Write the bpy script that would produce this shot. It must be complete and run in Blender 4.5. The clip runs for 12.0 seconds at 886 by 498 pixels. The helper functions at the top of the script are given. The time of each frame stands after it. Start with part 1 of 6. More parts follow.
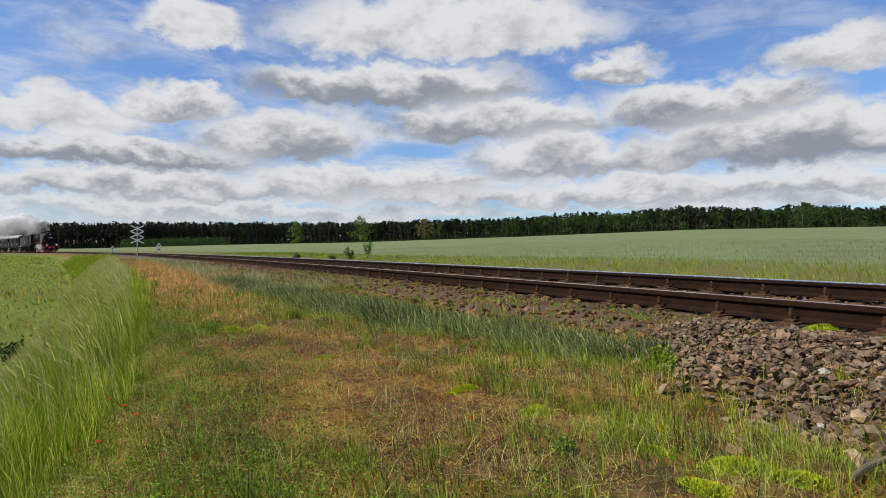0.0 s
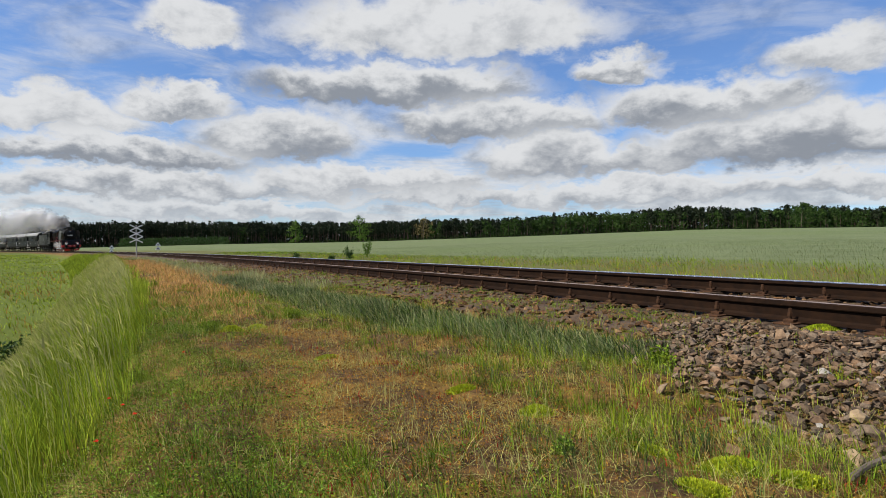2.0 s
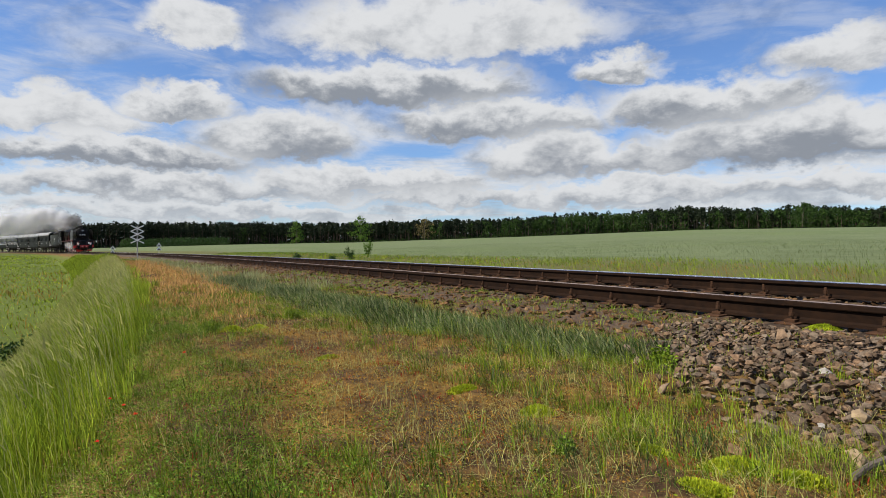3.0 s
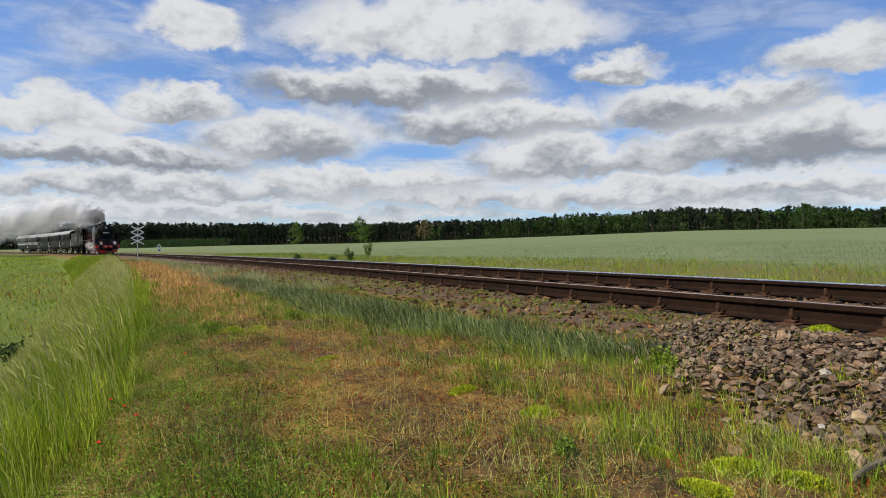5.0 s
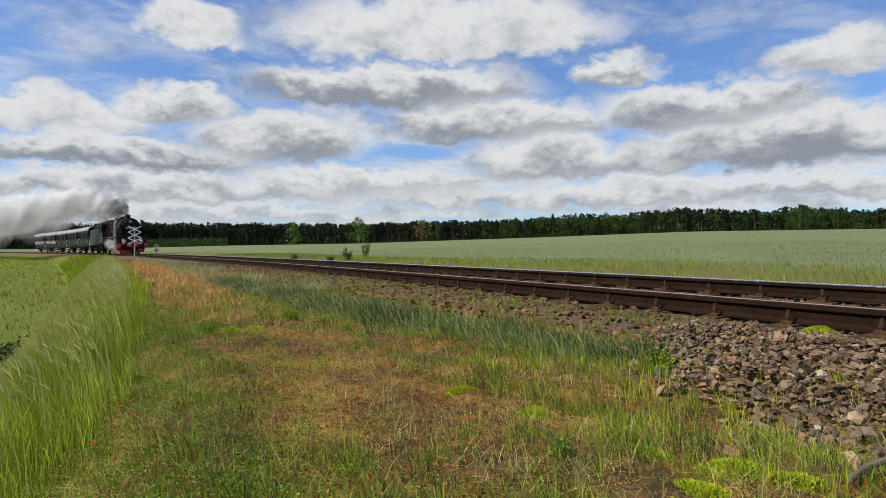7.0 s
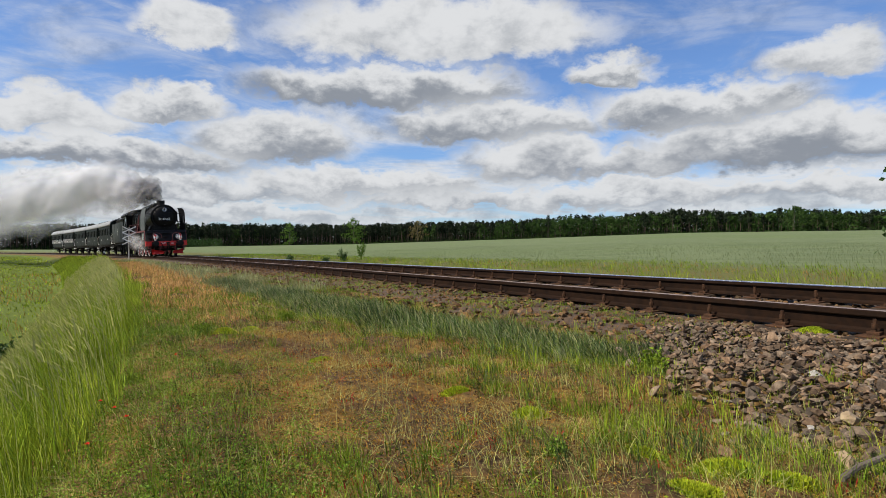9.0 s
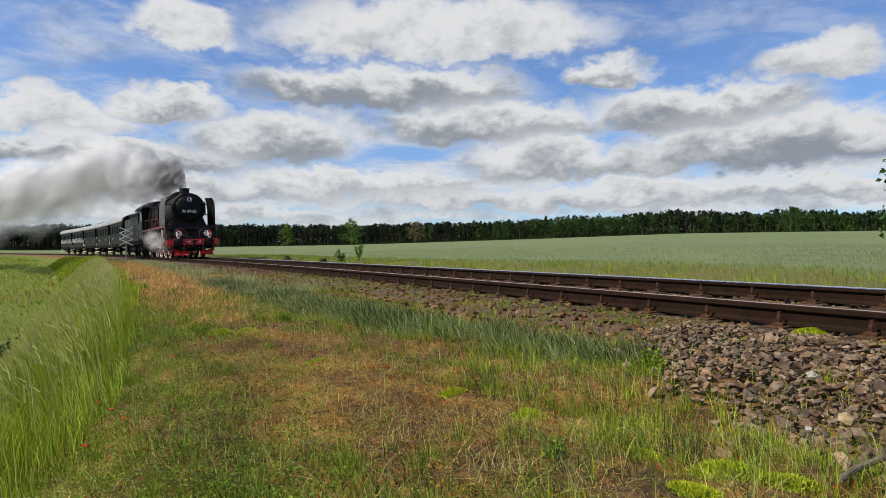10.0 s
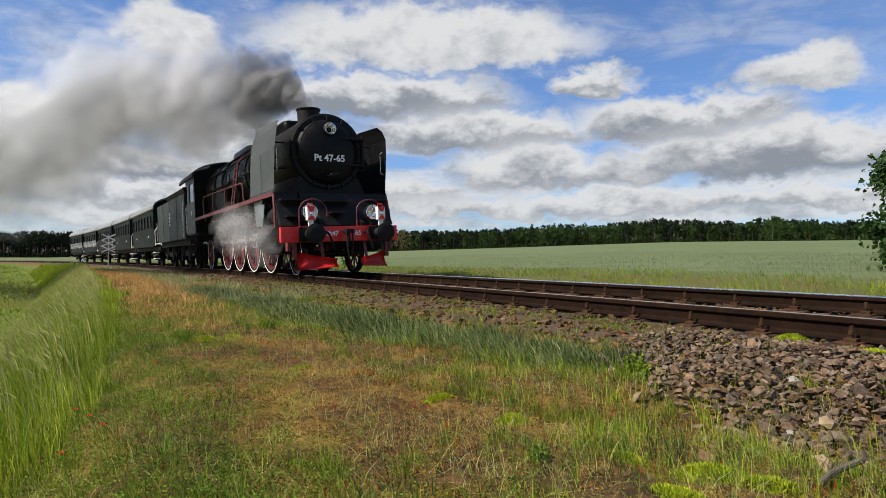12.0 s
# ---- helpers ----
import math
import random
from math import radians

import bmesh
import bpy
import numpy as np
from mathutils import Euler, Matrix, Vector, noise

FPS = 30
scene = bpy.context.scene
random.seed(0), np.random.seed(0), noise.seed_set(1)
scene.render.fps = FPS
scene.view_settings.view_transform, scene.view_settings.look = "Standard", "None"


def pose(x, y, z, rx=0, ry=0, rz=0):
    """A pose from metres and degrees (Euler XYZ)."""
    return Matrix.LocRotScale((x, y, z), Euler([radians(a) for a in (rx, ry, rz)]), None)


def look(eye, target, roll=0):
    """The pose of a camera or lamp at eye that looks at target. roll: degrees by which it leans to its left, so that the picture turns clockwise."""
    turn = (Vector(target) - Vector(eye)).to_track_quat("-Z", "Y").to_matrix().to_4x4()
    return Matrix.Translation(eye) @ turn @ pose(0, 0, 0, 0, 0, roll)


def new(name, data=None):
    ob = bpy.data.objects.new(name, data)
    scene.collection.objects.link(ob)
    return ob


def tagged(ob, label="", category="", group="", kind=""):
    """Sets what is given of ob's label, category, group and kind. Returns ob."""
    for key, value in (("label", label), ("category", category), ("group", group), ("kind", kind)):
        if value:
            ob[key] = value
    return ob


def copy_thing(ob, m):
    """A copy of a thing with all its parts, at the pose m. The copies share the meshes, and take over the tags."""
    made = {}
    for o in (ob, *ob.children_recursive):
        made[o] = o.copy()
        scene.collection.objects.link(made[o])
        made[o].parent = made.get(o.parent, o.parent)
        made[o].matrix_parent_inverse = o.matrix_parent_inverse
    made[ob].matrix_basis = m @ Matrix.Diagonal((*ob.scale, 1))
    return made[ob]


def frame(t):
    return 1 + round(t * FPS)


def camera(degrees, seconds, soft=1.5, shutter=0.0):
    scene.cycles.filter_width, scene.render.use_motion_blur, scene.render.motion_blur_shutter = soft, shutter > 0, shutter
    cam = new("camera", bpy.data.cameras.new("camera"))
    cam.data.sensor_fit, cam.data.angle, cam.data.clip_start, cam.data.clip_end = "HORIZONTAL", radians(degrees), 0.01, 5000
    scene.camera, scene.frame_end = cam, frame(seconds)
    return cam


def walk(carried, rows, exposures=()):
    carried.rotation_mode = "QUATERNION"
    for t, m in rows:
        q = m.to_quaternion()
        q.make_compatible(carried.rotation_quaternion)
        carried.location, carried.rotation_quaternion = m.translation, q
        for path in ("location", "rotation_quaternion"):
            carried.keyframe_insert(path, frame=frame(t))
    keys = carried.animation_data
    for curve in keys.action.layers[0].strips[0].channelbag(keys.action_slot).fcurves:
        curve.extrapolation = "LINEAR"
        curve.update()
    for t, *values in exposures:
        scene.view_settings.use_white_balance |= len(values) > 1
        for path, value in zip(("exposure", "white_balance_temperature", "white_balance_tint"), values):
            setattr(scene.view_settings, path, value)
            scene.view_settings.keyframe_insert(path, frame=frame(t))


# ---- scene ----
cam = camera(73.0, 12.0, soft=0.7)

EYE_HEIGHT = 0.39  # above the near rail's head, which lies at z = 0


def turned(yaw, pitch, roll, dx=0.0, dy=0.0, dz=0.0):
    """The camera's pose: degrees to the right, upwards and of lean, and metres off its stand."""
    a, b = radians(yaw), radians(pitch)
    eye = Vector((dx, dy, EYE_HEIGHT + dz))
    ahead = Vector((math.sin(a) * math.cos(b), math.cos(a) * math.cos(b), math.sin(b)))
    return look(eye, eye + ahead * 10, roll)


walk(cam, [
    (0.0, turned(-0.000, 0.034, -0.143, 0.0000, 0.0000, -0.0000)),
    (0.5, turned(-0.017, 0.039, -0.179, -0.0023, 0.0003, 0.0020)),
    (1.0, turned(0.002, 0.061, -0.136, -0.0002, 0.0037, -0.0024)),
    (1.5, turned(0.003, 0.006, -0.068, -0.0009, 0.0006, -0.0001)),
    (2.0, turned(0.073, 0.008, -0.061, -0.0005, 0.0019, -0.0004)),
    (2.5, turned(-0.026, 0.005, -0.072, -0.0033, 0.0002, 0.0001)),
    (3.0, turned(-0.008, 0.040, -0.113, -0.0001, 0.0042, -0.0022)),
    (5.0, turned(-0.017, 0.120, -0.123, -0.0017, 0.0006, -0.0014)),
    (5.5, turned(-0.011, 0.092, -0.064, -0.0006, 0.0049, -0.0015)),
    (6.0, turned(0.075, 0.091, -0.063, -0.0006, 0.0013, -0.0005)),
    (6.5, turned(0.075, 0.091, -0.063, -0.0006, 0.0013, -0.0005)),
    (7.0, turned(0.198, 0.164, -0.023, 0.0010, 0.0026, -0.0007)),
    (9.0, turned(0.621, 0.247, 0.041, 0.0021, 0.0003, -0.0019)),
    (9.5, turned(0.722, 0.222, 0.050, 0.0020, 0.0039, -0.0033)),
    (10.0, turned(0.839, 0.308, 0.035, 0.0006, 0.0012, 0.0011)),
    (10.5, turned(0.893, 0.392, 0.041, 0.0019, 0.0020, 0.0006)),
    (11.0, turned(1.276, 0.665, 0.095, 0.0007, 0.0008, -0.0035)),
    (11.5, turned(1.779, 0.710, 0.298, 0.0038, 0.0053, -0.0010)),
    (12.0, turned(2.136, 1.088, 0.155, 0.0063, 0.0038, -0.0130)),
])

# ---- daylight ----
SUN_AZ, SUN_EL = -110.0, 46.0  # degrees from straight ahead (negative: left), and above the horizon

scene.view_settings.exposure = 0.75


def calc(tree, op, a, b=None, c=None, clamp=False):
    """A Math node; numbers or sockets as operands."""
    n = tree.nodes.new("ShaderNodeMath")
    n.operation, n.use_clamp = op, clamp
    for i, v in enumerate((a, b, c)):
        if v is None:
            continue
        if isinstance(v, (int, float)):
            n.inputs[i].default_value = v
        else:
            tree.links.new(v, n.inputs[i])
    return n.outputs[0]


def blend(tree, fac, a, b, mode="MIX"):
    """A colour Mix node."""
    n = tree.nodes.new("ShaderNodeMix")
    n.data_type, n.blend_type = "RGBA", mode
    for sock, v in ((n.inputs[0], fac), (n.inputs[6], a), (n.inputs[7], b)):
        if isinstance(v, (int, float)):
            sock.default_value = v
        elif isinstance(v, tuple):
            sock.default_value = (*v, 1.0)[:4]
        else:
            tree.links.new(v, sock)
    return n.outputs[2]


def span(tree, v, lo, hi, a=0.0, b=1.0, smooth=True):
    n = tree.nodes.new("ShaderNodeMapRange")
    n.interpolation_type = "SMOOTHSTEP" if smooth else "LINEAR"
    for i, x in enumerate((v, lo, hi, a, b)):
        if isinstance(x, (int, float)):
            n.inputs[i].default_value = x
        else:
            tree.links.new(x, n.inputs[i])
    return n.outputs[0]


def speckle(tree, vector, scale, detail=6.0, rough=0.55, distortion=0.0):
    n = tree.nodes.new("ShaderNodeTexNoise")
    n.inputs["Scale"].default_value, n.inputs["Detail"].default_value = scale, detail
    n.inputs["Roughness"].default_value, n.inputs["Distortion"].default_value = rough, distortion
    if vector is not None:
        tree.links.new(vector, n.inputs["Vector"])
    return n.outputs["Fac"], n.outputs["Color"]


# Cloud heaps: degrees to the right, degrees up, half width, half height, brightness of the heap's foot
HEAPS = [
    (0.9, 20.5, 18.5, 3.8, 0.82),
    (-22.5, 19.5, 5.4, 2.6, 0.85),
    (-5.1, 15.3, 15.9, 2.7, 0.40),
    (-23.2, 12.8, 5.4, 1.9, 0.55),
    (-32.8, 11.3, 9.4, 2.4, 0.80),
    (-15.0, 10.4, 8.3, 3.2, 0.50),
    (-27.6, 8.1, 12.9, 2.0, 0.42),
    (-30.5, 9.3, 3.1, 1.0, 0.90),
    (5.2, 12.2, 12.1, 2.7, 0.48),
    (9.4, 8.8, 7.8, 3.0, 0.60),
    (23.0, 12.8, 10.8, 2.7, 0.45),
    (16.4, 16.3, 4.0, 1.8, 0.55),
    (33.5, 15.6, 5.4, 2.6, 0.72),
    (30.2, 9.5, 14.9, 3.1, 0.42),
    (18.1, 8.0, 7.7, 2.0, 0.60),
    (-26.7, 5.6, 16.3, 1.7, 0.58),
    (-7.2, 6.5, 15.8, 2.0, 0.62),
    (19.0, 5.4, 15.3, 1.8, 0.60),
    (33.3, 5.5, 9.8, 1.4, 0.62),
    (6.2, 4.9, 19.1, 1.4, 0.70),
    (-22.3, 3.8, 20.0, 1.1, 0.70),
]


def build_world():
    world = bpy.data.worlds.new("sky")
    scene.world, world.use_nodes = world, True
    tree = world.node_tree
    tree.nodes.clear()
    sky = tree.nodes.new("ShaderNodeTexSky")
    sky.sky_type, sky.sun_disc = "NISHITA", False
    sky.sun_elevation, sky.sun_rotation = radians(SUN_EL), radians(SUN_AZ)
    sky.air_density, sky.dust_density, sky.ozone_density = 1.0, 0.6, 2.5
    way = tree.nodes.new("ShaderNodeTexCoord").outputs["Generated"]
    cut = tree.nodes.new("ShaderNodeSeparateXYZ")
    tree.links.new(way, cut.inputs[0])
    x, y, z = cut.outputs
    az = calc(tree, "MULTIPLY", calc(tree, "ARCTAN2", x, y), 180 / math.pi)
    el = calc(tree, "MULTIPLY", calc(tree, "ARCSINE", z), 180 / math.pi)
    # a flat cloud deck seen in perspective
    low = calc(tree, "ADD", calc(tree, "MAXIMUM", z, 0.0), 0.10)
    deck = tree.nodes.new("ShaderNodeCombineXYZ")
    tree.links.new(calc(tree, "DIVIDE", x, low), deck.inputs[0])
    tree.links.new(calc(tree, "DIVIDE", y, low), deck.inputs[1])
    # billows in angle space, stretched sideways
    face = tree.nodes.new("ShaderNodeCombineXYZ")
    tree.links.new(calc(tree, "MULTIPLY", az, 0.055), face.inputs[0])
    tree.links.new(calc(tree, "MULTIPLY", el, 0.088), face.inputs[1])
    big, _ = speckle(tree, face.outputs[0], 1.6, 8.0, 0.56, 0.25)
    puff, _ = speckle(tree, face.outputs[0], 4.2, 7.0, 0.60, 0.15)
    veil, _ = speckle(tree, deck.outputs[0], 0.62, 8.0, 0.62, 0.5)
    # warped angles give the heaps their ragged rims
    crisp, _ = speckle(tree, face.outputs[0], 9.0, 6.0, 0.62, 0.3)
    wx = calc(tree, "ADD", calc(tree, "ADD", az, calc(tree, "MULTIPLY", calc(tree, "SUBTRACT", crisp, 0.5), 1.3)), calc(tree, "MULTIPLY", calc(tree, "SUBTRACT", big, 0.5), 10.0))
    wy = calc(tree, "ADD", calc(tree, "ADD", calc(tree, "ADD", el, calc(tree, "MULTIPLY", calc(tree, "SUBTRACT", crisp, 0.5), 1.0)), calc(tree, "MULTIPLY", calc(tree, "SUBTRACT", puff, 0.5), 5.0)),
              calc(tree, "MULTIPLY", calc(tree, "SUBTRACT", big, 0.5), 3.0))
    body, tone, weight = None, None, None
    for a, e, w, h, foot in HEAPS:
        dx = calc(tree, "DIVIDE", calc(tree, "SUBTRACT", wx, a), w)
        dy = calc(tree, "DIVIDE", calc(tree, "SUBTRACT", wy, e - 0.15 * h), h)
        bulge = calc(tree, "MAXIMUM", dy, calc(tree, "MULTIPLY", dy, -1.45))
        r = calc(tree, "SQRT", calc(tree, "ADD", calc(tree, "MULTIPLY", dx, dx), calc(tree, "MULTIPLY", bulge, bulge)))
        m = span(tree, r, 1.14, 0.64)
        lit = span(tree, dy, -0.60, 0.75, foot, 1.02)
        part_tone = calc(tree, "MULTIPLY", m, lit)
        body = m if body is None else calc(tree, "MAXIMUM", body, m)
        tone = part_tone if tone is None else calc(tree, "ADD", tone, part_tone)
        weight = m if weight is None else calc(tree, "ADD", weight, m)
    tone = calc(tree, "DIVIDE", calc(tree, "ADD", tone, 0.02), calc(tree, "ADD", weight, 0.025))
    # loose cover, closing towards the horizon
    gap = span(tree, el, 2.0, 20.0, 0.39, 0.495, smooth=False)
    loose = span(tree, calc(tree, "SUBTRACT", veil, gap), -0.01, 0.16)
    loose = calc(tree, "MULTIPLY", loose, span(tree, el, 0.0, 30.0, 0.95, 0.80))
    loose_tone = span(tree, puff, 0.30, 0.66, 0.70, 1.0)
    # high thin streaks that pale the blue
    comb = tree.nodes.new("ShaderNodeCombineXYZ")
    tree.links.new(calc(tree, "ADD", calc(tree, "MULTIPLY", az, 0.045), calc(tree, "MULTIPLY", el, 0.05)), comb.inputs[0])
    tree.links.new(calc(tree, "MULTIPLY", el, 0.16), comb.inputs[1])
    wisp, _ = speckle(tree, comb.outputs[0], 1.5, 9.0, 0.62, 0.7)
    wisp = calc(tree, "MULTIPLY", span(tree, wisp, 0.42, 0.68), span(tree, az, -40.0, 38.0, 0.60, 0.35))
    cover = calc(tree, "MAXIMUM", calc(tree, "MAXIMUM", body, loose), wisp)
    shade = calc(tree, "ADD", calc(tree, "MULTIPLY", tone, body), calc(tree, "MULTIPLY", loose_tone, calc(tree, "SUBTRACT", 1.0, body)))
    shade = calc(tree, "MULTIPLY", shade, span(tree, puff, 0.25, 0.7, 0.86, 1.08))
    # small tufts and grey bases within the larger heaps
    shade = calc(tree, "MULTIPLY", shade, span(tree, crisp, 0.32, 0.66, 0.94, 1.04))
    haze = span(tree, el, 0.0, 7.0, 1.0, 0.0)
    grey = blend(tree, span(tree, shade, 0.45, 1.0), (0.320, 0.352, 0.405), (0.86, 0.875, 0.895))
    grey = blend(tree, calc(tree, "MULTIPLY", haze, 0.55), grey, (0.66, 0.73, 0.80))
    blue = blend(tree, 1.0, sky.outputs[0], (0.108, 0.132, 0.172), "MULTIPLY")
    colour = blend(tree, cover, blue, grey)
    ground_side = span(tree, z, -0.03, -0.005)
    colour = blend(tree, ground_side, (0.12, 0.14, 0.08), colour)
    back = tree.nodes.new("ShaderNodeBackground")
    back.inputs["Strength"].default_value = 0.505
    tree.links.new(colour, back.inputs["Color"])
    out = tree.nodes.new("ShaderNodeOutputWorld")
    tree.links.new(back.outputs[0], out.inputs[0])


build_world()

sun = new("sun", bpy.data.lights.new("sun", "SUN"))
sun.data.energy, sun.data.angle, sun.data.color = 5.0, radians(0.6), (1.0, 0.90, 0.76)
_a, _e = radians(SUN_AZ), radians(SUN_EL)
sun.matrix_world = look((-40, -20, 60), Vector((-40, -20, 60)) - Vector((math.sin(_a) * math.cos(_e), math.cos(_a) * math.cos(_e), math.sin(_e))))

# ---- materials ----
def surface(name, low, high, scale=8.0, rough=0.7, metal=0.0, bump=0.0, bump_scale=60.0, spots=None, spot_at=0.62, vary=0.0, island=0.0, sheer=0.0, coat=0.0, gloss=0.5):
    """A worn surface: two colours mixed by fine and broad noise, an optional third in stains, relief, and variation from piece to piece."""
    mat = bpy.data.materials.new(name)
    mat.use_nodes = True
    tree = mat.node_tree
    bsdf = tree.nodes["Principled BSDF"]
    where = tree.nodes.new("ShaderNodeTexCoord").outputs["Object"]
    fine, _ = speckle(tree, where, scale, 6.0, 0.62)
    broad, _ = speckle(tree, where, scale * 0.13, 3.0, 0.5)
    mixed = calc(tree, "ADD", calc(tree, "MULTIPLY", fine, 0.65), calc(tree, "MULTIPLY", broad, 0.35))
    colour = blend(tree, span(tree, mixed, 0.33, 0.67), low, high)
    if spots is not None:
        st, _ = speckle(tree, where, scale * 0.4, 5.0, 0.6)
        colour = blend(tree, span(tree, st, spot_at, spot_at + 0.08), colour, spots)
    if vary:
        r = tree.nodes.new("ShaderNodeObjectInfo").outputs["Random"]
        colour = blend(tree, 1.0, colour, tone_of(tree, r, vary), "MULTIPLY")
    if island:
        r = tree.nodes.new("ShaderNodeNewGeometry").outputs["Random Per Island"]
        colour = blend(tree, 1.0, colour, tone_of(tree, r, island), "MULTIPLY")
    tree.links.new(colour, bsdf.inputs["Base Color"])
    tree.links.new(span(tree, fine, 0.3, 0.7, rough - 0.08, min(1.0, rough + 0.08)), bsdf.inputs["Roughness"])
    bsdf.inputs["Metallic"].default_value = metal
    bsdf.inputs["Coat Weight"].default_value = coat
    bsdf.inputs["Specular IOR Level"].default_value = 0.12 if sheer else gloss
    if bump:
        b = tree.nodes.new("ShaderNodeBump")
        b.inputs["Strength"].default_value, b.inputs["Distance"].default_value = bump, 0.02
        h, _ = speckle(tree, where, bump_scale, 5.0, 0.6)
        tree.links.new(h, b.inputs["Height"])
        tree.links.new(b.outputs[0], bsdf.inputs["Normal"])
    if sheer:
        # thin leaves let light through
        thin = tree.nodes.new("ShaderNodeBsdfTranslucent")
        tree.links.new(colour, thin.inputs["Color"])
        mix = tree.nodes.new("ShaderNodeMixShader")
        mix.inputs[0].default_value = sheer
        tree.links.new(bsdf.outputs[0], mix.inputs[1])
        tree.links.new(thin.outputs[0], mix.inputs[2])
        tree.links.new(mix.outputs[0], tree.nodes["Material Output"].inputs[0])
    return mat


def tone_of(tree, r, amount):
    """Lighter and darker pieces, with a slight shift between warm and cool."""
    value = span(tree, r, 0.0, 1.0, 1.0 - amount, 1.0 + amount, smooth=False)
    warm = span(tree, calc(tree, "FRACT", calc(tree, "MULTIPLY", r, 7.31)), 0.0, 1.0, 1.0 - amount * 0.22, 1.0 + amount * 0.22, smooth=False)
    n = tree.nodes.new("ShaderNodeCombineColor")
    tree.links.new(calc(tree, "MULTIPLY", value, warm), n.inputs[0])
    tree.links.new(value, n.inputs[1])
    tree.links.new(calc(tree, "DIVIDE", value, warm), n.inputs[2])
    return n.outputs[0]


RUST = surface("rusted_rail_steel", (0.006, 0.0030, 0.0017), (0.017, 0.0083, 0.0043), 14, 0.8, 0.0, 0.3, 90, spots=(0.045, 0.019, 0.008), spot_at=0.66, gloss=0.08)
TREAD = surface("polished_rail_head", (0.5, 0.51, 0.53), (0.66, 0.67, 0.69), 20, 0.22, 0.95)
TREAD_DULL = surface("dull_rail_head", (0.20, 0.14, 0.11), (0.34, 0.27, 0.23), 20, 0.5, 0.6)
SLEEPER = surface("weathered_oak_sleeper", (0.020, 0.013, 0.008), (0.065, 0.042, 0.026), 18, 0.9, 0, 0.6, 45, vary=0.25, gloss=0.2)
CLIP = surface("rusted_fastening", (0.022, 0.011, 0.006), (0.070, 0.034, 0.017), 30, 0.85, 0.0, 0.4, 80, gloss=0.15)
STONE = surface("ballast_stone", (0.080, 0.049, 0.029), (0.270, 0.180, 0.112), 25, 0.9, 0, 0.5, 60, vary=0.55, island=0.55, gloss=0.2)
EARTH_STONE = surface("earthy_crushed_stone", (0.045, 0.025, 0.012), (0.140, 0.084, 0.040), 25, 0.95, 0, 0.5, 60, island=0.55, gloss=0.12)
PALE_STONE = surface("pale_stone", (0.20, 0.19, 0.17), (0.32, 0.30, 0.27), 25, 0.8, 0, 0.4, 60)
TAN_STONE = surface("tan_stone", (0.17, 0.12, 0.065), (0.29, 0.22, 0.13), 25, 0.85, 0, 0.4, 60)
BLACK = surface("black_enamel_paint", (0.0035, 0.0035, 0.0037), (0.008, 0.008, 0.008), 6, 0.40, 0.0, 0.08, 30, spots=(0.015, 0.0135, 0.013), spot_at=0.68, gloss=0.14)
SOOT = surface("sooty_black_iron", (0.0045, 0.0045, 0.0045), (0.011, 0.0102, 0.0095), 10, 0.65, 0.0, 0.2, 40, spots=(0.026, 0.019, 0.014), spot_at=0.66, gloss=0.2)
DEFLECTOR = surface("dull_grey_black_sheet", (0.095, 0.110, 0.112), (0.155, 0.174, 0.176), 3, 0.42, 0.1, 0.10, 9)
APRON = surface("dark_grey_plate", (0.0045, 0.0048, 0.005), (0.011, 0.0112, 0.0115), 5, 0.5, 0.0, 0.08, 20, gloss=0.20)
RED = surface("red_engine_paint", (0.52, 0.012, 0.012), (0.72, 0.025, 0.022), 6, 0.38, 0, 0.05, 30, spots=(0.16, 0.02, 0.015), spot_at=0.67)
OLD_RED = surface("dull_red_trim", (0.065, 0.009, 0.010), (0.130, 0.022, 0.022), 6, 0.5, 0, 0.05, 30, spots=(0.045, 0.012, 0.012), spot_at=0.62)
WHITE = surface("white_paint", (0.68, 0.68, 0.66), (0.82, 0.82, 0.80), 10, 0.5, spots=(0.56, 0.54, 0.50), spot_at=0.68)
STEEL = surface("bright_steel", (0.35, 0.35, 0.36), (0.55, 0.55, 0.56), 12, 0.3, 0.9)
CHROME = surface("lamp_reflector", (0.75, 0.76, 0.76), (0.9, 0.9, 0.9), 5, 0.12, 1.0)
COACH = surface("dark_green_coach_paint", (0.005, 0.0075, 0.0065), (0.011, 0.015, 0.013), 3, 0.58, 0, 0.05, 20, gloss=0.10)
COACH_ROOF = surface("light_grey_coach_roof", (0.12, 0.127, 0.127), (0.20, 0.207, 0.207), 2.5, 0.55, 0.0, 0.05, 15, spots=(0.15, 0.15, 0.15), spot_at=0.66)
TENDER = surface("grey_green_tender_sheet", (0.016, 0.020, 0.019), (0.032, 0.037, 0.035), 2.5, 0.52, 0.0, 0.06, 12, gloss=0.18)
CABGREY = surface("dark_grey_cab_sheet", (0.016, 0.017, 0.017), (0.036, 0.037, 0.036), 4, 0.45, 0.0, gloss=0.25)
GALV = surface("galvanised_post", (0.30, 0.30, 0.29), (0.45, 0.45, 0.44), 12, 0.5, 0.5)
BARK = surface("grey_brown_bark", (0.05, 0.04, 0.03), (0.12, 0.095, 0.075), 9, 0.95, 0, 0.6, 25)
PINE_BARK = surface("reddish_pine_bark", (0.030, 0.022, 0.018), (0.075, 0.050, 0.036), 1.2, 0.95)
NEEDLE = surface("dark_pine_needles", (0.007, 0.012, 0.007), (0.019, 0.029, 0.014), 0.4, 0.9, island=0.35, sheer=0.1)
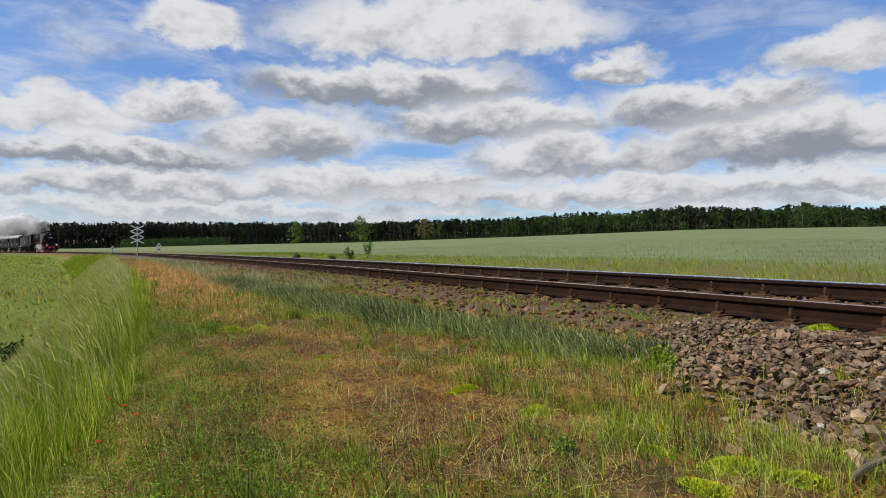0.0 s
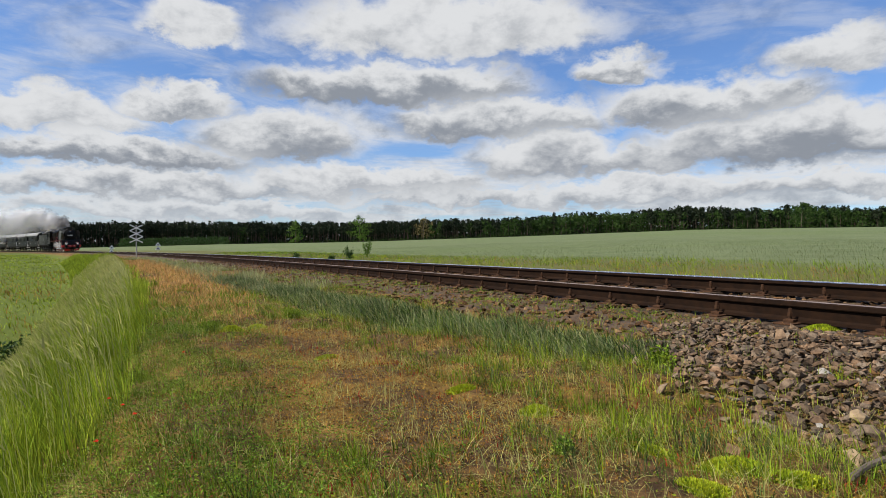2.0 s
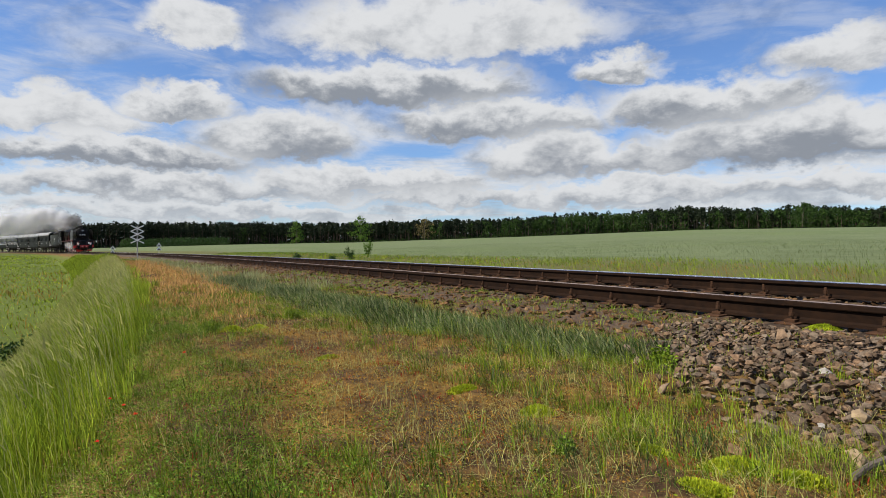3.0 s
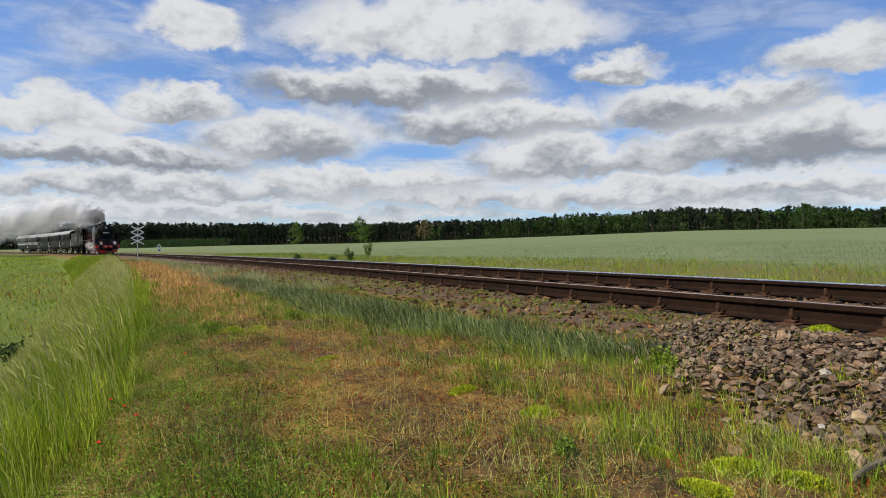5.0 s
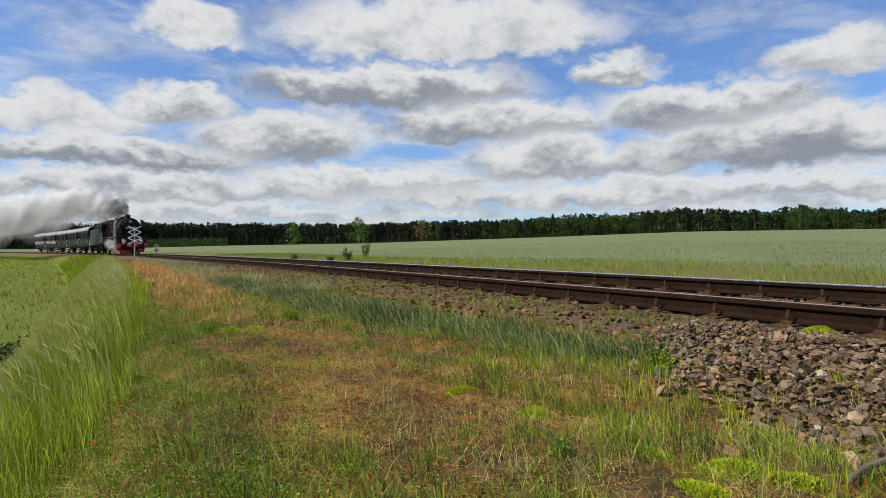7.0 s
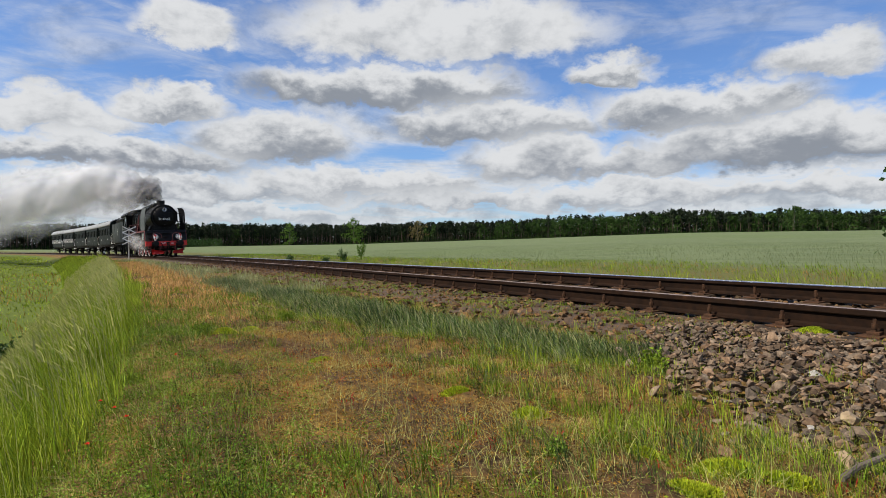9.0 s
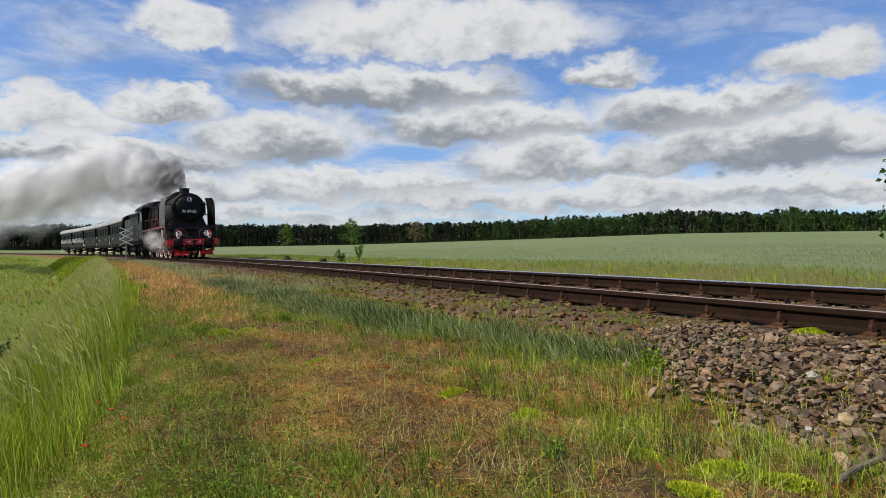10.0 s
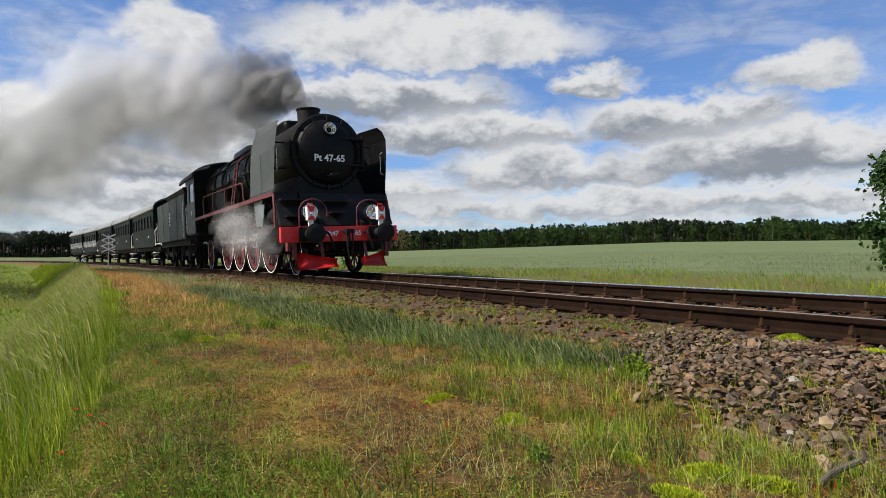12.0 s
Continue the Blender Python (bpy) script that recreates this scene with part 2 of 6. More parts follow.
LEAF = surface("broad_leaf_green", (0.016, 0.036, 0.008), (0.036, 0.072, 0.014), 0.35, 0.75, island=0.30, sheer=0.3)
LEAF_DARK = surface("dark_leaf_green", (0.018, 0.042, 0.010), (0.038, 0.078, 0.018), 2.0, 0.55, island=0.3, sheer=0.25)
LEAF_TAN = surface("budding_tan_leaf", (0.09, 0.075, 0.03), (0.16, 0.135, 0.055), 0.35, 0.8, island=0.3, sheer=0.3)
GRASS = surface("fresh_grass", (0.080, 0.135, 0.008), (0.190, 0.265, 0.020), 1.5, 0.6, island=0.65, sheer=0.25)
TALL = surface("tall_meadow_grass", (0.130, 0.185, 0.009), (0.275, 0.345, 0.028), 1.2, 0.6, island=0.55, sheer=0.25)
PLUME = surface("pale_grass_head", (0.28, 0.29, 0.085), (0.44, 0.43, 0.16), 2.0, 0.8, island=0.25, sheer=0.4)
SEDGE = surface("blue_green_sedge", (0.022, 0.047, 0.010), (0.090, 0.138, 0.034), 1.5, 0.42, island=0.75, sheer=0.2)
# pale colour for dry sedge, and for glints painted onto green clumps
SEDGE_PALE = surface("pale_sedge_dry_and_glints", (0.15, 0.170, 0.072), (0.32, 0.335, 0.160), 1.5, 0.45, island=0.50, sheer=0.3)
STRAW = surface("dry_straw", (0.30, 0.170, 0.055), (0.52, 0.325, 0.125), 2.0, 0.8, island=0.50, sheer=0.3)
RUSSET = surface("dry_russet_stalk", (0.175, 0.080, 0.015), (0.36, 0.19, 0.042), 2.0, 0.85, island=0.65, sheer=0.25)
SEDUM = surface("yellow_green_stonecrop", (0.19, 0.26, 0.010), (0.37, 0.42, 0.024), 6.0, 0.6, island=0.55, sheer=0.3)
HERB = surface("grey_green_herb", (0.060, 0.115, 0.009), (0.155, 0.240, 0.026), 3.0, 0.7, island=0.70, sheer=0.25)
REDWEED = surface("red_sorrel", (0.20, 0.022, 0.015), (0.34, 0.05, 0.03), 3.0, 0.7, island=0.3, sheer=0.3)
POPPY = surface("poppy_petal", (0.5, 0.02, 0.01), (0.64, 0.04, 0.02), 20.0, 0.6, sheer=0.4)
RYE = surface("silver_green_rye", (0.100, 0.130, 0.056), (0.165, 0.195, 0.098), 0.8, 0.75, island=0.25, sheer=0.35)
MOSS = surface("ochre_moss", (0.170, 0.092, 0.014), (0.36, 0.215, 0.036), 3.0, 0.9, island=0.40, sheer=0.15)
LITTER = surface("dark_brown_litter", (0.035, 0.018, 0.009), (0.11, 0.058, 0.026), 3.0, 0.95, island=0.45, sheer=0.1)
LEAF_BRIGHT = surface("bright_spring_leaf", (0.050, 0.105, 0.014), (0.100, 0.175, 0.028), 0.35, 0.75, island=0.30, sheer=0.3)

# ---- small builders ----
def part(name, bm, material, parent=None, label="", smooth=False):
    """Links a bmesh as one mesh object, under a thing or a part."""
    me = bpy.data.meshes.new(name)
    bm.to_mesh(me)
    bm.free()
    me.materials.append(material)
    if smooth:
        me.polygons.foreach_set("use_smooth", [True] * len(me.polygons))
    ob = new(name, me)
    ob.parent = parent
    return tagged(ob, label) if label else ob


def sheet(name, verts, faces, material, parent=None, smooth=False):
    """Links plain lists or arrays of vertices and faces as one mesh object."""
    me = bpy.data.meshes.new(name)
    verts, faces = np.asarray(verts, dtype=np.float32), np.asarray(faces, dtype=np.int32)
    k = faces.shape[1]
    me.vertices.add(len(verts))
    me.vertices.foreach_set("co", verts.ravel())
    me.loops.add(faces.size)
    me.loops.foreach_set("vertex_index", faces.ravel())
    me.polygons.add(len(faces))
    me.polygons.foreach_set("loop_start", np.arange(0, faces.size, k, dtype=np.int32))
    me.polygons.foreach_set("loop_total", np.full(len(faces), k, dtype=np.int32))
    me.polygons.foreach_set("use_smooth", np.full(len(faces), smooth, dtype=bool))
    me.update(calc_edges=True)
    me.materials.append(material)
    ob = new(name, me)
    ob.parent = parent
    return ob


def box(bm, x0, x1, y0, y1, z0, z1, bevel=0.0, m=None):
    """Adds a block, bevelled along its edges."""
    made = bmesh.ops.create_cube(bm, size=1.0)["verts"]
    bmesh.ops.transform(bm, matrix=Matrix.Translation(((x0 + x1) / 2, (y0 + y1) / 2, (z0 + z1) / 2)) @ Matrix.Diagonal((x1 - x0, y1 - y0, z1 - z0, 1)), verts=made)
    if bevel:
        edges = list({e for v in made for e in v.link_edges})
        done = bmesh.ops.bevel(bm, geom=edges, offset=bevel, segments=2, affect="EDGES", profile=0.6)
        made = list({v for f in done["faces"] for v in f.verts} | {v for v in made if v.is_valid})
    if m is not None:
        bmesh.ops.transform(bm, matrix=m, verts=[v for v in made if v.is_valid])
    return made


def pipe(bm, a, b, r, r2=None, sides=10, caps=True):
    """Adds a round bar or cone from a to b."""
    a, b = Vector(a), Vector(b)
    made = bmesh.ops.create_cone(bm, cap_ends=caps, segments=sides, radius1=r, radius2=r if r2 is None else r2, depth=(b - a).length)["verts"]
    turn = (b - a).to_track_quat("Z", "Y").to_matrix().to_4x4()
    bmesh.ops.transform(bm, matrix=Matrix.Translation((a + b) / 2) @ turn, verts=made)
    return made


def bent(bm, points, r, sides=8):
    """Adds a bar through several points."""
    for a, b in zip(points, points[1:]):
        pipe(bm, a, b, r, sides=sides)


def lathe(bm, profile, sides=32, m=None, closed=False):
    """Turns a profile of (along x, radius) round the x axis."""
    rings = []
    for x, r in profile:
        rings.append([bm.verts.new((x, r * math.cos(2 * math.pi * i / sides), r * math.sin(2 * math.pi * i / sides))) for i in range(sides)])
    for p, q in zip(rings, rings[1:]):
        for i in range(sides):
            bm.faces.new((p[i], p[(i + 1) % sides], q[(i + 1) % sides], q[i]))
    if closed:
        bm.faces.new(rings[0][::-1])
        bm.faces.new(rings[-1])
    if m is not None:
        bmesh.ops.transform(bm, matrix=m, verts=[v for ring in rings for v in ring])
    return rings


def slab(bm, outline, thick, axis="y", at=0.0):
    """A plate with the outline (u, v) and a thickness, standing across the given axis."""
    def put(u, v, d):
        return (u, at + d, v) if axis == "y" else (at + d, u, v) if axis == "x" else (u, v, at + d)
    a = [bm.verts.new(put(u, v, -thick / 2)) for u, v in outline]
    b = [bm.verts.new(put(u, v, thick / 2)) for u, v in outline]
    bm.faces.new(a)
    bm.faces.new(b[::-1])
    n = len(a)
    for i in range(n):
        bm.faces.new((a[i], b[i], b[(i + 1) % n], a[(i + 1) % n]))
    bmesh.ops.recalc_face_normals(bm, faces=bm.faces)


# ---- the line of the track ----
# The track is an arc; s runs along it away from the camera, w across it from the near rail to the field side.
NEAR_W, BEND, HEADING = 4.386, 0.00196, 0.4705
GAUGE, CANT = 1.505, 0.071
CENTRE = ((NEAR_W - 1 / BEND) * math.cos(HEADING), (NEAR_W - 1 / BEND) * math.sin(HEADING))


def on_track(s, w, z=0.0):
    a = HEADING + BEND * s
    r = 1 / BEND + w
    return Vector((CENTRE[0] + r * math.cos(a), CENTRE[1] + r * math.sin(a), z + CANT * w / GAUGE))


def sw_of(x, y):
    dx, dy = x - CENTRE[0], y - CENTRE[1]
    return (np.arctan2(dy, dx) - HEADING) / BEND, np.hypot(dx, dy) - 1 / BEND


def xy_of(s, w):
    a = HEADING + BEND * np.asarray(s)
    r = 1 / BEND + np.asarray(w)
    return CENTRE[0] + r * np.cos(a), CENTRE[1] + r * np.sin(a)


def ease(v, a, b):
    t = np.clip((v - a) / (b - a), 0, 1)
    return t * t * (3 - 2 * t)


def lumps(x, y, size, seed):
    """Smooth bumps of about the given size, between -1 and 1."""
    rs = np.random.RandomState(seed)
    out = np.zeros_like(np.asarray(x, dtype=float))
    for i in range(7):
        a, k, p = rs.uniform(0, 2 * math.pi), rs.uniform(0.6, 1.9) * 2 * math.pi / size, rs.uniform(0, 6.28)
        out = out + np.sin((x * math.cos(a) + y * math.sin(a)) * k + p)
    return out / 4.0


def ground_z(x, y):
    """Height of the land: embankment, meadow below it, field rising to the wood."""
    x, y = np.asarray(x, dtype=float), np.asarray(y, dtype=float)
    s, w = sw_of(x, y)
    r = np.hypot(x, y)
    far = ease(r, 25, 150)
    meadow = -1.75 + 1.45 * far + 0.25 * lumps(x, y, 14, 3) * (1 - far) + 0.02 * np.maximum(r - 150, 0) * 0.2
    crown = -0.24 + (0.035 * lumps(x, y, 1.7, 5) + 0.016 * lumps(x, y, 0.42, 6)) * ease(-w, 0.6, 1.5)
    az = np.degrees(np.arctan2(x, np.maximum(y, 1e-3)))
    az = np.where(y <= 0, np.where(x > 0, 40.0, -40.0), az)
    slope = np.interp(az, [-40, -31, -20, -8, 9, 23, 37], [0.0022, 0.0028, 0.0085, 0.0120, 0.0218, 0.0318, 0.0365])
    rise = -0.42 + r * slope * np.cos(np.radians(az)) + 0.81 * ease(r, 10, 420) + 0.05 * lumps(x, y, 25, 9) * ease(r, 15, 60)
    field = np.where(y > 0, rise, -0.42 + 0.81 * ease(r, 10, 420))
    left = ease(-w, 4.1, 6.6)
    right = ease(w, 2.2, 7.0)
    return crown * (1 - left) * (1 - right) + meadow * left + field * right


def make_ground_material():
    mat = bpy.data.materials.new("land")
    mat.use_nodes = True
    tree = mat.node_tree
    bsdf = tree.nodes["Principled BSDF"]
    where = tree.nodes.new("ShaderNodeTexCoord").outputs["Object"]
    at = tree.nodes.new("ShaderNodeAttribute")
    at.attribute_name = "across"
    w = at.outputs["Fac"]
    fine, _ = speckle(tree, where, 22.0, 8.0, 0.68)
    mid, _ = speckle(tree, where, 2.4, 5.0, 0.6)
    broad, _ = speckle(tree, where, 0.09, 4.0, 0.55)
    wide, _ = speckle(tree, where, 0.03, 5.0, 0.6, 0.6)
    soil = blend(tree, span(tree, fine, 0.35, 0.65), (0.030, 0.017, 0.007), (0.115, 0.066, 0.026))
    moss = blend(tree, span(tree, fine, 0.35, 0.65), (0.085, 0.050, 0.010), (0.20, 0.120, 0.028))
    soil = blend(tree, span(tree, mid, 0.42, 0.60), soil, moss)
    meadow = blend(tree, span(tree, fine, 0.3, 0.7), (0.040, 0.060, 0.006), (0.095, 0.125, 0.012))
    meadow = blend(tree, span(tree, broad, 0.54, 0.68, 0.0, 0.7), meadow, (0.085, 0.075, 0.024))
    meadow = blend(tree, span(tree, mid, 0.55, 0.7, 0.0, 0.6), meadow, (0.035, 0.060, 0.012))
    rye = blend(tree, span(tree, fine, 0.3, 0.7), (0.080, 0.106, 0.046), (0.135, 0.162, 0.080))
    rye = blend(tree, span(tree, wide, 0.47, 0.62, 0.0, 0.75), rye, (0.092, 0.128, 0.040))
    rye = blend(tree, span(tree, wide, 0.66, 0.72, 0.0, 0.5), rye, (0.14, 0.160, 0.044))
    # wind-combed streaks in the standing crop
    comb = tree.nodes.new("ShaderNodeMapping")
    comb.inputs["Scale"].default_value = (0.22, 1.0, 1.0)
    tree.links.new(where, comb.inputs["Vector"])
    streak, _ = speckle(tree, comb.outputs[0], 0.75, 8.0, 0.72)
    rye = blend(tree, span(tree, streak, 0.40, 0.62, 0.0, 0.62), rye, (0.056, 0.080, 0.032))
    edge = calc(tree, "ADD", w, calc(tree, "MULTIPLY", calc(tree, "SUBTRACT", mid, 0.5), 2.0))
    colour = blend(tree, span(tree, edge, -4.5, -5.2), soil, meadow)
    colour = blend(tree, span(tree, edge, 2.5, 5.0), colour, (0.080, 0.082, 0.024))
    colour = blend(tree, span(tree, edge, 6.0, 11.0), colour, rye)
    tree.links.new(colour, bsdf.inputs["Base Color"])
    bsdf.inputs["Roughness"].default_value = 0.95
    bsdf.inputs["Specular IOR Level"].default_value = 0.2
    b = tree.nodes.new("ShaderNodeBump")
    b.inputs["Strength"].default_value, b.inputs["Distance"].default_value = 0.8, 0.03
    tree.links.new(fine, b.inputs["Height"])
    tree.links.new(b.outputs[0], bsdf.inputs["Normal"])
    return mat


def build_ground():
    rings = np.concatenate([[0.0], np.geomspace(0.35, 3200.0, 205)])
    n = 420
    ang = np.concatenate([np.linspace(-0.95, 0.95, 320, endpoint=False), np.linspace(0.95, 2 * math.pi - 0.95, 100, endpoint=False)])
    r, a = np.meshgrid(rings[1:], ang, indexing="ij")
    x, y = (r * np.sin(a)).ravel(), (r * np.cos(a)).ravel()
    verts = np.column_stack([x, y, ground_z(x, y)])
    i, j = np.meshgrid(np.arange(len(rings) - 2), np.arange(n), indexing="ij")
    i, j = i.ravel(), j.ravel()
    k = (j + 1) % n
    faces = np.column_stack([i * n + j, (i + 1) * n + j, (i + 1) * n + k, i * n + k])[:, ::-1]
    # the innermost ring is closed with quads that share a centre pair
    verts = np.vstack([verts, [[0, 0, float(ground_z(0.0, 0.0))]]])
    mid = len(verts) - 1
    jj = np.arange(0, n, 2)
    cap = np.column_stack([np.full(len(jj), mid), jj, (jj + 1) % n, (jj + 2) % n])[:, ::-1]
    ob = sheet("ground", verts, np.vstack([faces, cap]), make_ground_material(), smooth=True)
    attr = ob.data.attributes.new("across", "FLOAT", "POINT")
    attr.data.foreach_set("value", sw_of(verts[:, 0], verts[:, 1])[1].astype(np.float32))
    tagged(ob, "mossy embankment, green meadow and a wide rye field", "ground", kind="structure")
    return ob


ground = build_ground()


# ---- track ----
def rail_profile():
    """Head, web and foot of a flat-bottomed rail, from its head's top at z = 0."""
    half = [(0.026, 0.0), (0.034, -0.006), (0.035, -0.034), (0.030, -0.042), (0.010, -0.050), (0.008, -0.118), (0.020, -0.132), (0.0625, -0.141), (0.0625, -0.149)]
    return [(-a, z) for a, z in half][::-1] + half


def build_rail(w, tread):
    marks = np.concatenate([np.arange(-8, 60, 1.0), np.arange(60, 300, 5.0)])
    prof = rail_profile()
    bm = bmesh.new()
    rows = [[bm.verts.new(on_track(s, w + a, z)) for a, z in prof] for s in marks]
    n = len(prof)
    for p, q in zip(rows, rows[1:]):
        for i in range(n - 1):
            bm.faces.new((p[i], p[i + 1], q[i + 1], q[i]))
    for end in (rows[0], rows[-1]):
        bm.faces.new(end)
    bmesh.ops.recalc_face_normals(bm, faces=bm.faces)
    ob = part("rail", bm, RUST)
    # the strip that the wheels have worn, a hair proud of the head
    bm = bmesh.new()
    strip = ((-0.026, 0.0012), (0.026, 0.0012)) if tread is TREAD_DULL else ((-0.0355, -0.006), (-0.027, 0.0012), (0.027, 0.0012), (0.0355, -0.006))
    rows = [[bm.verts.new(on_track(s, w + a, z)) for a, z in strip] for s in marks]
    for p, q in zip(rows, rows[1:]):
        for i in range(len(strip) - 1):
            bm.faces.new((p[i], q[i], q[i + 1], p[i + 1]))
    bmesh.ops.recalc_face_normals(bm, faces=bm.faces)
    part("running_surface", bm, tread, ob, "worn running surface")
    return ob


track_bed_material = surface("ballast_bed", (0.020, 0.011, 0.005), (0.080, 0.047, 0.022), 30, 0.95, 0, 1.0, 30, spots=(0.09, 0.085, 0.03), spot_at=0.64)


def build_bed():
    """The ballast's low ridge under the track, with a broken surface."""
    marks = np.concatenate([np.arange(-8, 30, 0.10), np.arange(30, 80, 0.5), np.arange(80, 300, 4.0)])
    across = np.arange(-1.7, 3.4, 0.10)
    s, w = np.meshgrid(marks, across, indexing="ij")
    x, y = xy_of(s.ravel(), w.ravel())
    prof = np.interp(w.ravel(), [-1.7, -1.0, -0.5, 0.0, 1.5, 2.1, 2.7, 3.4], [-0.30, -0.225, -0.195, -0.185, -0.185, -0.20, -0.26, -0.45])
    rough = np.random.RandomState(4).uniform(-0.012, 0.014, len(x))
    z = prof + CANT * np.clip(w.ravel(), 0, 2.2) / GAUGE + rough
    n = len(across)
    i, j = np.meshgrid(np.arange(len(marks) - 1), np.arange(n - 1), indexing="ij")
    i, j = i.ravel(), j.ravel()
    faces = np.column_stack([i * n + j, i * n + j + 1, (i + 1) * n + j + 1, (i + 1) * n + j])[:, ::-1]
    ob = sheet("track_bed", np.column_stack([x, y, z]), faces, track_bed_material)
    return tagged(ob, "low ridge of grey-brown crushed stone under the track", "ballast", kind="structure")


track_bed = build_bed()
near_rail = tagged(build_rail(0.0, TREAD_DULL), "rust-brown flat-bottomed steel rail with dull head", "rail", "rails of the track")
far_rail = tagged(build_rail(GAUGE, TREAD), "rust-brown steel rail with a worn shiny head", "rail", "rails of the track")

# ---- the train ----
# A vehicle's own space: x ahead from its front buffers, y to its left (the field side), z up from the rail head.
def thing(name, label, category, group=""):
    return tagged(new(name), label, category, group)


def wheel_mesh(r, spokes, tread=0.14):
    """Rim, spokes and hub of a spoked wheel about the y axis, and its white tyre, as two bmeshes."""
    turn = Matrix.Rotation(radians(90), 4, "Z")
    body, tyre = bmesh.new(), bmesh.new()
    lathe(tyre, [(-tread / 2, r * 0.90), (-tread / 2, r), (tread / 2 - 0.03, r), (tread / 2 - 0.03, r + 0.025), (tread / 2, r + 0.025), (tread / 2, r * 0.90), (-tread / 2, r * 0.90)], 36, turn)
    lathe(body, [(-tread / 2 + 0.02, r * 0.82), (-tread / 2 + 0.02, r * 0.90), (tread / 2 - 0.02, r * 0.90), (tread / 2 - 0.02, r * 0.82), (-tread / 2 + 0.02, r * 0.82)], 32, turn)
    lathe(body, [(-tread / 2 - 0.02, 0.02), (-tread / 2 - 0.02, r * 0.17), (tread / 2, r * 0.20), (tread / 2, 0.02)], 18, turn)
    for i in range(spokes):
        a = 2 * math.pi * i / spokes
        d = Vector((math.cos(a), 0, math.sin(a)))
        pipe(body, d * r * 0.15, d * r * 0.86, 0.034 * (0.6 + 0.4 * r), 0.026 * (0.6 + 0.4 * r), 6)
    return body, tyre


WHEELS = []  # (wheelset, x, radius, starting angle) for the motion


def wheelset(parent, x, r, spokes, colour, tyre_colour, phase=0.0, weight=False):
    """Two wheels on an axle, which turn together under their vehicle."""
    bm = bmesh.new()
    pipe(bm, (0, -0.74, 0), (0, 0.74, 0), 0.085, sides=14)
    axle = part("wheelset", bm, SOOT, parent)
    axle.location = (x, 0, r)
    for side in (-1, 1):
        body, tyre = wheel_mesh(r, spokes)
        if weight:
            slab(body, [(-0.5 * r, -0.70 * r), (0.5 * r, -0.70 * r), (0.30 * r, -0.45 * r), (-0.30 * r, -0.45 * r)], 0.10)
            pipe(body, (0, -0.07 * 1, 0.33), (0, 0.07, 0.33), 0.12, sides=12)
        m = Matrix.Translation((0, side * 0.7525, 0)) @ (Matrix.Identity(4) if side < 0 else Matrix.Rotation(math.pi, 4, "Z"))
        bmesh.ops.transform(body, matrix=m, verts=body.verts)
        bmesh.ops.transform(tyre, matrix=m, verts=tyre.verts)
        part("wheel", body, colour, axle)
        part("tyre", tyre, SOOT, axle)
        if tyre_colour is WHITE:
            ring = bmesh.new()
            lathe(ring, [(-0.002, r * 0.958), (-0.006, r * 0.961), (-0.006, r * 0.984), (-0.002, r * 0.988)], 40, Matrix.Translation((0, side * (0.7525 + 0.07), 0)) @ Matrix.Rotation(radians(90 if side < 0 else -90), 4, "Z"))
            part("white_rim", ring, WHITE, axle, "thin white painted rim")
    WHEELS.append((axle, x, r, phase))
    return axle


def buffers(parent, x, sign=1, z=0.985):
    for y in (-0.875, 0.875):
        bm = bmesh.new()
        lathe(bm, [(0.0, 0.0), (-0.005, 0.14), (-0.03, 0.225), (-0.055, 0.228), (-0.065, 0.06), (-0.28, 0.055)], 28)
        lathe(bm, [(-0.26, 0.05), (-0.26, 0.11), (-0.48, 0.12), (-0.48, 0.17), (-0.53, 0.17), (-0.53, 0.0)], 20)
        m = Matrix.Translation((x, y, z)) @ (Matrix.Identity(4) if sign > 0 else Matrix.Rotation(math.pi, 4, "Z"))
        bmesh.ops.transform(bm, matrix=m, verts=bm.verts)
        part("buffer", bm, SOOT, parent, smooth=False)


def lettering(text, size, m, parent, name="lettering", material=None):
    """Flat painted characters, turned into a mesh."""
    cu = bpy.data.curves.new(name, "FONT")
    cu.body, cu.size, cu.align_x, cu.align_y, cu.extrude, cu.offset = text, size, "CENTER", "CENTER", 0.004, 0.022 * size
    tmp = new(name, cu)
    bpy.context.view_layer.update()
    me = bpy.data.meshes.new_from_object(tmp.evaluated_get(bpy.context.evaluated_depsgraph_get()))
    bpy.data.objects.remove(tmp)
    bpy.data.curves.remove(cu)
    me.transform(m)
    me.materials.clear()
    me.materials.append(material or WHITE)
    ob = new(name, me)
    ob.parent = parent
    return ob


FRONTWARD = Matrix.Rotation(radians(90), 4, "Z") @ Matrix.Rotation(radians(90), 4, "X")  # text that faces ahead
SIDEWARD = Matrix.Rotation(radians(90), 4, "X")  # text that faces the vehicle's right


def lamp_glass():
    mat = bpy.data.materials.new("lamp_glass")
    mat.use_nodes = True
    b = mat.node_tree.nodes["Principled BSDF"]
    b.inputs["Transmission Weight"].default_value, b.inputs["Roughness"].default_value, b.inputs["IOR"].default_value = 1.0, 0.03, 1.3
    return mat


GLASS = lamp_glass()


def pane_material():
    mat = bpy.data.materials.new("dark_window_glass")
    mat.use_nodes = True
    b = mat.node_tree.nodes["Principled BSDF"]
    b.inputs["Base Color"].default_value, b.inputs["Roughness"].default_value = (0.03, 0.035, 0.04, 1), 0.06
    return mat


PANE = pane_material()


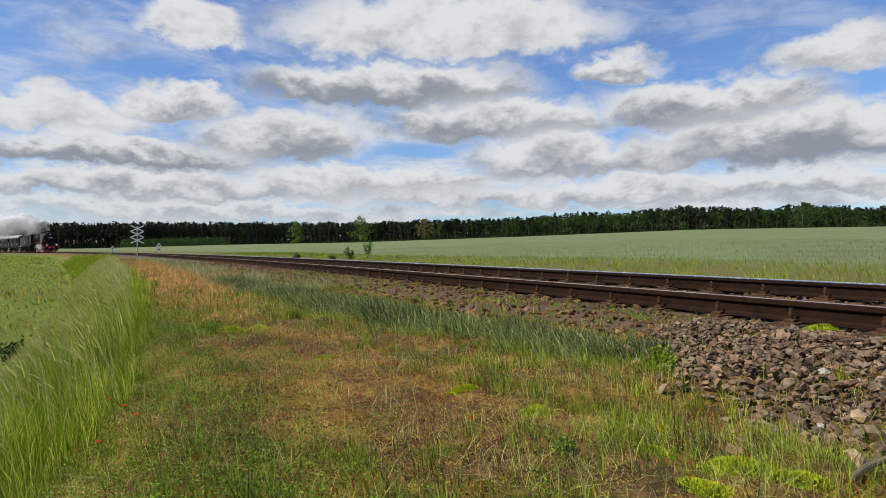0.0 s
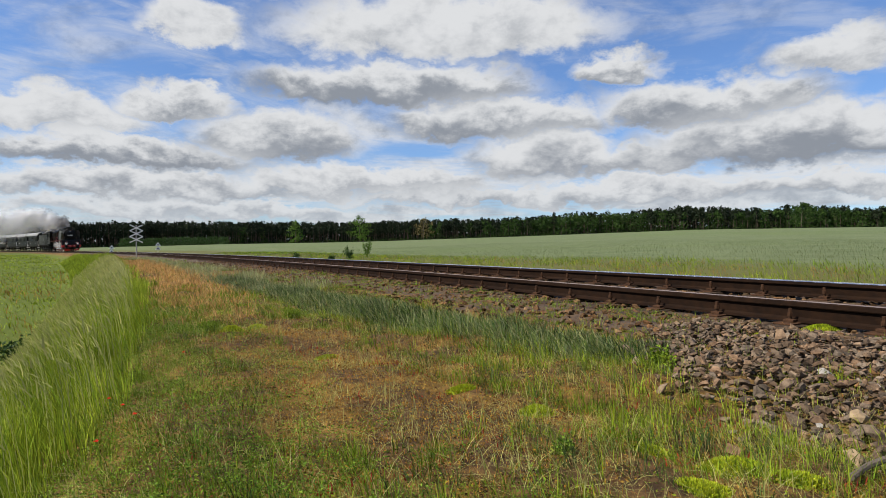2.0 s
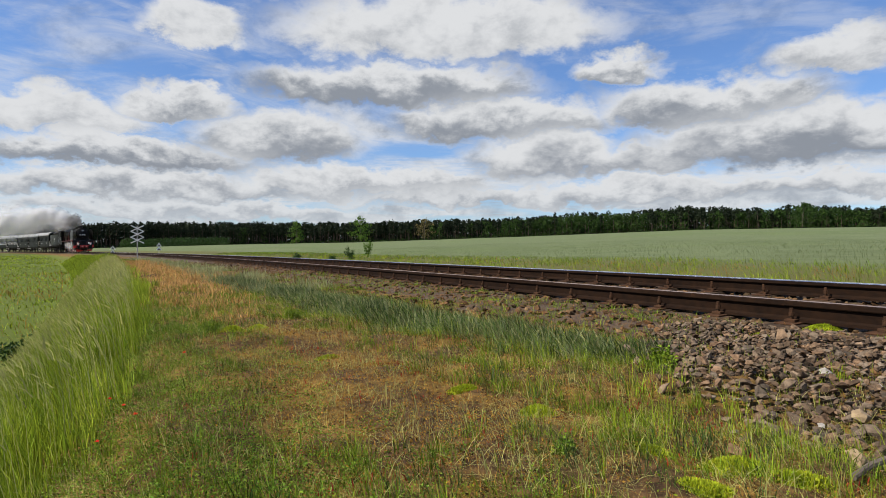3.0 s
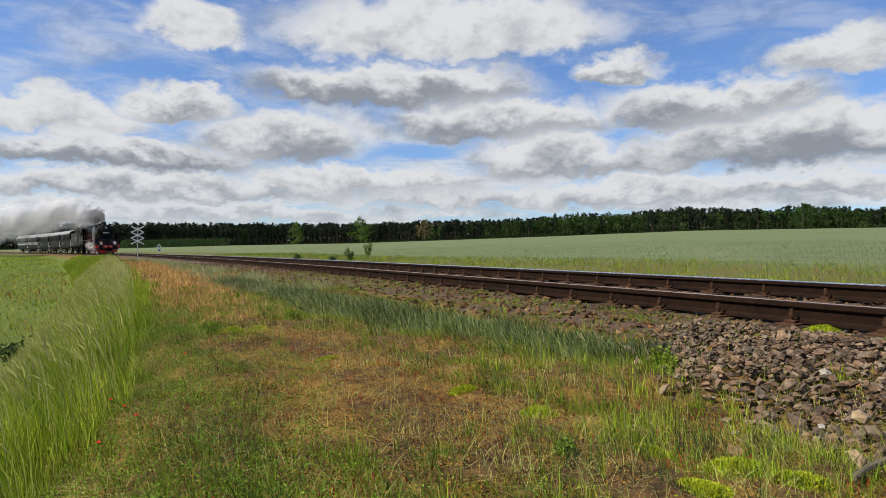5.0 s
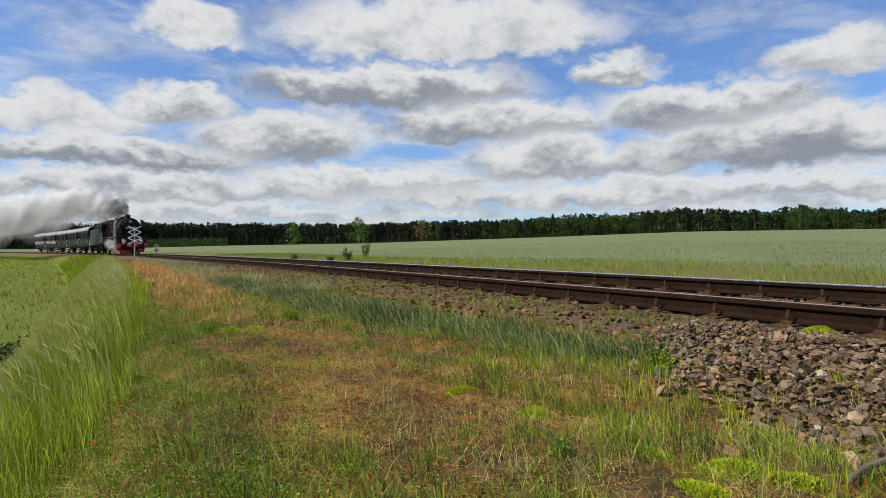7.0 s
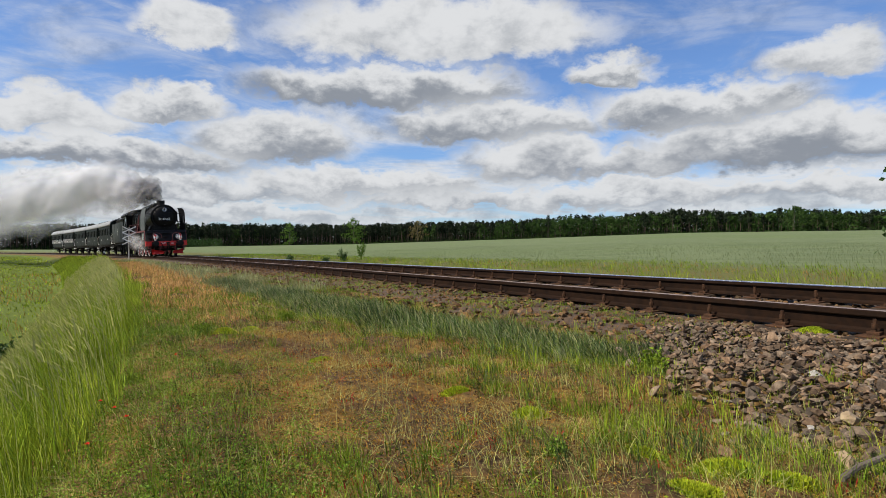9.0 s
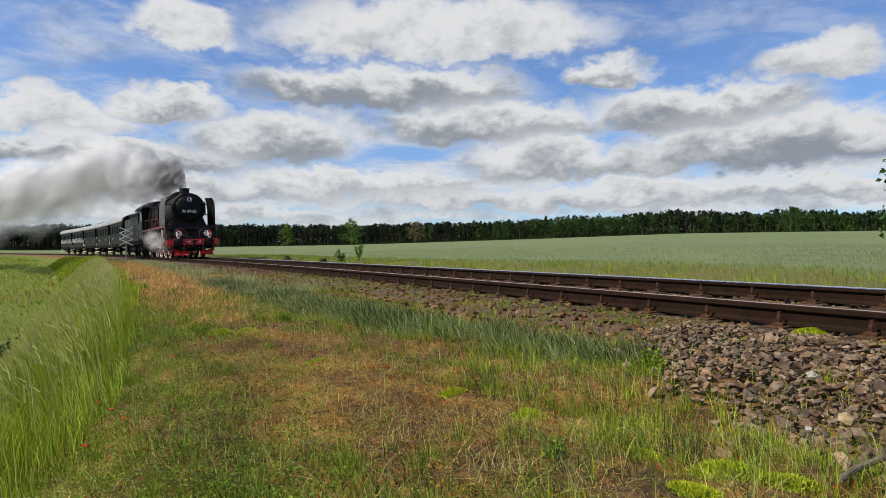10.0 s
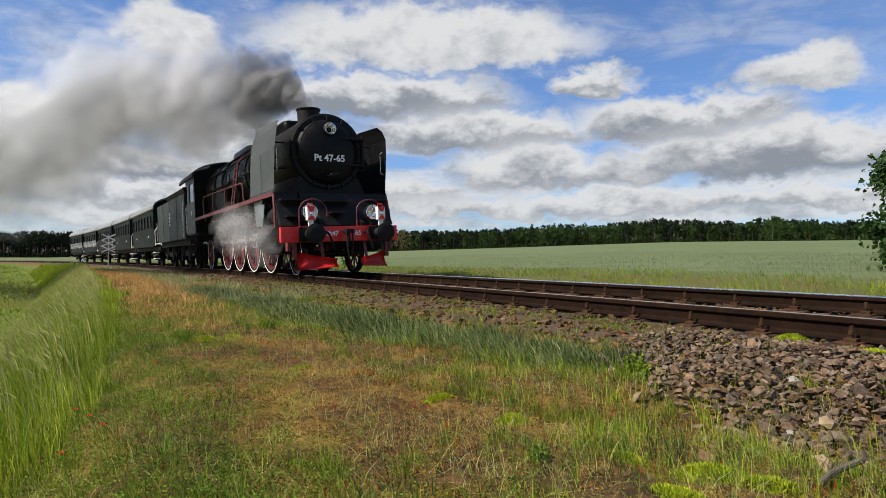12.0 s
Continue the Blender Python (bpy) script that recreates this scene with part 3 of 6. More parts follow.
def headlamp(parent, x, y, z, r):
    bm = bmesh.new()
    lathe(bm, [(0.0, r), (-0.03, r * 1.08), (-0.10, r * 1.05), (-0.20, r * 0.7), (-0.26, r * 0.3), (-0.26, 0.0)], 24, Matrix.Translation((x, y, z)))
    pipe(bm, (x - 0.12, y, z - r * 0.9), (x - 0.12, y, z - r - 0.12), 0.03)
    lamp = part("headlamp", bm, SOOT, parent)
    bm = bmesh.new()
    lathe(bm, [(-0.02, r * 0.96), (-0.09, r * 0.75), (-0.14, r * 0.3), (-0.14, 0.0)], 24, Matrix.Translation((x, y, z)))
    lathe(bm, [(-0.015, r * 0.97), (0.004, r * 1.0), (0.004, r * 0.9), (-0.015, r * 0.9)], 24, Matrix.Translation((x, y, z)))
    part("reflector", bm, CHROME, lamp, "bright silvered reflector", smooth=True)
    bm = bmesh.new()
    bmesh.ops.create_uvsphere(bm, u_segments=10, v_segments=6, radius=r * 0.25, matrix=Matrix.Translation((x - 0.07, y, z)))
    part("bulb", bm, GLASS, lamp, smooth=True)
    return lamp


def build_locomotive():
    eng = thing("steam_locomotive", "black steam locomotive with red buffer beam and grey smoke deflectors", "locomotive")
    BC, BR = 3.08, 0.97  # boiler's axis and smokebox radius

    # smokebox, boiler, firebox
    bm = bmesh.new()
    lathe(bm, [(-1.42, 0.0), (-1.42, BR - 0.05), (-1.46, BR), (-3.9, BR), (-3.9, BR - 0.03), (-3.9, 0.3)], 48, Matrix.Translation((0, 0, BC)))
    part("smokebox", bm, BLACK, eng, smooth=False)
    bm = bmesh.new()
    lathe(bm, [(-3.85, 0.3), (-3.85, BR - 0.02), (-9.3, BR + 0.02), (-9.3, 0.4)], 48, Matrix.Translation((0, 0, BC)))
    for x in (-4.9, -6.0, -7.1, -8.2):
        lathe(bm, [(x + 0.04, BR - 0.01), (x + 0.04, BR + 0.022), (x - 0.04, BR + 0.022), (x - 0.04, BR - 0.01)], 48, Matrix.Translation((0, 0, BC)))
    part("boiler", bm, BLACK, eng)
    bm = bmesh.new()
    slab(bm, [(BR * 1.05 * math.cos(a), BC + 0.02 + BR * 1.05 * math.sin(a)) for a in np.linspace(-0.25, math.pi + 0.25, 28)] + [(-0.9, 1.45), (0.9, 1.45)], 2.9, "x", -10.75)
    part("firebox", bm, BLACK, eng)
    bm = bmesh.new()
    slab(bm, [(-1.0, 2.0), (-0.80, 2.45), (0.80, 2.45), (1.0, 2.0), (1.1, 1.2), (-1.1, 1.2)], 2.0, "x", -2.45)
    part("saddle", bm, SOOT, eng)
    # smokebox door: a shallow dish with a rim, hinges and dogs
    bm = bmesh.new()
    lathe(bm, [(-1.22, 0.0), (-1.24, 0.35), (-1.30, 0.62), (-1.37, 0.80), (-1.42, 0.82), (-1.44, 0.86)], 48, Matrix.Translation((0, 0, BC - 0.02)))
    door = part("smokebox_door", bm, BLACK, eng, smooth=True)
    for a in range(14):
        th = 2 * math.pi * a / 14 + 0.2
        bm = bmesh.new()
        y, z = 0.87 * math.cos(th), BC - 0.02 + 0.87 * math.sin(th)
        box(bm, -0.05, 0.03, -0.03, 0.03, -0.07, 0.07, 0.01, Matrix.Translation((-1.40, y, z)) @ Matrix.Rotation(th - math.pi / 2, 4, "X"))
        part("dog", bm, SOOT, door)
    bm = bmesh.new()
    bent(bm, [(-1.27, 0.95 * 0.80 * math.cos(a), BC + 0.78 * math.sin(a)) for a in np.linspace(2.0, 3.3, 9)], 0.016)
    part("handrail", bm, SOOT, door)
    bm = bmesh.new()
    for z in (BC + 0.33, BC - 0.33):
        box(bm, -1.40, -1.25, 0.25, 0.92, z - 0.03, z + 0.03, 0.01)
    pipe(bm, (-1.36, 0.93, BC - 0.45), (-1.36, 0.93, BC + 0.45), 0.03)
    part("hinge", bm, SOOT, door)
    bm = bmesh.new()
    pipe(bm, (-1.22, 0, BC - 0.62), (-1.06, 0, BC - 0.62), 0.05)
    pipe(bm, (-1.08, -0.16, BC - 0.66), (-1.08, 0.16, BC - 0.58), 0.014)
    part("locking_wheel", bm, SOOT, door)
    lettering("Pt 47-65", 0.235, Matrix.Translation((-1.205, -0.03, 2.88)) @ FRONTWARD, door, "number")
    headlamp(eng, -1.16, 0.0, 3.62, 0.15)

    # chimney, dome casing, sand box, pop valves
    bm = bmesh.new()
    up = Matrix.Translation((-2.75, 0, 0)) @ Matrix.Rotation(radians(-90), 4, "Y")
    lathe(bm, [(3.85, 0.50), (4.02, 0.34), (4.08, 0.29), (4.36, 0.30), (4.40, 0.325), (4.43, 0.325), (4.43, 0.27), (4.1, 0.24)], 32, up)
    part("chimney", bm, SOOT, eng, smooth=False)
    bm = bmesh.new()
    box(bm, -7.2, -3.5, -0.45, 0.45, 3.80, 4.30, 0.18)
    part("dome_casing", bm, BLACK, eng, smooth=True)
    bm = bmesh.new()
    box(bm, -10.2, -7.9, -0.40, 0.40, 3.85, 4.33, 0.17)
    part("sand_box", bm, BLACK, eng, smooth=True)
    for x in (-9.9, -10.4):
        for y in (-0.25, 0.25):
            bm = bmesh.new()
            pipe(bm, (x, y, 4.0), (x, y, 4.28), 0.06)
            part("safety_valve", bm, SOOT, eng)
    # pipes along the boiler's side
    for side in (-1, 1):
        for k, (z, r) in enumerate(((BC + 0.45, 0.035), (BC - 0.10, 0.030), (BC + 0.72, 0.025))):
            yy = math.sqrt(max(0.01, (BR + 0.08) ** 2 - (z - BC) ** 2)) * side
            bm = bmesh.new()
            bent(bm, [(-3.95, yy, z), (-6.0, yy, z + 0.03), (-9.3, yy, z), (-11.8, yy, z + 0.05)], r)
            part("pipe", bm, SOOT, eng)
        for x in (-5.2, -6.9, -9.0, -10.4):
            bm = bmesh.new()
            bent(bm, [(x + 0.16 * math.sin(a * 2.2), side * (BR + 0.07) * math.cos(a), BC + (BR + 0.07) * math.sin(a)) for a in np.linspace(1.15, -0.55, 9)] + [(x - 0.2, side * 1.02, 2.1)], 0.028)
            part("pipe", bm, SOOT, eng)

    # frame, cylinders, steam chests
    for y in (-0.52, 0.52):
        bm = bmesh.new()
        slab(bm, [(-0.62, 0.85), (-0.62, 1.25), (-1.1, 1.65), (-13.9, 1.65), (-13.9, 0.95), (-3.2, 0.80), (-2.4, 0.55), (-1.0, 0.75)], 0.09, "y", y)
        part("frame_plate", bm, SOOT, eng)
    for side in (-1, 1):
        bm = bmesh.new()
        lathe(bm, [(-1.35, 0.0), (-1.35, 0.26), (-1.42, 0.40), (-2.75, 0.40), (-2.82, 0.26), (-2.82, 0.0)], 28, Matrix.Translation((0, side * 1.12, 0.93)))
        lathe(bm, [(-1.25, 0.0), (-1.25, 0.20), (-1.32, 0.26), (-2.85, 0.26), (-2.90, 0.0)], 24, Matrix.Translation((0, side * 1.08, 1.50)))
        box(bm, -2.7, -1.45, side * 0.6 - 0.1, side * 1.35 + 0.1, 0.9, 1.72, 0.06)
        part("cylinder", bm, SOOT, eng)
        bm = bmesh.new()
        box(bm, -4.6, -2.85, side * 1.12 - 0.05, side * 1.12 + 0.05, 1.08, 1.14, 0.01)
        box(bm, -4.55, -2.85, side * 1.12 - 0.05, side * 1.12 + 0.05, 0.74, 0.79, 0.01)
        pipe(bm, (-2.85, side * 1.12, 0.93), (-3.8, side * 1.12, 0.93), 0.04)
        box(bm, -4.05, -3.7, side * 1.12 - 0.09, side * 1.12 + 0.09, 0.78, 1.1, 0.02)
        part("slide_bar", bm, STEEL, eng)
        bm = bmesh.new()
        bent(bm, [(-2.9, side * 1.1, 1.5), (-5.3, side * 1.1, 1.35)], 0.03)
        bent(bm, [(-5.3, side * 1.12, 1.75), (-5.35, side * 1.12, 1.0)], 0.05)
        bent(bm, [(-4.0, side * 1.1, 1.5), (-4.1, side * 1.1, 0.9)], 0.03)
        part("valve_gear", bm, OLD_RED, eng)
        # running board with red edge, brackets, rails, ladder
        bm = bmesh.new()
        box(bm, -11.9, -1.25, side * 0.95 if side > 0 else -1.46, 1.46 if side > 0 else side * 0.95, 1.985, 2.02, 0.006)
        part("running_board", bm, APRON, eng)
        bm = bmesh.new()
        box(bm, -12.2, -1.22, side * 1.478 - 0.014, side * 1.478 + 0.014, 1.93, 2.04, 0.006)
        part("edge_strip", bm, OLD_RED, eng, "dull red running board edge")
        bm = bmesh.new()
        bent(bm, [(-1.22, side * 1.47, 1.98), (-1.10, side * 1.49, 1.55), (-1.05, side * 1.50, 1.15)], 0.032)
        part("brace", bm, OLD_RED, eng)
        for x in np.arange(-11.5, -2.0, 1.55):
            bm = bmesh.new()
            bent(bm, [(x, side * 1.44, 1.98), (x - 0.05, side * 1.1, 1.62)], 0.03)
            box(bm, x - 0.05, x + 0.05, side * 1.46 - 0.03, side * 1.46 + 0.03, 1.80, 1.95, 0.01)
            part("bracket", bm, SOOT, eng)
        bm = bmesh.new()
        bent(bm, [(-4.35, side * 1.42, 2.0), (-4.45, side * 1.42, 2.55), (-4.7, side * 1.42, 2.60), (-10.4, side * 1.42, 2.72), (-10.6, side * 1.42, 2.62), (-10.6, side * 1.42, 2.0)], 0.024)
        for x in (-6.8, -8.8):
            bent(bm, [(x, side * 1.42, 2.0), (x, side * 1.42, 2.66)], 0.02)
        part("handrail", bm, OLD_RED, eng, "dull red handrail")
        bm = bmesh.new()
        for dx in (-0.17, 0.17):
            bent(bm, [(-5.9 + dx, side * 1.40, 2.02), (-5.9 + dx, side * 1.22, 3.35), (-5.9 + dx, side * 0.95, 3.62)], 0.022)
        for k in range(7):
            f = k / 7
            bent(bm, [(-6.07, side * (1.39 - 0.16 * f), 2.16 + 1.2 * f), (-5.73, side * (1.39 - 0.16 * f), 2.16 + 1.2 * f)], 0.014)
        part("ladder", bm, OLD_RED, eng, "red iron ladder")
        # smoke deflector, bent inwards at the top
        bm = bmesh.new()
        rows = []
        for f, lean in ((0.0, 0.0), (0.35, 0.0), (0.62, 0.01), (0.80, 0.04), (0.92, 0.09), (1.0, 0.16)):
            z = 1.98 + f * 1.76
            front = -0.92 - 0.30 * (1 - f) - 0.30 * max(0.0, f - 0.80) / 0.20 * max(0.0, f - 0.80) / 0.20
            back = -3.45 + 0.22 * f + (0.10 if f > 0.9 else 0)
            rows.append([bm.verts.new((x, side * (1.46 - lean), z + (0.10 * (x - front) / (back - front) if f == 1.0 else 0))) for x in np.linspace(front, back, 4)])
        for p, q in zip(rows, rows[1:]):
            for i in range(3):
                bm.faces.new((p[i], p[i + 1], q[i + 1], q[i]))
        bmesh.ops.solidify(bm, geom=bm.faces[:], thickness=0.025)
        bmesh.ops.recalc_face_normals(bm, faces=bm.faces)
        # black lining just off the inner side of the grey sheet
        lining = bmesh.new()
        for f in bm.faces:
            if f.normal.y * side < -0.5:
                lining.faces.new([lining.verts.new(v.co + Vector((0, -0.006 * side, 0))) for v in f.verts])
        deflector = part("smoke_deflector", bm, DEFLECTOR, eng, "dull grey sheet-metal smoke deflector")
        part("inner_face", lining, BLACK, deflector, "black inner face")
        bm = bmesh.new()
        box(bm, -2.306, -2.294, side * 1.462 - 0.004, side * 1.462 + 0.004, 2.0, 3.05, 0.002)
        part("seam", bm, DEFLECTOR, deflector)
        for x in np.linspace(-1.25, -3.3, 9):
            bm = bmesh.new()
            box(bm, x - 0.015, x + 0.015, side * 1.475 - 0.015, side * 1.475 + 0.015, 2.06, 2.09)
            part("rivet", bm, DEFLECTOR, deflector)
        bm = bmesh.new()
        bent(bm, [(-1.15, side * 1.40, 2.5), (-1.22, side * 1.36, 2.55), (-1.22, side * 1.36, 3.05), (-1.15, side * 1.40, 3.1)], 0.012)
        part("grip", bm, STEEL, deflector)
        for z in (2.7, 3.35):
            bm = bmesh.new()
            bent(bm, [(-2.0, side * 0.9, z), (-2.0, side * 1.42, z)], 0.022)
            part("stay", bm, SOOT, deflector)
        # deflector's lower skirt beside the cylinders
        bm = bmesh.new()
        slab(bm, [(-2.2, 1.97), (-3.3, 1.97), (-3.15, 1.3), (-2.5, 1.25)], 0.02, "y", side * 1.40)
        part("skirt", bm, DEFLECTOR, eng)
        # cab steps
        bm = bmesh.new()
        box(bm, -13.3, -12.7, side * 1.30 - 0.16, side * 1.30 + 0.16, 0.60, 0.64, 0.01)
        box(bm, -13.3, -12.7, side * 1.30 - 0.16, side * 1.30 + 0.16, 1.0, 1.04, 0.01)
        bent(bm, [(-12.72, side * 1.4, 0.62), (-12.72, side * 1.4, 1.9)], 0.02)
        bent(bm, [(-13.28, side * 1.4, 0.62), (-13.28, side * 1.4, 1.9)], 0.02)
        part("step", bm, SOOT, eng)
        # injector, pump and other fittings under the board
        bm = bmesh.new()
        box(bm, -11.2, -10.3, side * 1.0 - 0.2, side * 1.0 + 0.2, 1.35, 1.8, 0.05)
        pipe(bm, (-7.4, side * 1.22, 2.05), (-7.4, side * 1.22, 2.75), 0.16, sides=16)
        pipe(bm, (-9.6, side * 1.15, 1.72), (-8.3, side * 1.15, 1.72), 0.2, sides=16)
        part("air_reservoir", bm, SOOT, eng)

    # apron plate with steps between smokebox and beam
    bm = bmesh.new()
    prof = [(-1.35, 2.02), (-1.12, 1.99), (-0.72, 1.20), (-0.74, 1.15), (-1.2, 1.15), (-1.5, 1.6)]
    slab(bm, prof, 1.75, "y", 0.0)
    part("apron", bm, APRON, eng, "dark grey sloping front plate")
    for y0, y1 in ((-1.44, -0.88), (0.88, 1.44)):
        bm = bmesh.new()
        slab(bm, [(-1.38, 1.98), (-1.24, 1.98), (-0.80, 1.20), (-1.3, 1.18)], y1 - y0, "y", (y0 + y1) / 2)
        part("apron", bm, APRON, eng)
    for y0, y1, x, z in ((-0.35, 0.30, -0.90, 1.78), (-0.25, 0.10, -0.76, 1.50), (-1.38, -0.85, -1.02, 1.82), (0.85, 1.38, -1.02, 1.82), (-1.30, -0.98, -0.84, 1.42)):
        bm = bmesh.new()
        box(bm, x - 0.16, x + 0.09, y0, y1, z - 0.02, z + 0.02, 0.008)
        box(bm, x - 0.16, x - 0.08, y0 + 0.03, y1 - 0.03, z - 0.16, z, 0.008)
        part("step", bm, SOOT, eng)
    # red beam, coupling, hoses, rail guards
    bm = bmesh.new()
    box(bm, -0.66, -0.53, -1.53, 1.42, 0.80, 1.16, 0.012)
    beam = part("buffer_beam", bm, RED, eng, "bright red buffer beam")
    lettering("Pt47", 0.16, Matrix.Translation((-0.522, -0.29, 0.985)) @ FRONTWARD, beam, "number")
    lettering("65", 0.16, Matrix.Translation((-0.522, 0.36, 0.985)) @ FRONTWARD, beam, "number")
    for y in (-1.47, 1.36):
        for z in (0.86, 1.09):
            for dy in (0.0, 0.11):
                bm = bmesh.new()
                pipe(bm, (-0.53, y + dy * (-1 if y > 0 else 1), z), (-0.515, y + dy * (-1 if y > 0 else 1), z), 0.018, sides=8)
                part("rivet", bm, RED, beam)
    for y in (-0.875, 0.875):
        bm = bmesh.new()
        box(bm, -0.54, -0.50, y - 0.24, y + 0.24, 0.81, 1.15, 0.01)
        part("buffer_plate", bm, SOOT, beam)
    buffers(eng, 0.0)
    bm = bmesh.new()
    bent(bm, [(-0.5, 0.0, 1.0), (-0.33, 0.0, 1.02), (-0.25, 0.0, 0.98), (-0.22, 0.0, 0.80), (-0.30, 0, 0.72)], 0.035)
    for y in (-0.07, 0.07):
        bent(bm, [(-0.45, y, 1.04), (-0.20, y, 1.05), (-0.17, y, 0.66), (-0.19, y * 0.4, 0.42)], 0.024)
    box(bm, -0.32, -0.12, -0.10, 0.10, 0.98, 1.08, 0.02)
    part("coupling", bm, SOOT, eng, "black hook and screw coupling")
    for y in (-0.48, 0.52):
        bm = bmesh.new()
        bent(bm, [(-0.52, y, 1.0), (-0.42, y, 1.03), (-0.36, y + 0.05, 0.95), (-0.33, y + 0.12, 0.72), (-0.36, y + 0.14, 0.60)], 0.026)
        part("brake_hose", bm, SOOT, eng)
    for side in (-1, 1):
        bm = bmesh.new()
        rows = []
        # the blade is swept back, taller outside, and scooped like a ploughshare
        for v, scoop in ((0.0, 0.17), (0.18, 0.08), (0.40, 0.015), (0.65, 0.0), (0.86, 0.03), (1.0, 0.09)):
            row = []
            for f in np.linspace(0, 1, 6):
                low, high = 0.20 - 0.05 * f, 0.40 + 0.17 * f ** 1.4
                row.append(bm.verts.new((-0.30 - 0.40 * f + scoop, side * (0.30 + 0.82 * f), low + (high - low) * v)))
            rows.append(row)
        for p, q in zip(rows, rows[1:]):
            for i in range(5):
                bm.faces.new((p[i], p[i + 1], q[i + 1], q[i]))
        bmesh.ops.solidify(bm, geom=bm.faces[:], thickness=0.03)
        bmesh.ops.recalc_face_normals(bm, faces=bm.faces)
        part("snow_plough", bm, RED, eng, "bright red curved rail guard", smooth=True)
        bm = bmesh.new()
        box(bm, -0.75, -0.66, side * 1.18 - 0.05, side * 1.18 + 0.05, 0.40, 0.82, 0.01)
        part("plough_hanger", bm, OLD_RED, eng)
        bm = bmesh.new()
        bent(bm, [(-0.66, side * 0.55, 0.85), (-0.50, side * 0.55, 0.40)], 0.04)
        part("plough_hanger", bm, OLD_RED, eng)
        bm = bmesh.new()
        box(bm, -0.85, -0.68, side * 1.30 - 0.04, side * 1.30 + 0.04, 0.60, 0.82, 0.01)
        part("plough_hanger", bm, OLD_RED, eng)
        headlamp(eng, -0.58, side * 0.80, 1.50, 0.185)
        bm = bmesh.new()
        bent(bm, [(-0.62, side * 0.72 - 0.34, 1.16), (-0.62, side * 0.72 - 0.34, 1.52)] +
             [(-0.62, side * 0.72 + 0.34 * math.cos(a), 1.52 + 0.29 * math.sin(a)) for a in np.linspace(math.pi, 0, 11)] + [(-0.62, side * 0.72 + 0.34, 1.40)], 0.017)
        part("lamp_hoop", bm, OLD_RED, eng, "thin red hoop round the lamp")
        # marker lamp in front
        yy = side * 0.83 + 0.10 * (1 if side > 0 else -1) * (1 if side > 0 else 0.2)
        bm = bmesh.new()
        box(bm, -0.50, -0.36, yy - 0.10, yy + 0.10, 1.30, 1.62, 0.015)
        box(bm, -0.46, -0.40, yy - 0.06, yy + 0.06, 1.16, 1.30, 0.01)
        marker = part("marker_lamp", bm, WHITE, eng, "white marker lamp with red cross panel")
        bm = bmesh.new()
        slab(bm, [(yy - 0.10, 1.62), (yy + 0.10, 1.62), (yy + 0.04, 1.50), (yy - 0.04, 1.50)], 0.01, "x", -0.352)
        slab(bm, [(yy - 0.10, 1.31), (yy + 0.10, 1.31), (yy + 0.04, 1.40), (yy - 0.04, 1.40)], 0.01, "x", -0.352)
        bent(bm, [(-0.44, yy - 0.07, 1.62), (-0.44, yy - 0.05, 1.69), (-0.44, yy + 0.05, 1.69), (-0.44, yy + 0.07, 1.62)], 0.010)
        part("panel", bm, RED, marker)
        bm = bmesh.new()
        lathe(bm, [(-0.33, 0.0), (-0.335, 0.03), (-0.35, 0.045)], 14, Matrix.Translation((0, yy, 1.45)))
        part("lens", bm, CHROME, marker)
    # cab
    bm = bmesh.new()
    arch = [(1.46 * math.cos(a), 3.68 + 0.56 * math.sin(a)) for a in np.linspace(0, math.pi, 15)]
    slab(bm, [(1.44, 1.5)] + arch + [(-1.44, 1.5)], 0.05, "x", -12.25)
    part("cab_front", bm, BLACK, eng)
    for side in (-1, 1):
        bm = bmesh.new()
        for x0, x1, z0, z1 in ((-12.25, -14.35, 1.45, 2.72), (-12.25, -12.45, 2.72, 3.74), (-13.55, -14.0, 2.72, 3.74), (-12.25, -14.35, 3.48, 3.74)):
            box(bm, x1, x0, side * 1.45 - 0.015, side * 1.45 + 0.015, z0, z1)
        part("cab_side", bm, CABGREY, eng, "pale grey cab side sheet")
        bm = bmesh.new()
        box(bm, -13.55, -12.45, side * 1.43 - 0.006, side * 1.43 + 0.006, 2.74, 3.46)
        part("cab_window", bm, PANE, eng)
        lettering("|||", 0.16, Matrix.Translation((-13.0, side * 1.475, 2.3)) @ SIDEWARD, eng, "plate_bars") if side < 0 else None
        bm = bmesh.new()
        bent(bm, [(-14.3, side * 1.47, 1.5), (-14.3, side * 1.49, 2.6)], 0.02)
        part("grab_rail", bm, STEEL, eng)
    bm = bmesh.new()
    roof = [(1.56 * math.cos(a), 3.68 + 0.60 * math.sin(a)) for a in np.linspace(0.0, math.pi, 17)]
    slab(bm, roof + [(y * 0.97, z - 0.04) for y, z in roof[::-1]], 3.55, "x", -13.80)
    cab_roof = part("cab_roof", bm, SOOT, eng, "sooty black arched cab roof")
    bm = bmesh.new()
    box(bm, -14.0, -13.0, -0.4, 0.4, 4.12, 4.24, 0.03)
    part("roof_vent", bm, SOOT, cab_roof)
    bm = bmesh.new()
    box(bm, -14.4, -12.2, -1.4, 1.4, 1.38, 1.46, 0.02)
    part("cab_floor", bm, SOOT, eng)
    # wheels
    wheelset(eng, -1.75, 0.50, 10, OLD_RED, WHITE)
    for x in (-4.05, -5.92, -7.79, -9.66):
        wheelset(eng, x, 0.925, 15, OLD_RED, WHITE, 0.0, True)
    wheelset(eng, -12.75, 0.60, 11, OLD_RED, WHITE)
    rods = []
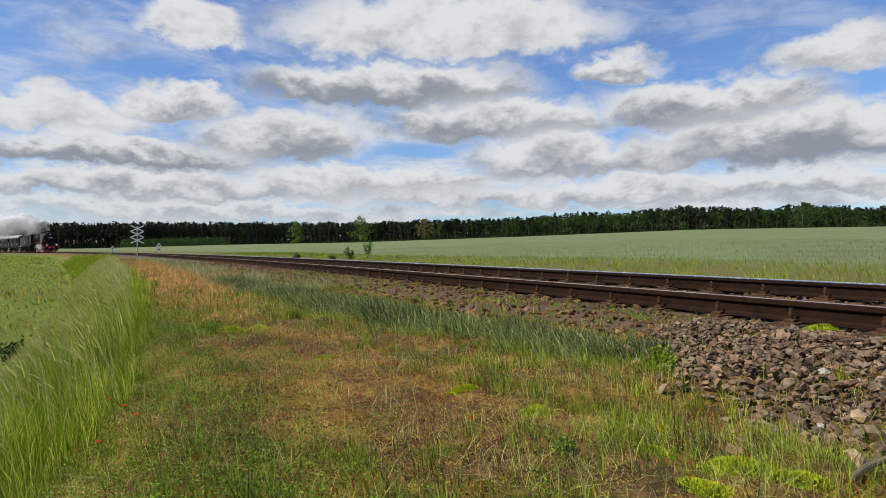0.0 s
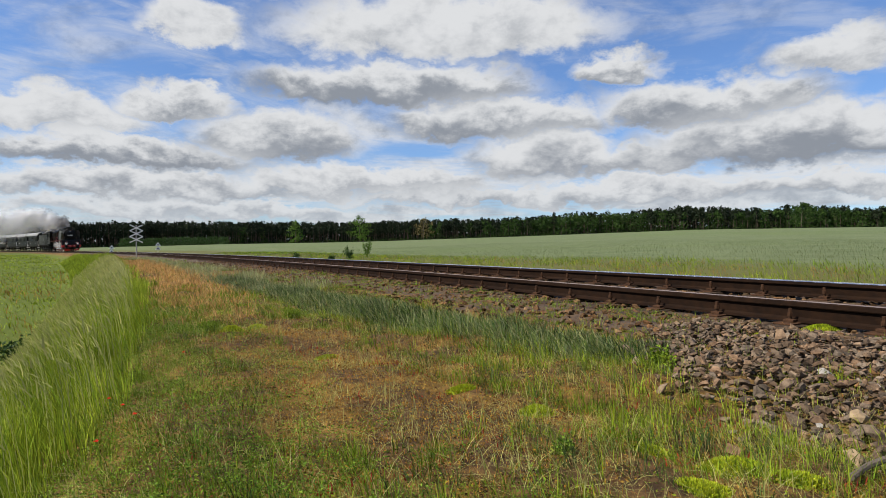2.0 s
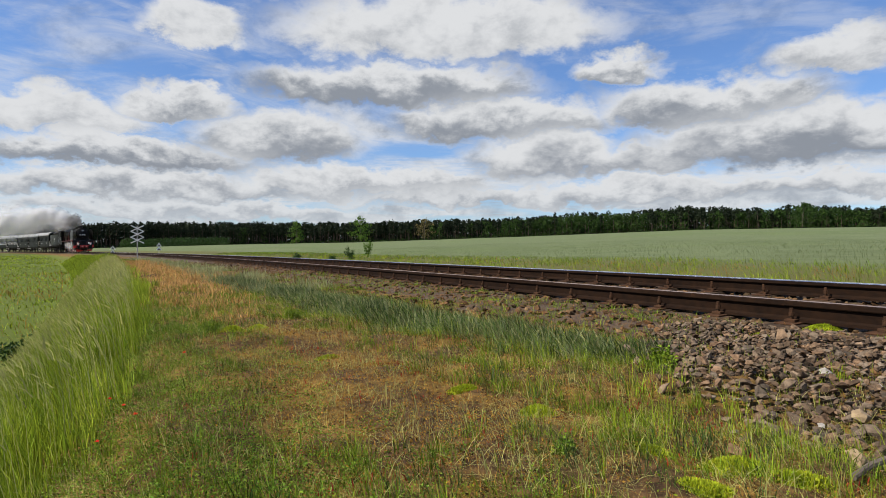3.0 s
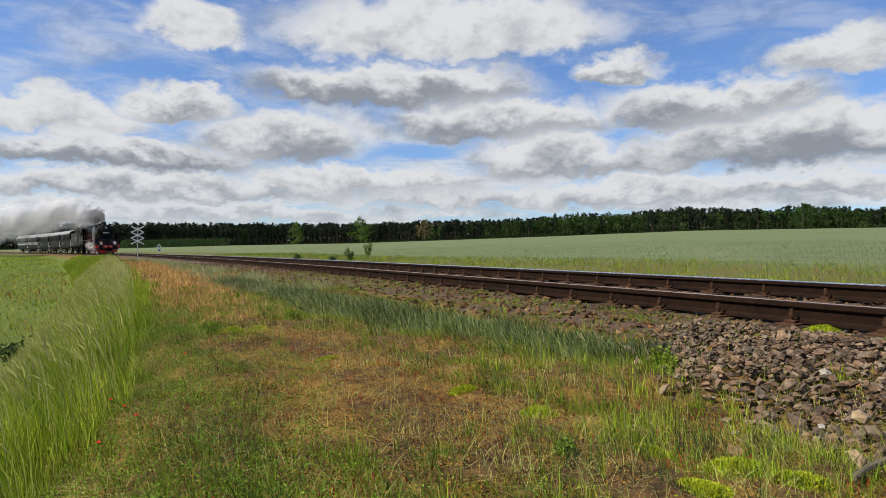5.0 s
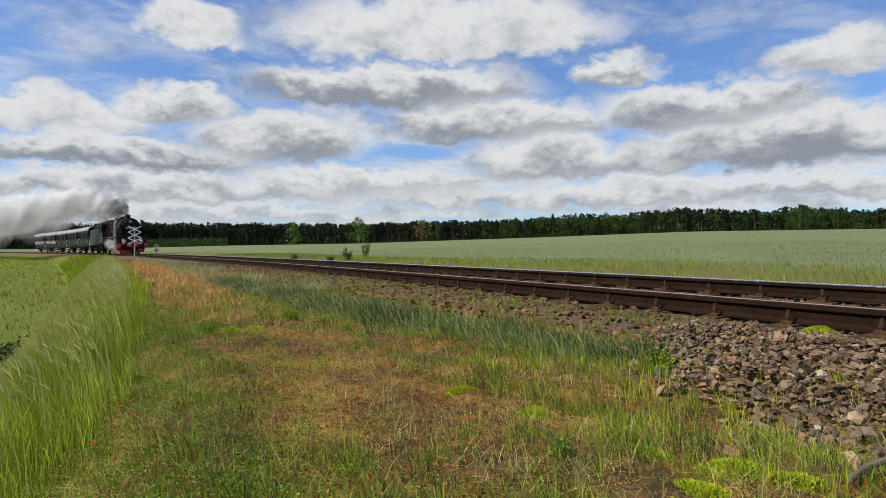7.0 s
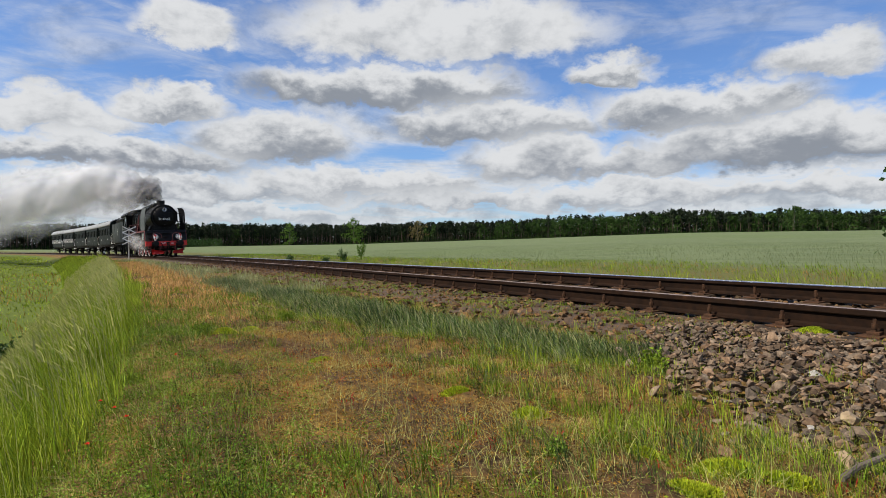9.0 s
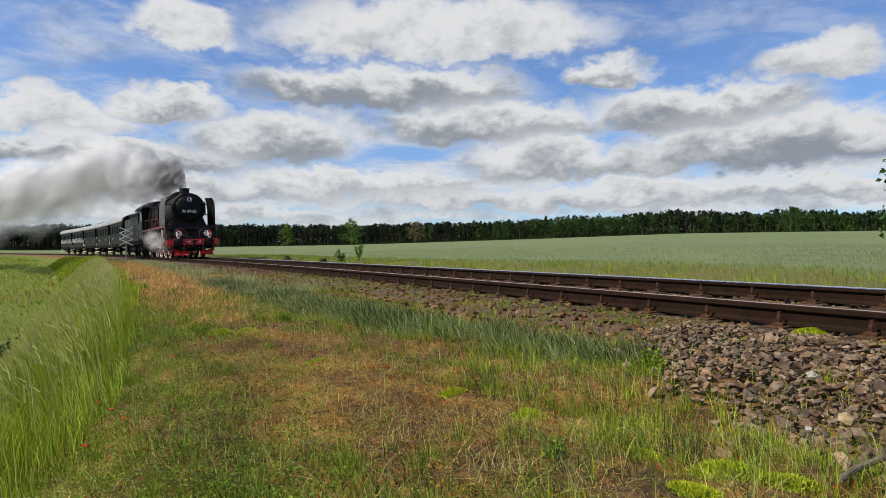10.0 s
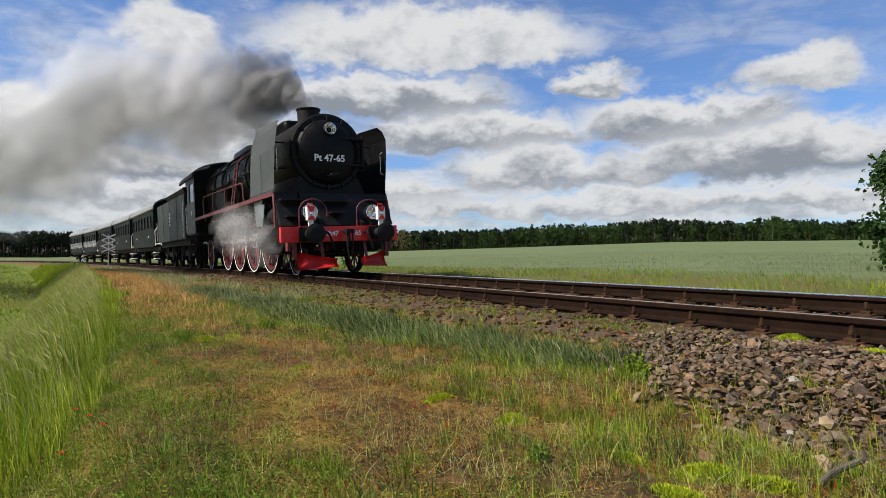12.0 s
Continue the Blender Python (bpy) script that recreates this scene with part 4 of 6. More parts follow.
    for side in (-1, 1):
        bm = bmesh.new()
        box(bm, -9.66, -4.05, side * 0.90 - 0.025, side * 0.90 + 0.025, -0.055, 0.055, 0.01)
        for x in (-4.05, -5.92, -7.79, -9.66):
            pipe(bm, (x, side * 0.90 - 0.06, 0), (x, side * 0.90 + 0.06, 0), 0.12, sides=14)
        rods.append((part("coupling_rod", bm, STEEL, eng, "bright steel coupling rod"), side))
    return eng, rods


loco, coupling_rods = build_locomotive()


def build_tender():
    ten = thing("locomotive_tender", "grey-black riveted steel tender coupled behind the locomotive", "tender")
    bm = bmesh.new()
    box(bm, -8.55, -0.25, -1.45, 1.45, 1.30, 3.28, 0.03)
    body = part("tank", bm, TENDER, ten)
    bm = bmesh.new()
    slab(bm, [(-1.30, 3.28), (-1.42, 3.55), (-1.0, 3.75), (1.0, 3.75), (1.42, 3.55), (1.30, 3.28)], 5.0, "x", -3.2)
    part("coal_bunker", bm, SOOT, ten)
    bm = bmesh.new()
    rs = random.Random(5)
    for i in range(60):
        m = Matrix.Translation((rs.uniform(-5.4, -1.0), rs.uniform(-0.9, 0.9), 3.76 + rs.uniform(0, 0.12)))
        bmesh.ops.create_icosphere(bm, subdivisions=1, radius=rs.uniform(0.1, 0.22), matrix=m)
    part("coal", bm, SOOT, ten)
    for side in (-1, 1):
        bm = bmesh.new()
        for x in (-2.3, -4.4, -6.5):
            box(bm, x - 0.03, x + 0.03, side * 1.455 - 0.01, side * 1.455 + 0.01, 1.33, 3.25, 0.003)
        part("seam", bm, TENDER, body)
        bm = bmesh.new()
        for k in range(4):
            box(bm, -4.34 + 0.02 * (k % 2), -4.22 - 0.02 * (k % 2), side * 1.462 - 0.006, side * 1.462 + 0.006, 2.05 + 0.17 * k, 2.17 + 0.17 * k)
        part("lettering_bars", bm, WHITE, body)
        bm = bmesh.new()
        box(bm, -8.6, -0.2, side * 1.2 - 0.05, side * 1.2 + 0.05, 1.05, 1.30, 0.02)
        for xc in (-2.0, -6.6):
            box(bm, xc - 1.5, xc + 1.5, side * 1.05 - 0.04, side * 1.05 + 0.04, 0.55, 0.78, 0.03)
            for dx in (-0.95, 0.95):
                box(bm, xc + dx - 0.16, xc + dx + 0.16, side * 1.08 - 0.10, side * 1.08 + 0.10, 0.36, 0.66, 0.03)
                for k in (-0.25, 0.25):
                    pipe(bm, (xc + dx + k, side * 1.1, 0.62), (xc + dx + k, side * 1.1, 1.05), 0.06, sides=8)
        part("bogie_frame", bm, SOOT, ten)
        bm = bmesh.new()
        bent(bm, [(-0.35, side * 1.5, 1.4), (-0.35, side * 1.5, 2.9)], 0.02)
        bent(bm, [(-8.5, side * 1.5, 1.4), (-8.5, side * 1.5, 2.4)], 0.02)
        part("grab_rail", bm, STEEL, ten)
    buffers(ten, -9.15, -1)
    for x in (-1.05, -2.95, -5.65, -7.55):
        wheelset(ten, x, 0.50, 10, SOOT, SOOT)
    return ten


tender = build_tender()


def build_coach():
    """A short two-axled compartment coach with open ends and an arched roof."""
    c = thing("passenger_coach", "dark green two-axled passenger coach with pale grey arched roof", "railway coach", "coaches of the train")
    L0, L1 = -0.75, -9.85
    for side in (-1, 1):
        bm = bmesh.new()
        box(bm, L1, L0, side * 1.43 - 0.03, side * 1.43 + 0.03, 1.15, 2.22)
        box(bm, L1, L0, side * 1.43 - 0.03, side * 1.43 + 0.03, 3.02, 3.36)
        n = 7
        pitch = (L0 - L1) / n
        for k in range(n + 1):
            xm = L1 + pitch * k
            w = 0.30 if 0 < k < n else 0.28
            box(bm, max(L1, xm - w), min(L0, xm + w), side * 1.43 - 0.03, side * 1.43 + 0.03, 2.22, 3.02)
        wall = part("side_wall", bm, COACH, c)
        for k in range(n):
            x0, x1 = L1 + pitch * k + 0.30, L1 + pitch * (k + 1) - 0.30
            bm = bmesh.new()
            for a, b, z0, z1 in ((x0, x1, 2.22, 2.27), (x0, x1, 2.97, 3.02), (x0, x0 + 0.05, 2.22, 3.02), (x1 - 0.05, x1, 2.22, 3.02)):
                box(bm, a, b, side * 1.462 - 0.012, side * 1.462 + 0.012, z0, z1)
            part("window", bm, COACH, wall)
            bm = bmesh.new()
            box(bm, x0, x1, side * 1.42 - 0.004, side * 1.42 + 0.004, 2.24, 3.0)
            part("pane", bm, PANE, wall)
        bm = bmesh.new()
        box(bm, L1, L0, side * 1.468 - 0.008, side * 1.468 + 0.008, 2.10, 2.15, 0.003)
        box(bm, L1, L0, side * 1.468 - 0.008, side * 1.468 + 0.008, 1.18, 1.22, 0.003)
        part("moulding", bm, COACH, wall)
        bm = bmesh.new()
        for k in (1.5, 5.5):
            x = L1 + pitch * k
            box(bm, x - 0.14, x + 0.14, side * 1.470 - 0.006, side * 1.470 + 0.006, 1.72, 1.82)
        part("lettering_bars", bm, WHITE, wall)
        # solebar, axle guards, step boards
        bm = bmesh.new()
        box(bm, L1 - 0.6, L0 + 0.6, side * 1.15 - 0.06, side * 1.15 + 0.06, 0.92, 1.15, 0.02)
        for x in (-2.55, -8.05):
            slab(bm, [(x - 0.45, 0.95), (x + 0.45, 0.95), (x + 0.15, 0.35), (x - 0.15, 0.35)], 0.04, "y", side * 1.0)
            box(bm, x - 0.14, x + 0.14, side * 1.05 - 0.12, side * 1.05 + 0.12, 0.38, 0.64, 0.03)
            box(bm, x - 0.75, x + 0.75, side * 1.05 - 0.04, side * 1.05 + 0.04, 0.66, 0.74, 0.02)
        part("solebar", bm, SOOT, c)
        for x0 in (L0 - 0.1, L1 - 0.5):
            bm = bmesh.new()
            for z in (0.45, 0.80):
                box(bm, x0 - 0.1, x0 + 0.7, side * 1.38 - 0.12, side * 1.38 + 0.12, z, z + 0.035, 0.008)
            part("step_board", bm, WHITE, c, "white-edged step board")
        # white entrance rails at both ends
        for xe, d in ((L0, 1), (L1, -1)):
            bm = bmesh.new()
            x2 = xe + d * 0.52
            bent(bm, [(xe + d * 0.10, side * 1.40, 1.2), (xe + d * 0.10, side * 1.40, 2.05), (x2, side * 1.30, 2.28)], 0.022)
            bent(bm, [(x2, side * 1.15, 1.2), (x2, side * 1.15, 2.28)], 0.022)
            bent(bm, [(xe + d * 0.10, side * 1.40, 1.3), (x2, side * 1.15, 1.3)], 0.022)
            part("entrance_rail", bm, WHITE, c, "white entrance rail")
    bm = bmesh.new()
    arc = [(1.55 * math.cos(a), 3.28 + 0.72 * math.sin(a) ** 0.8) for a in np.linspace(0.02, math.pi - 0.02, 21)]
    slab(bm, arc + [(y * 0.97, z - 0.06) for y, z in arc[::-1]], L0 - L1 + 1.25, "x", (L0 + L1) / 2)
    roof = part("roof", bm, COACH_ROOF, c, "pale grey arched roof")
    for k in range(4):
        bm = bmesh.new()
        x = L1 + 1.4 + 2.1 * k
        pipe(bm, (x, 0.0, 3.96), (x, 0.0, 4.10), 0.07, sides=10)
        pipe(bm, (x, 0.0, 4.10), (x, 0.0, 4.17), 0.17, 0.10, sides=12)
        part("ventilator", bm, SOOT, roof)
    for xe in (L0, L1):
        bm = bmesh.new()
        end = [(1.44 * math.cos(a), 3.28 + 0.68 * math.sin(a) ** 0.8) for a in np.linspace(0.02, math.pi - 0.02, 17)]
        slab(bm, [(1.42, 1.15)] + end + [(-1.42, 1.15)], 0.05, "x", xe - 0.02 if xe == L0 else xe + 0.02)
        part("end_wall", bm, COACH, c)
    bm = bmesh.new()
    box(bm, L1 - 0.6, L0 + 0.6, -1.2, 1.2, 1.05, 1.15, 0.02)
    part("floor", bm, SOOT, c)
    for xe, sign in ((0.0, 1), (-10.6, -1)):
        buffers(c, xe, sign)
    return c


coach = build_coach()
coaches = [coach] + [copy_thing(coach, Matrix.Identity(4)) for _ in range(4)]
for c in coaches:
    for x in (-2.55, -8.05):
        wheelset(c, x, 0.49, 9, SOOT, SOOT)
# the last two have white panels of railing along their sides
for c in coaches[3:]:
    tagged(c, "dark green two-axled coach with white side railings")
    for side in (-1, 1):
        bm = bmesh.new()
        for x in np.arange(-9.7, -0.9, 0.62):
            bent(bm, [(x, side * 1.49, 1.75), (x, side * 1.49, 2.35)], 0.018)
        bent(bm, [(-9.75, side * 1.49, 1.95), (-0.85, side * 1.49, 1.95)], 0.016)
        part("side_railing", bm, WHITE, c, "white side railing")
COACH_AT = [24.2, 34.9, 45.6, 56.3, 67.0]

# ---- smoke and steam, in soft shells that travel with the locomotive ----
def vapour(name, colour, dense):
    mat = bpy.data.materials.new(name)
    mat.use_nodes = True
    tree = mat.node_tree
    tree.nodes.clear()
    where = tree.nodes.new("ShaderNodeTexCoord").outputs["Object"]
    n, _ = speckle(tree, where, 1.7, 5.0, 0.55, 0.3)
    veil = span(tree, n, 0.30, 0.68, dense * 0.25, dense * 1.3)
    soft = tree.nodes.new("ShaderNodeBsdfDiffuse")
    soft.inputs["Color"].default_value = (*colour, 1)
    thin = tree.nodes.new("ShaderNodeBsdfTranslucent")
    thin.inputs["Color"].default_value = (*colour, 1)
    both = tree.nodes.new("ShaderNodeMixShader")
    both.inputs[0].default_value = 0.5
    tree.links.new(soft.outputs[0], both.inputs[1])
    tree.links.new(thin.outputs[0], both.inputs[2])
    clear = tree.nodes.new("ShaderNodeBsdfTransparent")
    mix = tree.nodes.new("ShaderNodeMixShader")
    tree.links.new(veil, mix.inputs[0])
    tree.links.new(clear.outputs[0], mix.inputs[1])
    tree.links.new(both.outputs[0], mix.inputs[2])
    out = tree.nodes.new("ShaderNodeOutputMaterial")
    tree.links.new(mix.outputs[0], out.inputs[0])
    return mat


SMOKE_DARK = vapour("dark_coal_smoke", (0.30, 0.30, 0.31), 0.12)
SMOKE_MID = vapour("grey_smoke", (0.68, 0.685, 0.71), 0.062)
SMOKE_PALE = vapour("pale_smoke", (0.76, 0.775, 0.80), 0.026)
STEAM = vapour("white_steam", (0.72, 0.73, 0.74), 0.013)


def puff_mesh(r, seed):
    """A billowing ball in parallel nested shells, so that it thins out towards its rim."""
    bm = bmesh.new()
    for f in (1.0, 0.93, 0.85, 0.76, 0.65, 0.50):
        made = bmesh.ops.create_icosphere(bm, subdivisions=3 if f > 0.8 else 2, radius=1.0)["verts"]
        for v in made:
            p = v.co.copy()
            n = noise.fractal(p * 1.5 + Vector((seed * 3.1, 0, 0)), 1.0, 2.0, 3)
            v.co = p * r * f * (1 + 0.34 * n)
    return bm


def plume(name, label, category, spots):
    """A thing made of puffs: (place, radius, material, drift)."""
    top = thing(name, label, category)
    for i, (at, r, mat, drift) in enumerate(spots):
        ob = part("puff", puff_mesh(r, i + len(name)), mat, top, smooth=True)
        ob.location = at
        rs = random.Random(i)
        PUFFS.append((ob, Vector(at), Vector(drift), Vector((rs.uniform(-0.05, 0.05), rs.uniform(-0.08, 0.02), rs.uniform(-0.05, 0.05)))))
    SMOKES.append(top)
    return top


SMOKES, PUFFS = [], []


def chimney_smoke():
    rs = random.Random(11)
    spots = []
    b = 0.0
    while b < 62:
        rise = 2.0 * (1 - math.exp(-b / 3.2)) - 0.045 * b
        girth = 0.28 + 1.20 * (1 - math.exp(-b / 4.0)) + 0.030 * b
        n = 1 if b < 1.0 else 3 if b < 25 else 2
        for k in range(n):
            spread = girth * (0.0 if n == 1 else 0.75)
            back = b + rs.uniform(-0.3, 0.3) * girth
            lean = 0.42 * back + 0.0004 * back * back
            at = (-2.75 - back, -lean + rs.uniform(-1, 1) * spread, 4.62 + rise + rs.uniform(-1.25, 0.95) * spread)
            mat = SMOKE_DARK if b < 2.2 else SMOKE_MID if b < 9 and rs.random() < 0.85 - 0.05 * b else SMOKE_PALE
            spots.append((at, girth * rs.uniform(0.75, 1.1), mat, (-0.03, -0.015, 0.01)))
        b += 0.26 + 0.30 * girth
    return plume("smoke_plume", "grey coal smoke trailing back from the chimney", "smoke", spots)


def cylinder_steam():
    rs = random.Random(3)
    spots = []
    for k in range(14):
        f = k / 13
        at = (-0.9 - 3.4 * f + rs.uniform(-0.3, 0.3), -1.60 - 0.35 * math.sin(f * 3) + rs.uniform(-0.15, 0.15), 0.95 + 0.35 * f + rs.uniform(-0.3, 0.3))
        spots.append((at, 0.22 + 0.28 * math.sin(math.pi * (0.15 + 0.8 * f)) * rs.uniform(0.8, 1.2), STEAM, (-0.02, -0.01, 0.0)))
    return plume("cylinder_steam", "white steam drifting from the locomotive's cylinders", "steam", spots)


chimney_smoke()
cylinder_steam()
scene.cycles.transparent_max_bounces = 110

# ---- the wood beyond the field ----
def tuft_cloud(rs, centre, radii, n, size):
    """n ragged leaf tufts (triangles) within an ellipsoid, thicker towards its skin."""
    d = rs.normal(size=(n, 3))
    d /= np.linalg.norm(d, axis=1)[:, None]
    p = centre + d * radii * (rs.uniform(0.25, 1.0, (n, 1)) ** 0.5)
    a = rs.normal(size=(n, 3, 3))
    a /= np.linalg.norm(a, axis=2)[:, :, None]
    return p[:, None, :] + a * (size * rs.uniform(0.6, 1.3, (n, 1, 1)))


def trunk_tris(x, y, z0, z1, r0, r1, lean=0.0, sides=5):
    ang = np.arange(sides) * 2 * math.pi / sides
    low = np.column_stack([x + r0 * np.cos(ang), y + r0 * np.sin(ang), np.full(sides, z0)])
    top = np.column_stack([x + lean + r1 * np.cos(ang), y + r1 * np.sin(ang), np.full(sides, z1)])
    nxt = np.roll(np.arange(sides), -1)
    return np.concatenate([np.stack([low, low[nxt], top], 1), np.stack([low[nxt], top[nxt], top], 1)])


def loose_mesh(name, tris, material, parent=None):
    tris = np.concatenate(tris)
    return sheet(name, tris.reshape(-1, 3), np.arange(len(tris) * 3).reshape(-1, 3), material, parent)


WOOD_R = 430.0
# degrees to the right: tree height, share of broad-leaved trees
WOOD = [(-44, 18, 0.0), (-31, 18.5, 0.0), (-24, 17.5, 0.02), (-18, 16, 0.03), (-12, 15, 0.04), (-6, 14.5, 0.10), (0, 14.5, 0.10), (5, 13.5, 0.18), (8, 14.5, 0.65),
        (11.5, 16, 0.95), (17, 16, 0.95), (19, 16, 0.35), (21, 17.0, 0.15), (25, 16.5, 0.25), (27, 14.5, 0.65), (29, 15.0, 0.75), (31, 18.5, 0.95), (33, 15.5, 0.8), (35, 14, 0.6), (38, 14, 0.5), (50, 15, 0.5)]


def build_wood():
    rs = np.random.RandomState(21)
    az_k, h_k, d_k = (np.array(c, dtype=float) for c in zip(*WOOD))
    trunks, needles, leaves = [], [], []
    for row in range(11):
        radius = WOOD_R + row * 4.5
        for az in np.arange(-46, 48, 0.42 + 0.02 * row):
            az = az + rs.uniform(-0.2, 0.2)
            rad = radius + rs.uniform(-2.5, 2.5)
            x, y = rad * math.sin(radians(az)), rad * math.cos(radians(az))
            z = float(ground_z(x, y))
            h = 0.96 * math.cos(radians(az)) * np.interp(az, az_k, h_k) * rs.uniform(0.82, 1.08) + 0.5 * math.sin(az * 2.1) + 0.12 * row
            if rs.uniform() < np.interp(az, az_k, d_k) * (1.0 if row < 4 else 0.6):
                w = h * rs.uniform(0.20, 0.30)
                trunks.append(trunk_tris(x, y, z - 0.3, z + h * 0.6, 0.22, 0.10))
                n = 60 if row < 2 else 30
                for k in range(4):
                    c = np.array([x + rs.uniform(-0.5, 0.5) * w, y + rs.uniform(-0.5, 0.5) * w, z + h * (0.22 + 0.19 * k) + rs.uniform(-0.5, 0.5)])
                    leaves.append(tuft_cloud(rs, c, np.array([w, w, h * 0.17]) * (1.1 - 0.16 * k), n // 2, 0.95))
            else:
                lean = rs.uniform(-0.7, 0.7)
                trunks.append(trunk_tris(x, y, z - 0.3, z + h * 0.93, rs.uniform(0.13, 0.24), 0.05, lean))
                bare = rs.uniform(0.38, 0.58)
                for k in range(4):
                    f = bare + (1.0 - bare) * (k + 0.6) / 4
                    w = h * 0.135 * (1.25 - 0.22 * k) * rs.uniform(0.7, 1.25)
                    c = np.array([x + lean * f + rs.uniform(-0.4, 0.4), y, z + h * (f - 0.03)])
                    needles.append(tuft_cloud(rs, c, np.array([w, w, h * 0.085]), 24, 0.95))
            if row > 2:
                needles.append(tuft_cloud(rs, np.array([x, y, z + h * 0.24]), np.array([2.2, 2.2, h * 0.24]), 14, 1.3))
            if row > 0:
                needles.append(tuft_cloud(rs, np.array([x, y, z + 1.0]), np.array([2.6, 2.2, 1.2]), 14, 1.0))
    # the dark depth of the wood
    for az in np.arange(-47, 49, 0.30):
        rad = WOOD_R + 52 + rs.uniform(-2, 2)
        x, y = rad * math.sin(radians(az)), rad * math.cos(radians(az))
        z = float(ground_z(x, y))
        h = 0.80 * math.cos(radians(az)) * np.interp(az, az_k, h_k)
        needles.append(tuft_cloud(rs, np.array([x, y, z + h * 0.42]), np.array([2.4, 2.0, h * 0.5]), 34, 1.9))
    # undergrowth along the wood's edge
    for az in np.arange(-45, 47, 0.22):
        x, y = (WOOD_R - 1.5 + rs.uniform(-2, 3)) * math.sin(radians(az)), (WOOD_R - 1.5) * math.cos(radians(az))
        z = float(ground_z(x, y))
        g = rs.uniform(0.4, 2.2)
        leaves.append(tuft_cloud(rs, np.array([x, y, z + g * 0.5]), np.array([1.4, 1.4, g]), 18, 0.6))
    top = tagged(new("woodland"), "dark pine wood with broad-leaved trees along its edge", "wood", kind="stuff")
    loose_mesh("trunks", trunks, PINE_BARK, top)
    loose_mesh("pine_crowns", needles, NEEDLE, top)
    loose_mesh("leafy_crowns", leaves, LEAF, top)
    # young plantation before the wood
    young = []
    for row in range(5):
        for az in np.arange(-28.2, -19.6, 0.16):
            a = radians(az + rs.uniform(-0.06, 0.06))
            rad = 385 + row * 3.2 + rs.uniform(-1, 1)
            x, y = rad * math.sin(a), rad * math.cos(a)
            z = float(ground_z(x, y))
            h = rs.uniform(4.0, 5.6)
            for k in range(3):
                young.append(tuft_cloud(rs, np.array([x, y, z + h * (0.2 + 0.3 * k)]), np.array([0.9, 0.9, h * 0.2]) * (1.2 - 0.3 * k), 12, 0.45))
    top = loose_mesh("young_plantation", young, LEAF_DARK)
    tagged(top, "low dense rows of young green trees before the wood", "plantation", kind="stuff")


build_wood()


def edge_tree(az, height, width, leaf, label, bare=0.12, rad=WOOD_R - 14, seed=1, density=420):
    """A broad-leaved tree standing before the wood."""
    rs = np.random.RandomState(seed)
    x, y = rad * math.sin(radians(az)), rad * math.cos(radians(az))
    z = float(ground_z(x, y))
    top = thing("tree", label, "tree", "single trees before the wood")
    top.location = (x, y, z)
    tr = [trunk_tris(0, 0, -0.3, height * 0.85, 0.30, 0.08, 0.3, 8)]
    crown = []
    for k in range(16):
        f = bare + (0.95 - bare) * (k + 0.5) / 16
        wide = width * math.sin(math.pi * min(1, (0.16 + 0.84 * (f - bare) / (1 - bare)))) ** 0.7 * 0.62
        a = rs.uniform(0, 6.28)
        c = np.array([math.cos(a) * wide * rs.uniform(0.2, 0.8), math.sin(a) * wide * rs.uniform(0.2, 0.8), height * f])
        crown.append(tuft_cloud(rs, c, np.array([wide * 0.75, wide * 0.75, height * 0.09]), density // 10, 0.72))
        tr.append(trunk_tris(c[0] * 0.1, c[1] * 0.1, height * f * 0.8, height * f, 0.09, 0.03, c[0] * 0.8))
    loose_mesh("trunk", tr, BARK, top)
    loose_mesh("crown", crown, leaf, top)


edge_tree(-13.77, 15.5, 8.0, LEAF_BRIGHT, "bright green round-crowned tree at the wood's edge", 0.05, seed=3)
edge_tree(-7.9, 18.0, 11.5, LEAF_BRIGHT, "tall green leafy tree standing before the pines", 0.10, seed=4, density=640)
edge_tree(-1.8, 15.5, 11.0, LEAF_TAN, "thin tan-green tree with open crown", 0.15, seed=5, density=300)
edge_tree(31.0, 15.5, 13.0, LEAF, "broad green tree rising over the wood", 0.05, seed=6, density=640)


# ---- the near tree on the field side ----
def leaf_cards(rs, centres, size):
    """Lobed leaves, each folded along its rib: four triangles."""
    n = len(centres)
    d = rs.normal(size=(n, 3)) + np.array([0, 0, -0.35])
    d /= np.linalg.norm(d, axis=1)[:, None]
    side = np.cross(d, rs.normal(size=(n, 3)))
    side /= np.linalg.norm(side, axis=1)[:, None]
    nor = np.cross(d, side)
    L = size * rs.uniform(0.7, 1.25, (n, 1))
    base, tip = centres, centres + d * L
    mid = centres + d * L * 0.5 + nor * L * 0.06
    a = mid + side * L * 0.34 + nor * L * 0.10
    b = mid - side * L * 0.34 + nor * L * 0.10
    return [np.stack([base, a, mid], 1), np.stack([a, tip, mid], 1), np.stack([base, mid, b], 1), np.stack([mid, tip, b], 1)]


